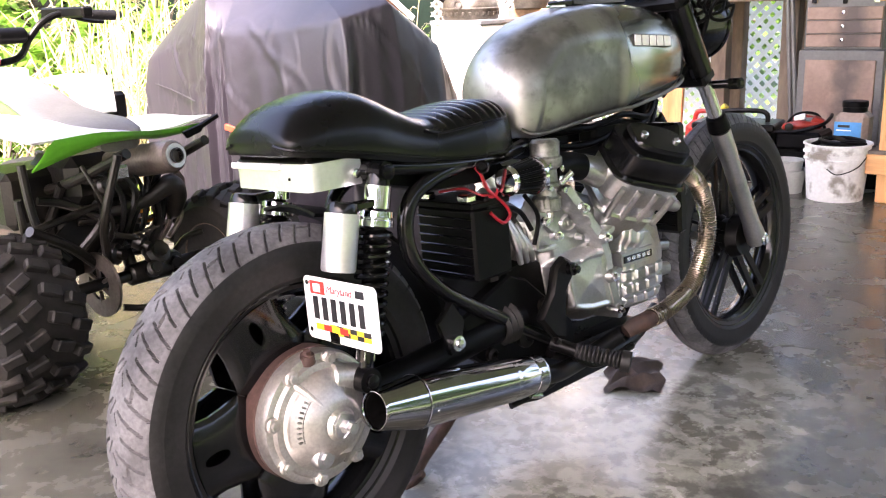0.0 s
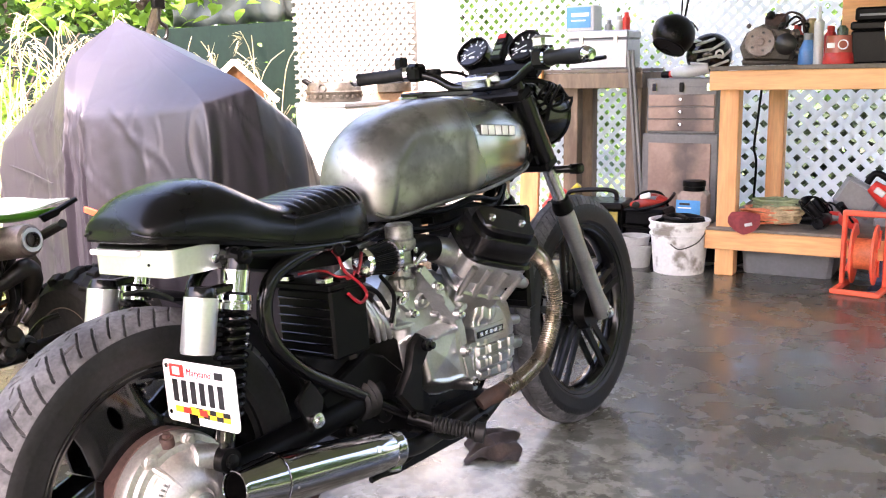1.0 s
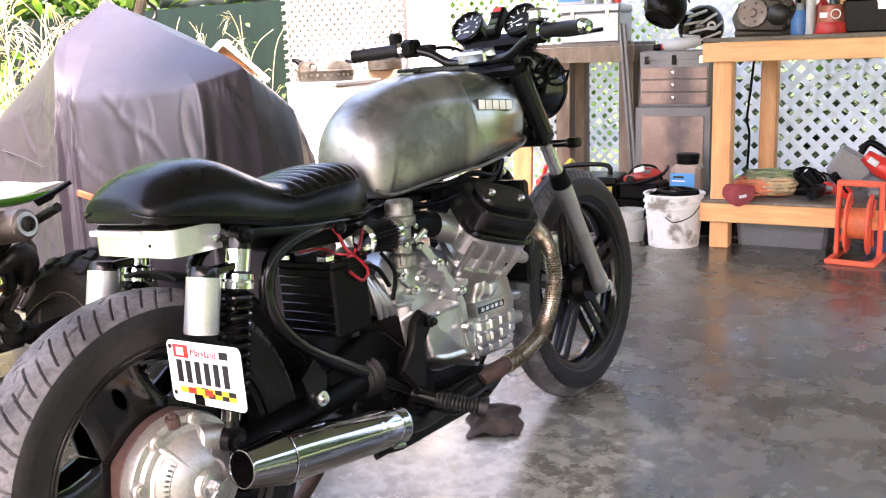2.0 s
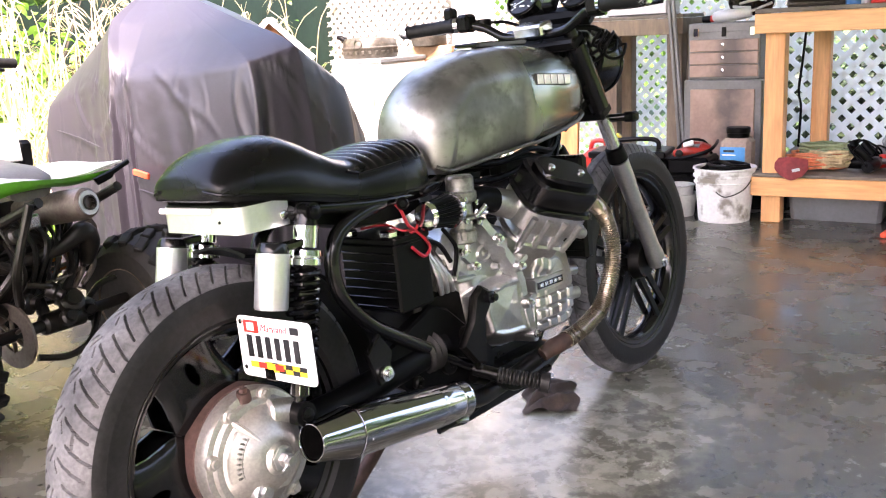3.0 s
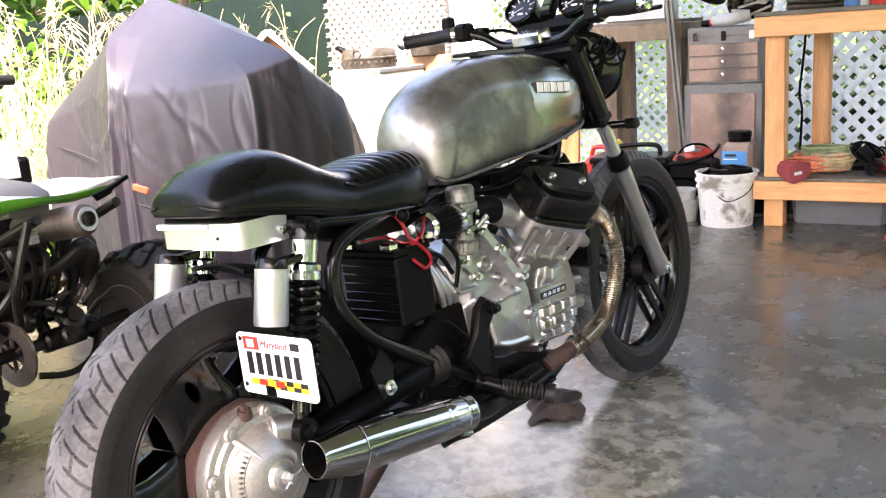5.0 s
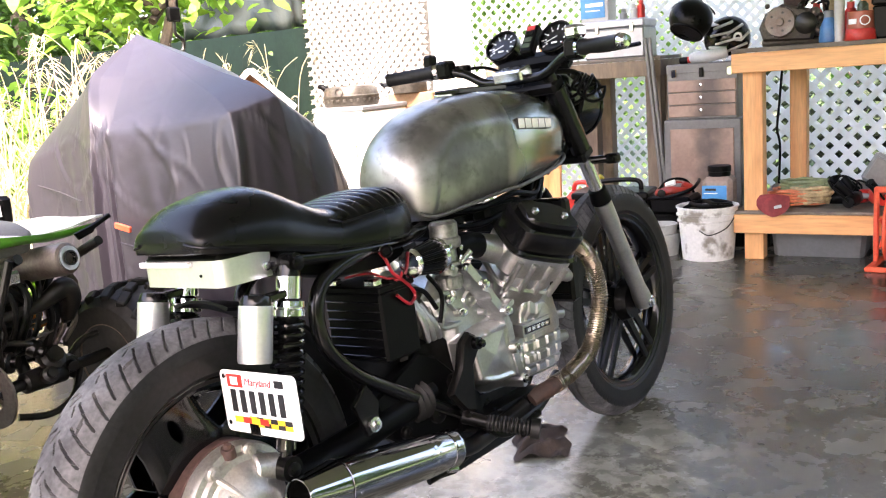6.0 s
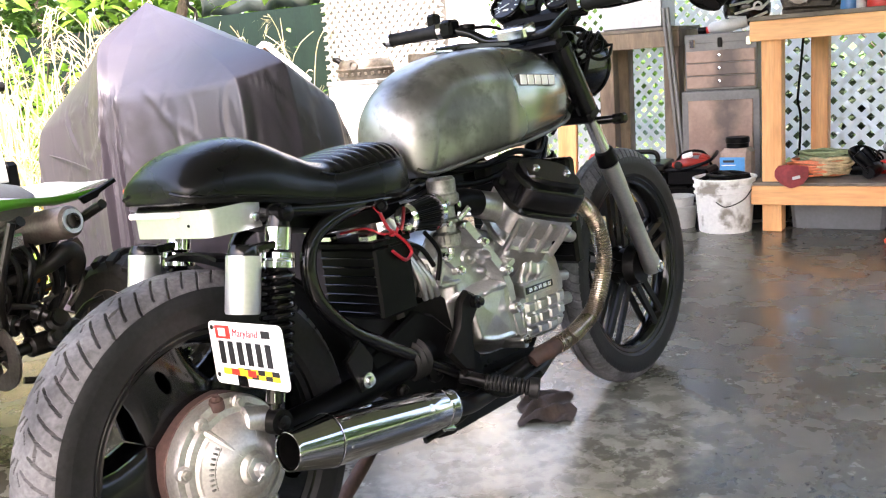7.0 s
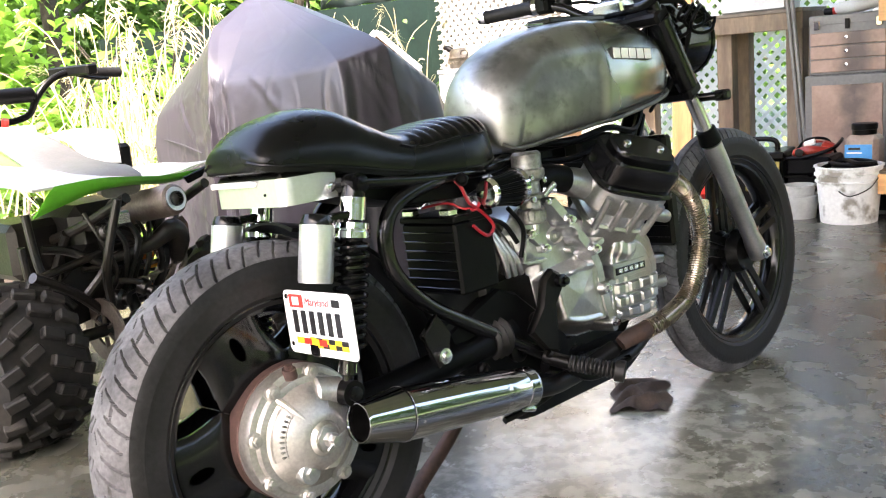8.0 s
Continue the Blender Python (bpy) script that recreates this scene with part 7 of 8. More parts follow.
part("handle", Shape().tube([(-0.07, 0, 0.25), (-0.05, 0, 0.30), (0.02, 0, 0.30), (0.03, 0, 0.25)], 0.013, 10), RED, fc)

# tool chest
ch = at_room("tool_chest", -0.385, 0.80, 0.0, "brown and grey steel tool chest with drawers, on a cabinet", "tool chest")
part("cabinet", Shape().box((0, 0, 0.32), (0.42, 0.40, 0.64), 0.006), CHEST_GREY, ch)
part("cabinet_door", Shape().box((0.0, -0.202, 0.31), (0.345, 0.012, 0.56), 0.004), BROWN_PAINT, ch, "plain brown door")
part("chest_body", Shape().box((0, 0, 0.79), (0.385, 0.36, 0.30), 0.006), CHEST_GREY, ch)
for k in range(3):
    d = part("drawer", Shape().box((0, -0.184, 0.686 + k * 0.068), (0.365, 0.014, 0.063), 0.004), BROWN_PAINT, ch)
    part("pull", Shape().lathe([(0.004, 0), (0.004, 0.012), (0.009, 0.014), (0.008, 0.022), (0, 0.023)], (0.0, -0.19, 0.690 + k * 0.068), (0, -1, 0), 16), CHROME, d, "round chrome knob")
lid = part("lid", Shape().box((0, 0, 0.915), (0.39, 0.365, 0.055), 0.008), CHEST_GREY, ch)
part("latch", Shape().box((0.0, -0.19, 0.893), (0.022, 0.012, 0.05), 0.003), BLACK_SATIN, ch)
part("clasp", Shape().box((-0.15, -0.188, 0.893), (0.028, 0.010, 0.045), 0.003), CHROME, ch)
part("clasp", Shape().box((0.15, -0.188, 0.893), (0.028, 0.010, 0.045), 0.003), CHROME, ch)


def helmet(name, m, r, shell, label, extras):
    root = thing(name, m, label, "helmet")
    rings = []
    for k in range(15):
        f = k / 14
        ph = math.pi * (0.02 + 0.72 * f)
        ring = []
        for i in range(32):
            a = 2 * math.pi * i / 32
            rr = r * math.sin(ph) * (1.0 + 0.14 * math.cos(a))
            ring.append((rr * math.cos(a) * 1.08, rr * math.sin(a) * 0.92, r * math.cos(ph) * 1.05))
        rings.append(ring)
    part("shell", Shape().loft(rings), shell, root)
    rim = [tuple(Vector(p) + Vector((0, 0, -0.003))) for p in rings[-1]]
    part("rim", Shape().tube(rim + [rim[0]], 0.007, 8, 1), BLACK_MATT, root)
    if extras == "moto":
        part("peak", wing([[(0.06, -0.08, 0.07), (0.07, 0, 0.09), (0.06, 0.08, 0.07)], [(0.13, -0.08, 0.065), (0.14, 0, 0.085), (0.13, 0.08, 0.065)], [(0.22, -0.07, 0.04), (0.235, 0, 0.06), (0.22, 0.07, 0.04)]], 8), WHITE_PL, root)
        part("chin_bar", Shape().tube([(0.02, -0.105, -0.07), (0.12, -0.09, -0.085), (0.185, -0.03, -0.09), (0.185, 0.03, -0.09), (0.12, 0.09, -0.085), (0.02, 0.105, -0.07)], [0.03, 0.034, 0.032, 0.032, 0.034, 0.03], 14), WHITE_PL, root)
        for k, (x, z, ang, w) in enumerate(((0.04, 0.070, 18, 0.11), (-0.02, 0.045, 30, 0.10), (0.05, 0.025, 8, 0.12), (-0.07, 0.005, 40, 0.07), (0.02, -0.015, 12, 0.13), (-0.03, -0.050, 20, 0.12), (0.075, -0.045, -5, 0.09))):
            yy = 0.092 * (1 - (z / 0.13) ** 2) ** 0.5 * (1 - (x / 0.16) ** 2) ** 0.5 + 0.012
            part("stripe", Shape().box((x, yy, z), (w, 0.014, 0.013), 0.004, Euler((radians(-z * 350), radians(ang), radians(-x * 330))).to_matrix()), WHITE_PL, root)
        part("emblem", Shape().lathe([(0.012, 0), (0.024, 0.0), (0.024, 0.008), (0.012, 0.008)], (-0.035, 0.098, 0.005), (0.1, 1, 0.05), 24, closed=True), WHITE_PL, root)
    else:
        for k in range(4):
            a = radians(-70 + 22 * k)
            part("vent", Shape().box((0.085 * math.cos(a), 0.088 * math.sin(a), 0.052 - 0.006 * (k % 2)), (0.012, 0.030, 0.010), 0.003, Euler((0, radians(-28), a)).to_matrix()), BLACK_MATT, root)
        part("ridge", Shape().tube([(r * 1.20 * math.cos(t) * 1.02, 0.0, r * 1.08 * math.sin(t)) for t in [radians(10 + 16 * q) for q in range(9)]], 0.005, 8), BLACK_SATIN, root)
    return root


h1 = helmet("helmet", ROOM @ pose(-0.39, 0.50, 1.165, 25, -25, 200), 0.105, BLACK_SATIN, "matt black open helmet hanging from a cord", "plain")
part("strap", Shape().tube([(0.0, 0.02, 0.10), (0.02, 0.02, 0.2), (0.04, 0.0, 0.3)], 0.006, 8), BLACK_MATT, h1)
cordt = tagged(part("cord", Shape().tube([(-0.37, 0.52, 1.25), (-0.365, 0.53, 1.6), (-0.36, 0.54, 2.495)], 0.005, 8), BLACK_MATT, m=ROOM), "black cord hung from the ceiling", "cord")
helmet("helmet", ROOM @ pose(-0.27, 0.80, 1.062, 0, 0, 195), 0.115, BLACK, "black and white motocross helmet on the tool chest", "moto")
gl = at_room("glove", -0.46, 0.74, 0.943, "red and black work glove on the tool chest", "glove")
part("palm", Shape().tube([(-0.04, 0, 0.018), (0.02, 0.01, 0.022), (0.08, 0.0, 0.015)], [0.018, 0.022, 0.015], 12), RED, gl)
part("cuff", Shape().rod((-0.075, 0, 0.018), (-0.03, 0, 0.018), 0.018, 0.02, 14, 0.003), BLACK_MATT, gl)

TOPZ = 1.0
e = at_room("engine", 0.10, 0.42, TOPZ, "greasy stripped small engine on the bench top", "engine")
part("crankcase", Shape().prism([(-0.11, 0.03), (0.12, 0.02), (0.15, 0.09), (0.10, 0.17), (-0.02, 0.20), (-0.10, 0.16), (-0.13, 0.09)], -0.07, 0.09, 0.015), ENGINE_OLD, e)
part("flywheel", Shape().lathe([(0.0, 0.03), (0.018, 0.032), (0.02, 0.022), (0.045, 0.02), (0.068, 0.024), (0.074, 0.016), (0.074, 0.0), (0.0, 0.0)], (-0.025, -0.07, 0.115), (0, -1, 0), 36), BROWN_STEEL, e)
for k in range(5):
    a = 2 * math.pi * k / 5
    part("bolt", Shape().rod((-0.025 + 0.045 * math.cos(a), -0.088, 0.115 + 0.045 * math.sin(a)), (-0.025 + 0.045 * math.cos(a), -0.098, 0.115 + 0.045 * math.sin(a)), 0.006, 0.006, 8), GRIME_SHADE, e)
part("cylinder", Shape().box((0.03, 0.02, 0.215), (0.10, 0.10, 0.07), 0.012), RUST, e)
part("sump_bar", Shape().rod((-0.12, -0.02, 0.018), (0.15, -0.02, 0.018), 0.018, 0.018, 12, 0.004), ENGINE_OLD, e)
part("side_case", Shape().lathe([(0.05, 0), (0.052, 0.02), (0.03, 0.035), (0, 0.036)], (0.095, -0.07, 0.10), (0, -1, 0), 26), GRIME_SHADE, e)
for k in range(4):
    part("hose", Shape().tube([(0.05 + 0.03 * k, -0.03, 0.19), (0.10 + 0.03 * k, -0.05, 0.25 - 0.02 * k), (0.17, -0.03, 0.21 - 0.03 * k), (0.19, 0, 0.05)], 0.006, 8), BLACK_MATT if k % 2 else RUST, e)
for k in range(16):
    a = 2 * math.pi * k / 16
    part("fin", Shape().box((-0.025 + 0.068 * math.cos(a), -0.082, 0.115 + 0.068 * math.sin(a)), (0.016, 0.022, 0.006), 0.001, Euler((0, -a, 0)).to_matrix()), BROWN_STEEL, e)
for k, (x, y, z, r, h) in enumerate(((0.12, -0.05, 0.15, 0.022, 0.05), (0.16, -0.02, 0.11, 0.018, 0.06), (0.08, -0.06, 0.20, 0.014, 0.05), (0.14, -0.04, 0.06, 0.020, 0.04), (-0.09, -0.05, 0.19, 0.012, 0.04), (0.02, -0.03, 0.25, 0.020, 0.04), (0.17, 0.0, 0.17, 0.012, 0.07))):
    part("fitting", Shape().lathe([(r * 0.7, 0), (r, h * 0.2), (r, h * 0.6), (r * 0.5, h * 0.7), (r * 0.5, h), (0, h)], (x, y, z), (0.6 * math.cos(k * 1.9), -0.8, 0.7 * math.sin(k * 2.3)), 12), (BROWN_STEEL, ENGINE_OLD, GRIME_SHADE)[k % 3], e)
bt = at_room("spray_bottle", 0.295, 0.35, TOPZ, "clear blue spray bottle with grey cap", "bottle")
part("body", Shape().lathe([(0.0, 0), (0.042, 0.0), (0.044, 0.01), (0.040, 0.07), (0.024, 0.11), (0.020, 0.118), (0, 0.12)], n=28), mat("blue_plastic", (0.06, 0.19, 0.42), 0.3, var=0.1, bump=0.03), bt)
part("cap", Shape().lathe([(0.0, 0.116), (0.022, 0.116), (0.022, 0.145), (0.016, 0.15), (0, 0.15)], n=20), GREY_PL, bt)
cg = at_room("sealant_tube", 0.345, 0.33, TOPZ, "white sealant cartridge standing on the bench", "cartridge")
part("tube", Shape().lathe([(0, 0), (0.023, 0), (0.023, 0.20), (0.010, 0.212), (0.006, 0.27), (0, 0.271)], n=24), WHITE_PL, cg)
cn = at_room("coffee_can", 0.44, 0.30, TOPZ, "tapered red and brown coffee tin", "tin")
part("can", Shape().lathe([(0, 0), (0.068, 0), (0.070, 0.004), (0.064, 0.045), (0.060, 0.052), (0.0, 0.052)], n=36), RED, cn)
part("upper_band", Shape().lathe([(0.0, 0.052), (0.0602, 0.052), (0.056, 0.128), (0.058, 0.131), (0.050, 0.131), (0.048, 0.1), (0, 0.1)], n=36), mat("red_brown_enamel", (0.38, 0.09, 0.05), 0.35, var=0.12, bump=0.03), cn)
part("label_bar", Shape().box((-0.028, -0.055, 0.085), (0.035, 0.006, 0.024), 0.002), WHITE_PLATE, cn)
part("label_ring", Shape().lathe([(0.018, 0), (0.023, 0), (0.023, 0.006), (0.018, 0.006)], (0.024, -0.054, 0.088), (0.2, -1, 0.1), 24, closed=True), WHITE_PLATE, cn)
bx = at_room("tool_box", 0.66, 0.40, TOPZ, "black steel tool box with a bright latch", "tool box")
part("body", Shape().box((0, 0, 0.075), (0.34, 0.20, 0.15), 0.008), BLACK_SATIN, bx)
part("lid", Shape().box((0, 0, 0.172), (0.35, 0.21, 0.04), 0.010), BLACK_SATIN, bx)
part("latch", Shape().prism([(-0.02, 0.10), (0.02, 0.10), (0.03, 0.16), (0.03, 0.185), (-0.03, 0.185), (-0.03, 0.16)], -0.103, -0.115, 0.003), CHROME, bx, "bright latch")
part("case", Shape().box((-0.05, 0.0, 0.225), (0.22, 0.15, 0.065), 0.010), BLACK_MATT, bx)
part("stripe", Shape().box((-0.05, -0.076, 0.222), (0.18, 0.004, 0.010), 0.001), GREY_PL, bx)
pb = at_room("wood_block", 0.58, 0.62, TOPZ, "rough pine offcut standing on the bench", "wood")
part("board", Shape().box((0.0, 0.0, 0.20), (0.34, 0.04, 0.40), 0.004), LUMBER, pb)
lb = at_room("blue_case", 0.86, 0.28, TOPZ, "pale blue plastic case standing on the bench", "case")
part("shell", Shape().box((0, 0, 0.17), (0.16, 0.12, 0.34), 0.02), mat("pale_blue_plastic", (0.24, 0.46, 0.52), 0.4, var=0.08, bump=0.04), lb)
part("rib", Shape().box((-0.055, -0.062, 0.17), (0.02, 0.01, 0.30), 0.004), mat("pale_blue_rib", (0.30, 0.52, 0.57), 0.4, var=0.05, bump=0.03), lb)
for k, (u, col, hgt) in enumerate(((0.20, RED, 0.10), (0.27, TAN, 0.13), (0.36, RED, 0.09), (0.42, DARK_GREEN, 0.12))):
    q = at_room("spray_can", u, 0.62, TOPZ, ("red", "tan", "red", "green")[k] + " aerosol can at the back of the bench", "can")
    part("can", Shape().lathe([(0, 0), (0.03, 0), (0.031, hgt + 0.05), (0.022, hgt + 0.068), (0.018, hgt + 0.07), (0.018, hgt + 0.10), (0, hgt + 0.10)], n=22), col, q)

# under the bench
gb = at_room("storage_bin", 0.285, 0.28, 0.0, "grey plastic storage bin under the bench shelf", "bin")
rings = []
for z, k in ((0.0, 0.92), (0.005, 0.94), (0.150, 1.0), (0.152, 1.035), (0.172, 1.035), (0.174, 1.0)):
    rings.append([(sx * 0.215 * k + 0.02 * cx, sy * 0.19 * k + 0.02 * cy, z) for sx, sy, cx, cy in ((1, 1, 0, -1), (1, 1, -1, 0), (-1, 1, 1, 0), (-1, 1, 0, -1), (-1, -1, 0, 1), (-1, -1, 1, 0), (1, -1, -1, 0), (1, -1, 0, 1))])
part("body", Shape().loft(rings), GREY_PL, gb)
rl = at_room("cord_reel", 0.64, -0.06, 0.0, "orange-red plastic cord reel on a stand", "cord reel", -8)
for x in (-0.045, 0.045):
    part("disc", Shape().lathe([(0.02, -0.006), (0.12, -0.008), (0.135, -0.004), (0.135, 0.004), (0.12, 0.006), (0.02, 0.006)], (x, 0, 0.165), (1, 0.1, 0), 44), RED_ORANGE, rl)
    for a in range(0, 360, 72):
        part("rib", Shape().rod((x * 1.2, 0.03 * math.cos(radians(a)), 0.165 + 0.03 * math.sin(radians(a))), (x * 1.2, 0.11 * math.cos(radians(a)), 0.165 + 0.11 * math.sin(radians(a))), 0.006, 0.006, 8), RED_ORANGE, rl)
part("drum", Shape().rod((-0.045, 0, 0.165), (0.045, 0, 0.165), 0.07, 0.07, 28), CORD, rl)
for x in (-0.09, 0.09):
    part("upright", Shape().box((x, 0, 0.18), (0.02, 0.03, 0.34), 0.005), RED_ORANGE, rl)
    part("foot", Shape().box((x, -0.02, 0.012), (0.028, 0.24, 0.024), 0.006), RED_ORANGE, rl)
part("handle", Shape().box((0, 0, 0.345), (0.20, 0.03, 0.026), 0.008), RED_ORANGE, rl)
part("front_bar", Shape().box((0, -0.135, 0.012), (0.21, 0.026, 0.022), 0.006), RED_ORANGE, rl)
SHELF = 0.24


def coil(name, u, v, z, r, turns, tube, material, label, seed):
    rng = random.Random(seed)
    pts = []
    for k in range(turns * 14):
        a = 2 * math.pi * k / 14
        rr = r * (0.75 + 0.3 * rng.random())
        pts.append((rr * math.cos(a) * 1.3, rr * math.sin(a) * 0.8, tube + 0.075 * (k / (turns * 14)) + 0.012 * rng.random()))
    root = at_room(name, u, v, z, label, "extension cord")
    part("coil", Shape().tube(pts, tube, 7, 2), material, root)
    return root


coil("extension_cord", 0.19, 0.16, SHELF, 0.105, 9, 0.006, CORD, "tangled orange extension cord on the shelf", 3)
coil("extension_cord", 0.22, 0.20, SHELF + 0.03, 0.09, 7, 0.007, CORD_G, "dull green garden cord on the shelf", 5)
coil("extension_cord", 0.25, 0.13, SHELF, 0.07, 6, 0.009, TAN, "straw-coloured rope coil on the shelf", 8)
rb = at_room("red_bag", 0.105, 0.02, SHELF, "dark red cloth bag hanging over the shelf edge", "bag")
part("cloth", wing([[(-0.06, -0.03, 0.055), (0.0, -0.04, 0.06), (0.07, -0.03, 0.05)], [(-0.07, -0.07, 0.03), (0.0, -0.08, 0.03), (0.08, -0.075, 0.03)], [(-0.04, -0.085, 0.0), (0.01, -0.10, -0.02), (0.06, -0.085, 0.0)]], 9, 0.02), mat("dark_red_cloth", (0.26, 0.035, 0.035), 0.8, var=0.2, bump=0.3), rb)
part("tag", Shape().box((0.03, -0.093, 0.028), (0.035, 0.006, 0.014), 0.002, Euler((0, radians(-15), 0)).to_matrix()), WHITE_PL, rb)
for k, (u, v, z, col, lab) in enumerate(((0.40, 0.16, 0, BLACK_MATT, "black cordless drill lying on the shelf"), (0.47, 0.20, 0, RED, "red cordless driver lying on the shelf"), (0.44, 0.10, 0, BLACK_SATIN, "black angle grinder lying on the shelf"), (0.53, 0.16, 0.0, RED, "red power tool lying on the shelf"))):
    q = at_room("power_tool", u, v, SHELF, lab, "power tool", 40 * k)
    part("body", Shape().tube([(-0.08, 0, 0.035), (0.0, 0, 0.04), (0.07, 0, 0.045)], [0.026, 0.034, 0.022], 14), col, q)
    part("grip", Shape().tube([(-0.03, 0, 0.05), (-0.05, 0.03, 0.09), (-0.06, 0.06, 0.12)], [0.02, 0.018, 0.022], 12), BLACK_MATT, q)
    part("chuck", Shape().rod((0.07, 0, 0.045), (0.11, 0, 0.046), 0.016, 0.01, 14), GREY_PL, q)
    part("flex", Shape().tube([(-0.08, 0, 0.04), (-0.10, 0.06, 0.10), (-0.04, 0.10, 0.13), (0.04, 0.08, 0.08), (0.06, 0.12, 0.02)], 0.005, 8), BLACK_MATT, q)
gc = at_room("grey_case", 0.56, 0.34, SHELF, "grey plastic case propped on its corner", "case")
part("shell", Shape().box((0, 0, 0.125), (0.19, 0.06, 0.15), 0.014, Euler((0, radians(30), 0)).to_matrix()), GREY_PL, gc)
part("rim", Shape().box((0, -0.032, 0.125), (0.15, 0.006, 0.11), 0.003, Euler((0, radians(30), 0)).to_matrix()), CHEST_GREY, gc)
rs = at_room("power_saw", 0.70, 0.30, SHELF, "red and grey power saw on the shelf", "saw")
part("body", Shape().tube([(-0.08, 0, 0.19), (0.0, 0, 0.13), (0.10, 0, 0.09)], [0.03, 0.05, 0.045], 16), RED, rs)
part("panel", Shape().box((-0.04, -0.045, 0.165), (0.05, 0.02, 0.03), 0.006, Euler((0, radians(35), 0)).to_matrix()), WHITE_PL, rs)
part("handle", Shape().tube([(-0.10, 0, 0.20), (-0.06, 0, 0.25), (0.02, 0, 0.20)], 0.016, 12), BLACK_MATT, rs)
part("base", Shape().box((0.05, 0, 0.02), (0.22, 0.12, 0.04), 0.01), GREY_PL, rs)
bb = at_room("blue_box", 0.86, 0.25, SHELF, "blue plastic box with a white label", "box")
part("shell", Shape().box((0, 0, 0.07), (0.20, 0.18, 0.14), 0.012), mat("bright_blue_plastic", (0.05, 0.33, 0.55), 0.4, var=0.08, bump=0.03), bb)
part("label", Shape().box((0, -0.092, 0.08), (0.12, 0.003, 0.06), 0.001), WHITE_PL, bb)
tb = at_room("blue_tub", 0.80, 0.20, 0.0, "dark blue plastic tub under the shelf", "tub")
part("shell", Shape().box((0, 0, 0.08), (0.30, 0.30, 0.16), 0.02), mat("dark_blue_plastic", (0.03, 0.06, 0.16), 0.4, var=0.08, bump=0.03), tb)
hs = at_room("cable_drop", -0.02, 1.00, 0.0, "black cable hanging beside the bench post", "cable")
part("cable", Shape().tube([(0.0, -0.05, 0.96), (-0.02, -0.06, 0.7), (-0.035, -0.05, 0.55), (-0.02, -0.05, 0.45), (-0.03, -0.04, 0.2), (-0.03, -0.03, 0.006)], 0.007, 8), BLACK_MATT, hs)

# older bench
sb = at_room("tool_box", -0.93, 0.90, TOPZ, "dented aluminium tool box on the older bench", "tool box")
part("body", Shape().box((0, 0, 0.085), (0.36, 0.24, 0.17), 0.008), ALU, sb)
part("lid", Shape().box((0, 0, 0.195), (0.37, 0.25, 0.05), 0.010), ALU, sb)
part("band", Shape().box((0, -0.122, 0.166), (0.36, 0.006, 0.008), 0.001), GREY_PL, sb)
for x in (-0.10, 0.11):
    part("latch", Shape().box((x, -0.126, 0.17), (0.022, 0.010, 0.05), 0.003), CHROME, sb)
xb = at_room("battery_box", -1.06, 0.90, TOPZ + 0.222, "white and blue battery carton on the tool box", "carton")
part("carton", Shape().box((0, 0, 0.075), (0.17, 0.14, 0.15), 0.004), WHITE_PL, xb)
part("panel", Shape().box((-0.01, -0.072, 0.08), (0.15, 0.004, 0.12), 0.001), BLUE, xb, "blue panel with pale bars")
part("label_bar", Shape().box((0.0, -0.075, 0.095), (0.11, 0.003, 0.022), 0.001), WHITE_PLATE, xb)
part("label_bar", Shape().box((-0.01, -0.075, 0.062), (0.09, 0.003, 0.008), 0.001), WHITE_PLATE, xb)
for k, (x, col) in enumerate(((-0.90, GREY_PL), (-0.84, WHITE_PL), (-0.80, RED))):
    q = at_room("small_part", x, 0.88 + 0.01 * k, TOPZ + 0.222, ("grey metal", "white plastic", "red plastic")[k] + " oddment on the tool box", "oddment")
    part("piece", Shape().lathe([(0, 0), (0.022, 0), (0.022, 0.03 + 0.02 * k), (0.014, 0.04 + 0.02 * k), (0.014, 0.06 + 0.02 * k), (0, 0.06 + 0.02 * k)], n=18), col, q)
for k, (u0, u1) in enumerate(((-0.715, -0.600), (-0.690, -0.575))):
    pp = tagged(part("metal_tube", Shape().rod((u0, 0.69, 1.10), (u1, 0.62, 0.012), 0.011, 0.011, 14, 0.001), CHEST_GREY, m=ROOM), "thin grey metal tube leaning on the older bench", "tube", "leaning tubes")
bd = tagged(part("pine_board", Shape().box((-1.30, 0.66, 0.60), (0.12, 0.03, 1.19), 0.004, Euler((radians(-5), 0, 0)).to_matrix()), LUMBER_V, m=ROOM), "new pine board leaning on the older bench", "board")

# cabinet and tins
CAB = at_room("cabinet", -2.455, 0.35, 0.0, "white steel cabinet with a dark top edge", "cabinet")
part("body", Shape().box((0, 0, 0.40), (0.37, 0.50, 0.80), 0.008), WHITE_PAINT, CAB)
part("top", Shape().box((0, 0, 0.815), (0.38, 0.51, 0.028), 0.005), GREY_PL, CAB, "dark grey top")
part("door_line", Shape().box((0, -0.252, 0.40), (0.33, 0.006, 0.74), 0.002), WHITE_PAINT, CAB)
part("handle", Shape().box((0.13, -0.262, 0.55), (0.012, 0.014, 0.10), 0.003), CHROME, CAB)
dr = at_room("embossed_tin", -2.47, 0.28, 0.83, "round embossed grey-brown tin on the cabinet", "tin")
TIN = mat("tarnished_tin", (0.11, 0.098, 0.080), 0.45, 0.6, var=0.18, scale=14, fine=90, color2=(0.06, 0.052, 0.043), bump=0.2)
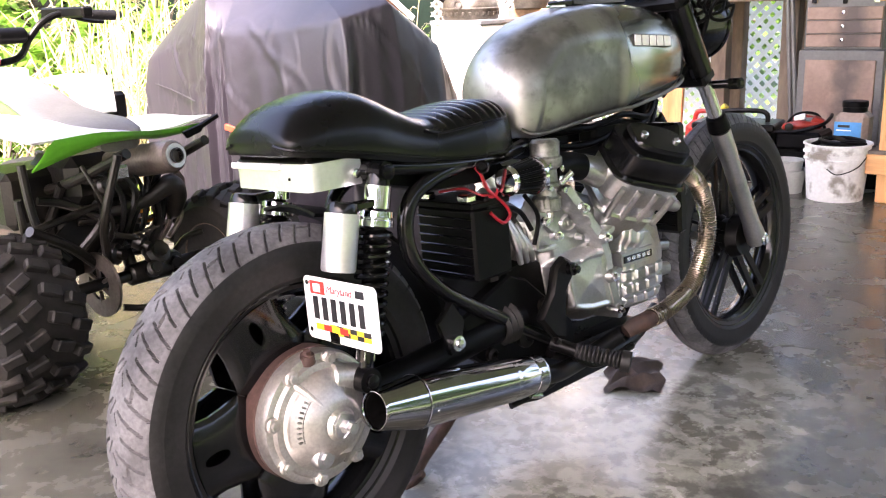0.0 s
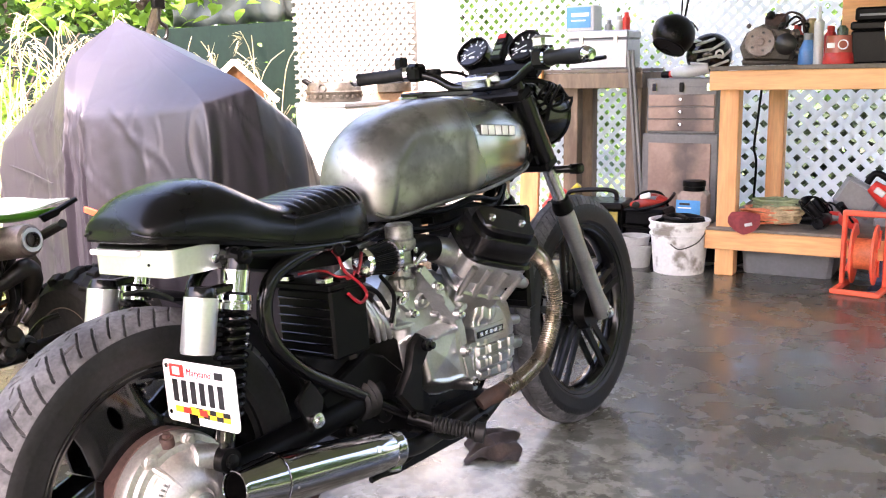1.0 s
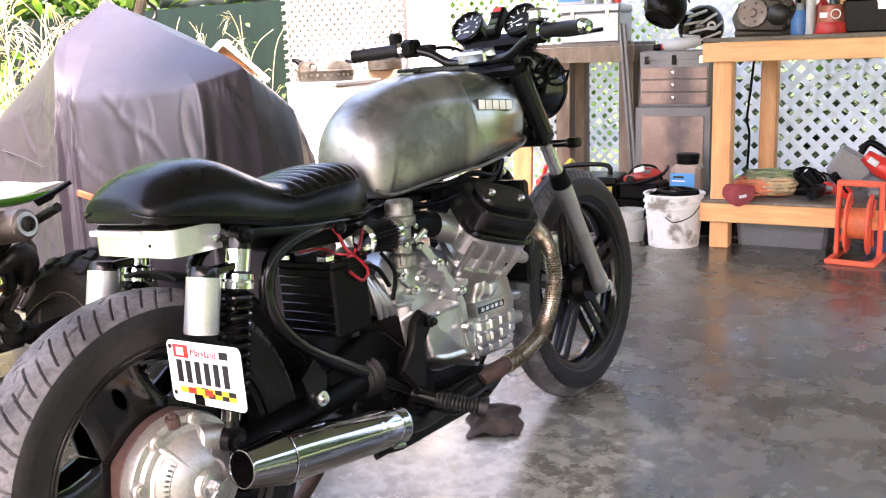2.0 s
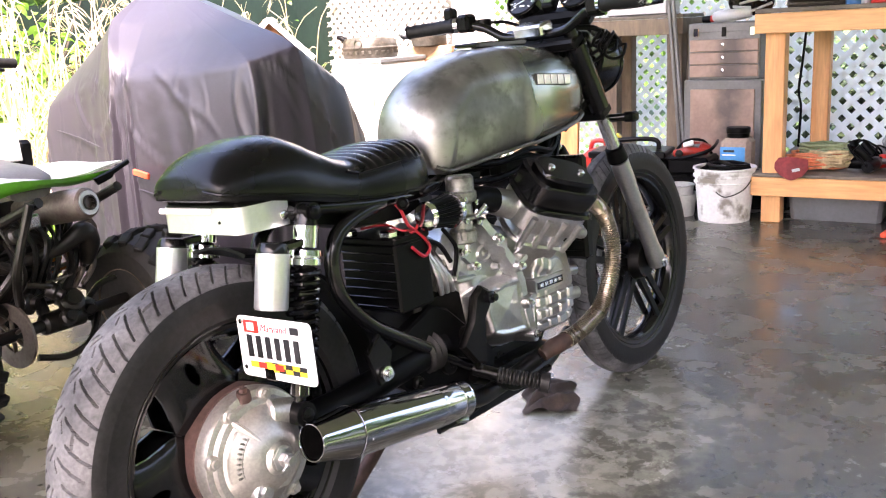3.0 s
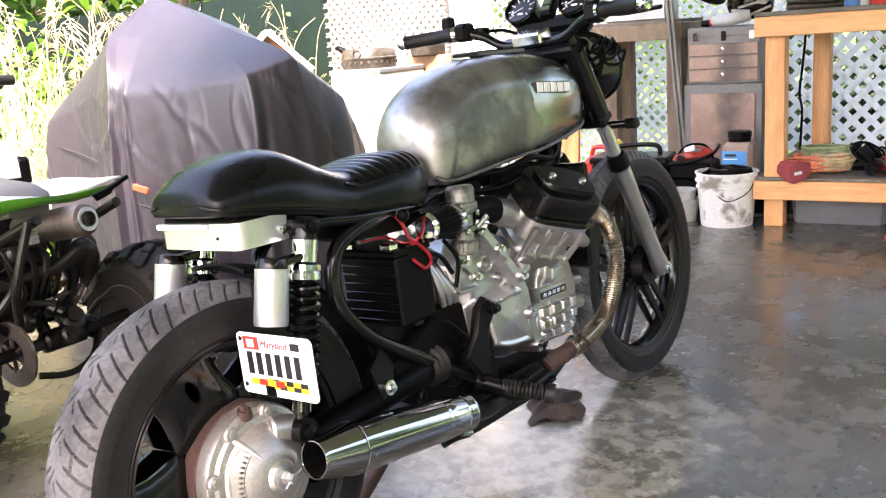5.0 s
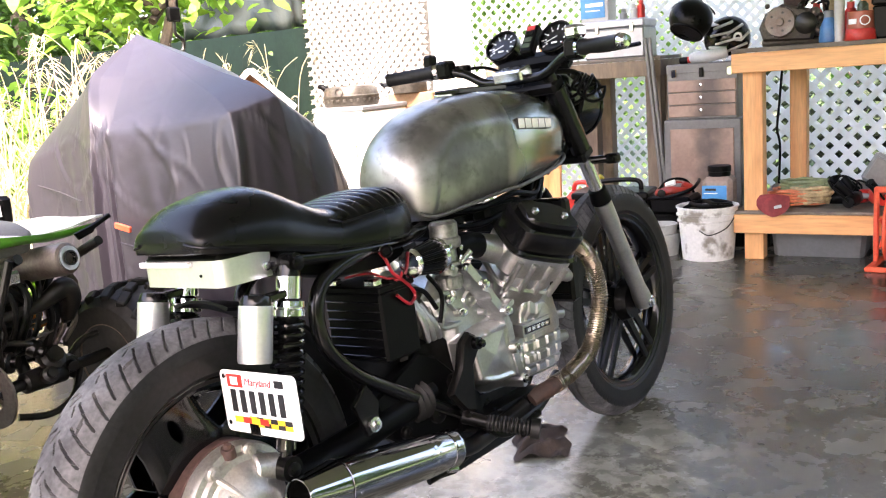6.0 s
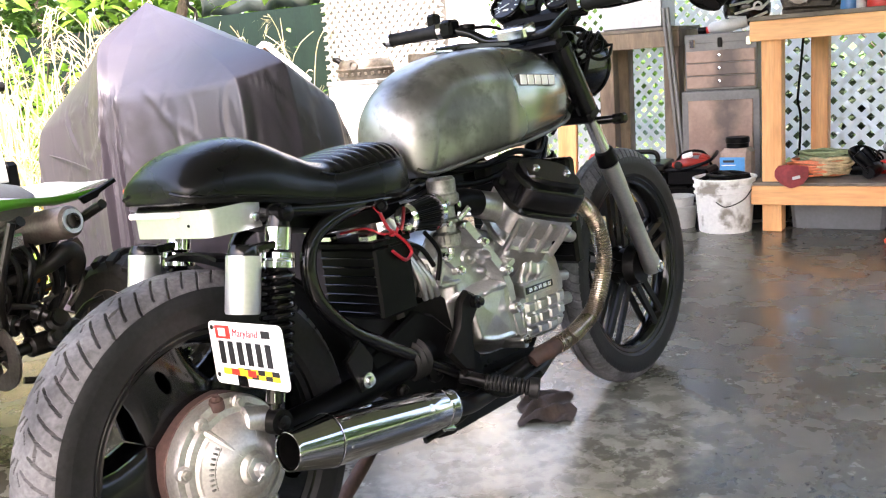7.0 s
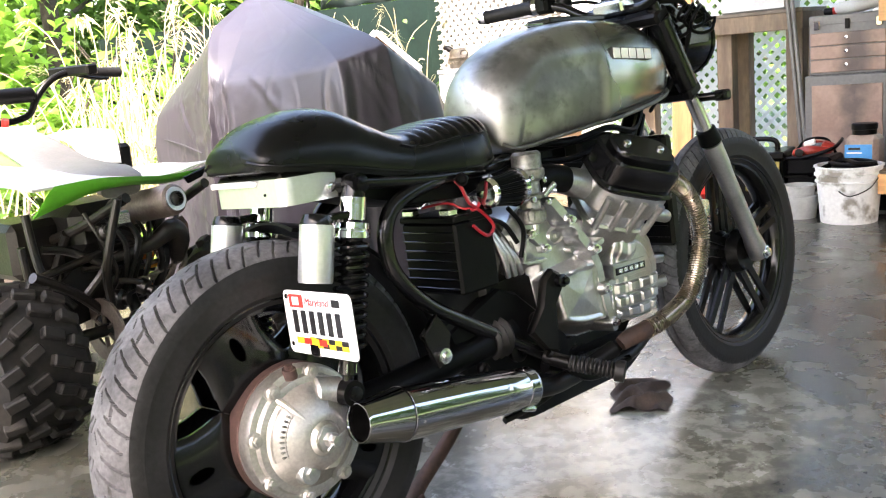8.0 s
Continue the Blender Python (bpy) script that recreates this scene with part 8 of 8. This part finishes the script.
part("body", Shape().lathe([(0, 0), (0.165, 0), (0.170, 0.012), (0.172, 0.05), (0.176, 0.056), (0.176, 0.064), (0.170, 0.070), (0.165, 0.10), (0.150, 0.118), (0.10, 0.124), (0, 0.126)], n=56), TIN, dr)
for k in range(26):
    a = 2 * math.pi * k / 26
    part("emboss", Shape().box((0.172 * math.cos(a), 0.172 * math.sin(a), 0.034), (0.010, 0.020, 0.020), 0.003, Euler((0, 0, a)).to_matrix()), TIN, dr)
part("ring", Shape().lathe([(0.022, 0), (0.028, 0), (0.028, 0.006), (0.022, 0.006)], (0.03, -0.166, 0.088), (0.15, -1, 0.15), 28, closed=True), TIN, dr)
part("spout", Shape().tube([(-0.14, -0.05, 0.10), (-0.17, -0.06, 0.125), (-0.20, -0.06, 0.13)], [0.02, 0.018, 0.012], 12), BLACK_MATT, dr)
dr2 = at_room("brown_box", -2.30, 0.62, 0.0, "tall brown carton behind the cabinet", "carton")
part("carton", Shape().box((0.05, 0.10, 0.44), (0.34, 0.22, 0.88), 0.006), mat("brown_card", (0.28, 0.17, 0.09), 0.7, var=0.12, bump=0.1), dr2)
dr3 = at_room("round_tin", -2.27, 0.66, 0.882, "flat round tin on the carton", "tin")
part("body", Shape().lathe([(0, 0), (0.11, 0), (0.113, 0.006), (0.113, 0.075), (0.108, 0.082), (0, 0.084)], n=44), TIN, dr3)

# rag by the machine
rag_s = Shape()
rag_n = 26
for i in range(rag_n):
    for j in range(rag_n):
        x, y = -0.095 + 0.19 * i / (rag_n - 1), -0.075 + 0.15 * j / (rag_n - 1)
        e = max(0.0, 1 - (x / 0.11) ** 4 - (y / 0.075) ** 4)
        z = 0.004 + e * (0.018 + 0.022 * noise.noise(Vector((x * 26, y * 26, 1))) + 0.012 * math.sin(x * 80 + y * 60))
        rag_s.v.append((x + 0.02 * noise.noise(Vector((y * 20, 0, x * 9))), y + 0.02 * noise.noise(Vector((x * 20, 5, 0))), max(z, 0.003)))
for i in range(rag_n - 1):
    for j in range(rag_n - 1):
        a = i * rag_n + j
        rag_s.f.append((a, a + 1, a + rag_n + 1, a + rag_n))
rag = part("rag", rag_s, mat("brown_oily_rag", (0.050, 0.032, 0.024), 0.9, var=0.3, scale=20, fine=160, bump=0.5), m=pose(1.095, 0.03, 0.0, 0, 0, 35) @ Matrix.Diagonal((1.12, 0.95, 0.90, 1)), smooth=60)
tagged(rag, "crumpled oily brown rag on the slab under the machine", "rag")

# ---- yard ----
def leaf_mat(name, color, color2, thru=0.35):
    m = bpy.data.materials.new(name)
    m.use_nodes = True
    n, l = m.node_tree.nodes, m.node_tree.links
    n.clear()
    out, p, tr, mx = n.new("ShaderNodeOutputMaterial"), n.new("ShaderNodeBsdfPrincipled"), n.new("ShaderNodeBsdfTranslucent"), n.new("ShaderNodeMixShader")
    geo, ramp = n.new("ShaderNodeNewGeometry"), n.new("ShaderNodeMix")
    ramp.data_type = "RGBA"
    ramp.inputs[6].default_value, ramp.inputs[7].default_value = (*color, 1), (*color2, 1)
    l.new(geo.outputs["Random Per Island"], ramp.inputs[0])
    l.new(ramp.outputs[2], p.inputs["Base Color"]), l.new(ramp.outputs[2], tr.inputs[0])
    p.inputs["Roughness"].default_value = 0.5
    mx.inputs[0].default_value = thru
    l.new(p.outputs[0], mx.inputs[1]), l.new(tr.outputs[0], mx.inputs[2]), l.new(mx.outputs[0], out.inputs[0])
    return m


LEAF = leaf_mat("green_leaves", (0.07, 0.15, 0.025), (0.13, 0.25, 0.05), 0.45)
LEAF_LIGHT = leaf_mat("young_green_leaves", (0.17, 0.34, 0.04), (0.27, 0.46, 0.08), 0.5)
# leaf colour lowered so that sunlit shrubs still look unlit
LEAF_DARKENED = leaf_mat("darkened_shrub_leaves", (0.018, 0.032, 0.014), (0.035, 0.055, 0.024), 0.15)
STRAW = leaf_mat("dry_reed_straw", (0.52, 0.44, 0.26), (0.72, 0.65, 0.45), 0.35)
REED_GREEN = leaf_mat("green_reed_blades", (0.12, 0.20, 0.04), (0.24, 0.30, 0.08), 0.35)
BARK = mat("grey_brown_bark", (0.075, 0.058, 0.045), 0.9, var=0.25, scale=10, fine=50, bump=0.6)


def leaves(n, rng, place, size, droop=0.5):
    """n oval leaf blades folded along the midrib, placed by place()."""
    s = Shape()
    out = ((0.16, 0.55), (0.42, 1.0), (0.72, 0.72))
    for _ in range(n):
        c = place()
        L = size * (0.6 + 0.8 * rng.random())
        w = L * rng.uniform(0.22, 0.30)
        az, el = rng.uniform(0, 2 * math.pi), rng.uniform(-1.7, 0.4) * droop
        d = Vector((math.cos(az) * math.cos(el), math.sin(az) * math.cos(el), math.sin(el)))
        side = d.cross(Vector((rng.uniform(-0.6, 0.6), rng.uniform(-0.6, 0.6), 1))).normalized()
        nn = side.cross(d)
        k = len(s.v)
        row = [c] + [c + d * L * t + side * w * q + nn * w * (0.3 * q - 0.5 * t * t) for t, q in out]
        row += [c + d * L - nn * w * 0.6] + [c + d * L * t - side * w * q + nn * w * (0.3 * q - 0.5 * t * t) for t, q in reversed(out)]
        s.v += [tuple(p) for p in row]
        s.f += [(k, k + 1, k + 7), (k + 1, k + 2, k + 6, k + 7), (k + 2, k + 3, k + 5, k + 6), (k + 3, k + 4, k + 5)]
    return s


def quick(name, shape, material, parent=None):
    me = bpy.data.meshes.new(name)
    me.from_pydata(shape.v, [], shape.f)
    me.materials.append(material)
    ob = new(name, me)
    if parent is not None:
        ob.parent = parent
    return ob


def tree(x, y, h, spread, n, size, seed, label, base=0.8, material=None, name="tree"):
    rng = random.Random(seed)
    root = thing(name, pose(x, y, -0.1), label, name)
    lean = Vector((rng.uniform(-0.3, 0.3), rng.uniform(-0.3, 0.3), 0))
    part("trunk", Shape().tube([(0, 0, 0), lean * 0.3 + Vector((0, 0, h * 0.3)), lean + Vector((0, 0, h * 0.65)), lean * 1.4 + Vector((0, 0, h * 0.95))], [0.024 * h, 0.018 * h, 0.011 * h, 0.004 * h], 10), BARK, root)
    ends = []
    for k in range(16):
        z0 = h * rng.uniform(base / h, 0.9)
        a = rng.uniform(0, 6.28)
        p0 = lean * (z0 / h) + Vector((0, 0, z0))
        R = spread * rng.uniform(0.5, 1.0)
        p2 = p0 + Vector((math.cos(a) * R, math.sin(a) * R, rng.uniform(-0.1, 0.5) * R))
        pm = p0.lerp(p2, 0.5) + Vector((0, 0, 0.15 * R))
        part("limb", Shape().tube([p0, pm, p2], [0.03, 0.018, 0.006], 6, 4), BARK, root)
        ends += [(p0.lerp(p2, 0.45), 0.45 * R), (pm, 0.4 * R), (p2, 0.5 * R), (p2.lerp(pm, 0.5), 0.4 * R)]

    def place():
        c, r = ends[rng.randrange(len(ends))]
        v = Vector((rng.gauss(0, 0.5), rng.gauss(0, 0.5), rng.gauss(0, 0.4)))
        return c + v * r

    q = quick("crown", leaves(n, rng, place, size), material or LEAF, root)
    return root


tree(2.6, 7.2, 4.6, 1.9, 7000, 0.12, 11, "broad leafy green tree beyond the reeds", 0.5)
tree(0.9, 6.0, 4.0, 1.7, 7000, 0.11, 12, "leafy green tree behind the quad bike", 0.4, LEAF_LIGHT)
tree(4.6, 8.6, 5.2, 2.1, 6000, 0.12, 13, "tall green tree by the shed", 0.6)
tree(-1.4, 7.6, 4.4, 1.9, 5000, 0.13, 14, "leafy green tree at the edge of the lawn", 0.4)
tree(2.85, 4.35, 2.7, 0.75, 1500, 0.12, 15, "young tree with large bright leaves", 1.45, LEAF_LIGHT)
tree(6.8, 6.9, 4.5, 1.6, 4000, 0.12, 16, "leafy tree behind the lattice", 0.5)
tree(8.6, 4.2, 2.3, 1.2, 4500, 0.15, 17, "green tree beyond the lattice wall", 0.4)
tree(9.2, 0.4, 2.2, 1.2, 4500, 0.15, 18, "broad green tree beyond the lattice wall", 0.4)
tree(8.8, -3.6, 2.1, 1.1, 3500, 0.15, 19, "green tree past the end of the bench", 0.4)
# unseen trees across the lawn on the open side, added for green reflections
for k, (x, y) in enumerate(((-8, -15), (-1.5, -16), (5, -15.5), (11, -14), (-16, -7), (-13, 9.5), (14, -6))):
    tree(x, y, 5.0, 2.4, 2600, 0.26, 30 + k, "broad green tree across the lawn, unseen, added for reflections", 0.5)

# tall hedge across the lawn on the open side: unseen, holds back low sky
def hedge(x0, x1, y, h, depth, n, size, seed, label):
    rng = random.Random(seed)
    root = thing("hedge", pose(0, y, -0.1), label, "hedge", kind="stuff")
    k = 0
    while x0 + k * 1.1 < x1:
        part("stem", Shape().tube([(x0 + k * 1.1, 0, 0), (x0 + k * 1.1 + 0.2, 0.1, h * 0.5), (x0 + k * 1.1, 0, h * 0.9)], [0.06, 0.04, 0.01], 6, 3), BARK, root)
        k += 1

    def place():
        x = rng.uniform(x0, x1)
        top = h * (0.85 + 0.25 * noise.noise(Vector((x * 0.6, 0, seed))))
        return Vector((x, rng.gauss(0, depth), top * rng.random() ** 0.8))

    quick("foliage", leaves(n, rng, place, size), LEAF, root)


# out of view; its height is set to block sky light from this side
hedge(-14, 15, -11.5, 7.4, 0.7, 26000, 0.34, 91, "tall green woods across the lawn, unseen, added to block low sky")

hedge(-9, 9, 10.6, 5.6, 0.7, 15000, 0.30, 92, "dense green woods beyond the yard")
hedge(9.5, 14, 9.5, 5.0, 0.7, 3500, 0.30, 93, "dense green woods behind the lattice")

# low bushes
def bush(x, y, r, h, n, size, seed, material, label):
    rng = random.Random(seed)
    root = thing("bush", pose(x, y, -0.1), label, "bush")
    for k in range(7):
        a = rng.uniform(0, 6.28)
        part("stem", Shape().tube([(0, 0, 0), (0.3 * r * math.cos(a), 0.3 * r * math.sin(a), h * 0.5), (0.7 * r * math.cos(a), 0.7 * r * math.sin(a), h * 0.85)], [0.014, 0.01, 0.004], 6, 3), BARK, root)

    def place():
        a, q = rng.uniform(0, 6.28), rng.random() ** 0.5
        lump = 0.75 + 0.35 * noise.noise(Vector((math.cos(a) * 2, math.sin(a) * 2, seed)))
        rr = r * q * lump
        top = h * (1 - 0.5 * q * q) * lump
        return Vector((rr * math.cos(a), rr * math.sin(a), top * rng.random() ** 0.5))

    quick("foliage", leaves(n, rng, place, size), material, root)


for k, (x, y, r, h, n) in enumerate(((1.4, 4.9, 1.0, 1.5, 3800), (0.2, 4.4, 0.9, 1.2, 3200), (2.7, 5.6, 0.9, 1.7, 3400), (-0.9, 4.9, 0.9, 1.3, 2600), (3.9, 5.5, 0.6, 1.1, 1800), (0.7, 3.3, 0.5, 0.55, 1500), (1.7, 3.5, 0.5, 0.45, 1400))):
    bush(x, y, r, h, n, 0.085, 50 + k, LEAF_LIGHT if k % 2 == 0 else LEAF, "dense bright green bush at the lawn's edge")

# shrubs added to fill the lower lattice openings with darkness
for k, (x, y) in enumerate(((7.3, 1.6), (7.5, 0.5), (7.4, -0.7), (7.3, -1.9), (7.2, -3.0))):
    bush(x, y, 0.9, 1.25, 2600, 0.11, 70 + k, LEAF_DARKENED, "green shrub beyond the lattice wall, leaves darkened to look unlit")


def reeds(x0, x1, y0, y1, n, seed, hmax):
    """Dry stalks with nodding plumes and arching blades."""
    rng = random.Random(seed)
    stalks, plume = Shape(), Shape()
    for _ in range(n):
        p = Vector((rng.uniform(x0, x1), rng.uniform(y0, y1), -0.1))
        h = hmax * rng.uniform(0.55, 1.0)
        a = rng.uniform(0, 6.28)
        bend = rng.uniform(0.05, 0.45)
        d = Vector((math.cos(a), math.sin(a), 0))
        pts = [p, p + d * bend * 0.12 + Vector((0, 0, h * 0.5)), p + d * bend * 0.42 + Vector((0, 0, h * 0.88)), p + d * bend * 0.8 + Vector((0, 0, h))]
        stalks.tube(pts, [0.0045, 0.004, 0.003, 0.002], 4, 3, caps=False)
        if rng.random() < 0.55:
            tip = pts[-1]
            for k in range(9):
                q = tip + Vector((rng.gauss(0, 0.01), rng.gauss(0, 0.01), -0.005 * k))
                e = q + d * rng.uniform(0.06, 0.16) + Vector((rng.gauss(0, 0.03), rng.gauss(0, 0.03), rng.uniform(-0.13, 0.02)))
                w = Vector((-d.y, d.x, 0.2)) * 0.005
                m2 = q.lerp(e, 0.5) + Vector((0, 0, 0.025))
                k0 = len(plume.v)
                plume.v += [tuple(q), tuple(m2 + w), tuple(e), tuple(m2 - w)]
                plume.f += [(k0, k0 + 1, k0 + 2, k0 + 3)]
        for _ in range(3):
            z0 = h * rng.uniform(0.1, 0.6)
            b = rng.uniform(0, 6.28)
            dd = Vector((math.cos(b), math.sin(b), 0))
            L = rng.uniform(0.35, 0.8)
            c0 = p + Vector((0, 0, z0))
            c1, c2 = c0 + dd * L * 0.35 + Vector((0, 0, L * 0.5)), c0 + dd * L * 0.85 + Vector((0, 0, L * rng.uniform(0.0, 0.55)))
            w = Vector((-dd.y, dd.x, 0)) * 0.006
            k0 = len(stalks.v)
            stalks.v += [tuple(c0 - w), tuple(c0 + w), tuple(c1 + w), tuple(c1 - w), tuple(c2)]
            stalks.f += [(k0, k0 + 1, k0 + 2, k0 + 3), (k0 + 3, k0 + 2, k0 + 4)]
    root = thing("reed_clump", pose(0, 0, 0), "tall dry straw-coloured reed grass with nodding plumes", "reeds", kind="stuff")
    quick("stalks", stalks, STRAW, root)
    quick("plumes", plume, STRAW, root)


reeds(1.25, 2.3, 3.1, 4.0, 95, 71, 1.45)
reeds(2.3, 3.9, 3.5, 4.6, 120, 72, 1.4)
reeds(0.2, 1.15, 3.6, 4.4, 28, 73, 1.2)
rng = random.Random(5)
gs = Shape()
for _ in range(9000):
    p = Vector((rng.uniform(-1.2, 4.2), rng.uniform(2.75, 4.6), -0.1))
    a, L = rng.uniform(0, 6.28), rng.uniform(0.08, 0.26)
    d = Vector((math.cos(a), math.sin(a), 0))
    w = Vector((-d.y, d.x, 0)) * 0.005
    k0 = len(gs.v)
    gs.v += [tuple(p - w), tuple(p + w), tuple(p + d * L * 0.5 + Vector((0, 0, L)))]
    gs.f.append((k0, k0 + 1, k0 + 2))
tagged(quick("lawn_grass", gs, REED_GREEN), "long green grass beside the slab", "grass", kind="stuff")

# little wooden house on a post
SHINGLE = mat("orange_brown_boards", (0.42, 0.20, 0.09), 0.7, var=0.15, scale=8, fine=60, color2=(0.30, 0.15, 0.075), bump=0.2)
bh = thing("bird_house", pose(2.93, 3.17, 0.0, 0, 0, -38), "small wooden bird house with white trim on a post", "bird house")
part("post", Shape().box((0, 0.12, 0.32), (0.07, 0.07, 0.84), 0.004), OLD_WOOD, bh)
part("box", Shape().prism([(-0.17, 0.74), (0.17, 0.74), (0.17, 0.90), (0.0, 1.06), (-0.17, 0.90)], 0.0, 0.40, 0.003), SHINGLE, bh)
for side in (-1, 1):
    mm = Euler((0, radians(43.5 * side), 0)).to_matrix()
    part("roof_panel", Shape().box((0.125 * side, 0.19, 0.975), (0.345, 0.50, 0.014), 0.003, mm), SHINGLE, bh)
    part("barge_board", Shape().box((0.125 * side, -0.062, 0.968), (0.35, 0.014, 0.032), 0.003, mm), WHITE_PAINT, bh)
part("blue_side", Shape().box((0.173, 0.2, 0.82), (0.006, 0.36, 0.15), 0.002), mat("pale_blue_paint", (0.25, 0.45, 0.55), 0.5, bump=0.05), bh)

# green fence wall and pale sheet
FENCE = mat("dark_green_boards", (0.007, 0.021, 0.013), 0.6, var=0.15, scale=3, fine=30, color2=(0.005, 0.016, 0.010), bump=0.1)
fw = thing("wall_green", pose(6.20, 5.98, -0.1, 0, 0, 180), "dark green boarded wall with a sloping top", "wall", kind="structure")
for k in range(16):
    h0, h1 = 1.665 - 0.018 * k, 1.647 - 0.018 * k
    x0, x1 = 0.2345 * k, 0.2345 * k + 0.2335
    part("board", Shape().prism([(x0, 0.0), (x1, 0.0), (x1, h1), (x0, h0)], -0.015, 0.015), FENCE, fw, smooth=0)
tagged(part("post_2", Shape().box((6.27, 5.95, 0.9), (0.11, 0.10, 2.0), 0.006), OLD_WOOD), "weathered pale corner post beside the green wall", "post", kind="structure")
SHEET = mat("pale_grey_plastic_sheet", (0.060, 0.070, 0.062), 0.35, var=0.15, scale=3, fine=12, color2=(0.03, 0.038, 0.033), bump=0.3, dist=0.02)
s = Shape()
sn = 40
for i in range(sn):
    for j in range(12):
        u, v = i / (sn - 1), j / 11
        s.v.append((6.2 - 1.55 * u, 6.02 + 0.08 * noise.noise(Vector((u * 9, v * 4, 0))) + 0.05 * v, 1.57 - 0.12 * u + 1.15 * v + 0.012 * math.sin(u * 22)))
for i in range(sn - 1):
    for j in range(11):
        a = i * 12 + j
        s.f.append((a, a + 1, a + 13, a + 12))
sh = part("plastic_sheet", s, SHEET, smooth=60)
sh.modifiers.new("thick", "SOLIDIFY").thickness = 0.004
tagged(sh, "pale grey plastic sheet hung above the green wall", "sheet")

# hanging hook
hk = thing("hoist_hook", pose(2.02, 2.62, 0.0), "black hoist hook on two straps under the roof edge", "hook")
for x in (-0.028, 0.028):
    part("strap", Shape().box((x, 0, 1.93), (0.012, 0.004, 1.15), 0.001), BLACK_MATT, hk)
part("block", Shape().box((0, 0, 1.36), (0.07, 0.03, 0.07), 0.01), BLACK_SATIN, hk)
part("hook", Shape().tube([(0, 0, 1.33), (0.0, 0, 1.27), (0.04, 0, 1.235), (0.028, 0, 1.185), (-0.02, 0, 1.18), (-0.042, 0, 1.22)], [0.009, 0.009, 0.010, 0.010, 0.009, 0.005], 10), GRIME_SHADE, hk)
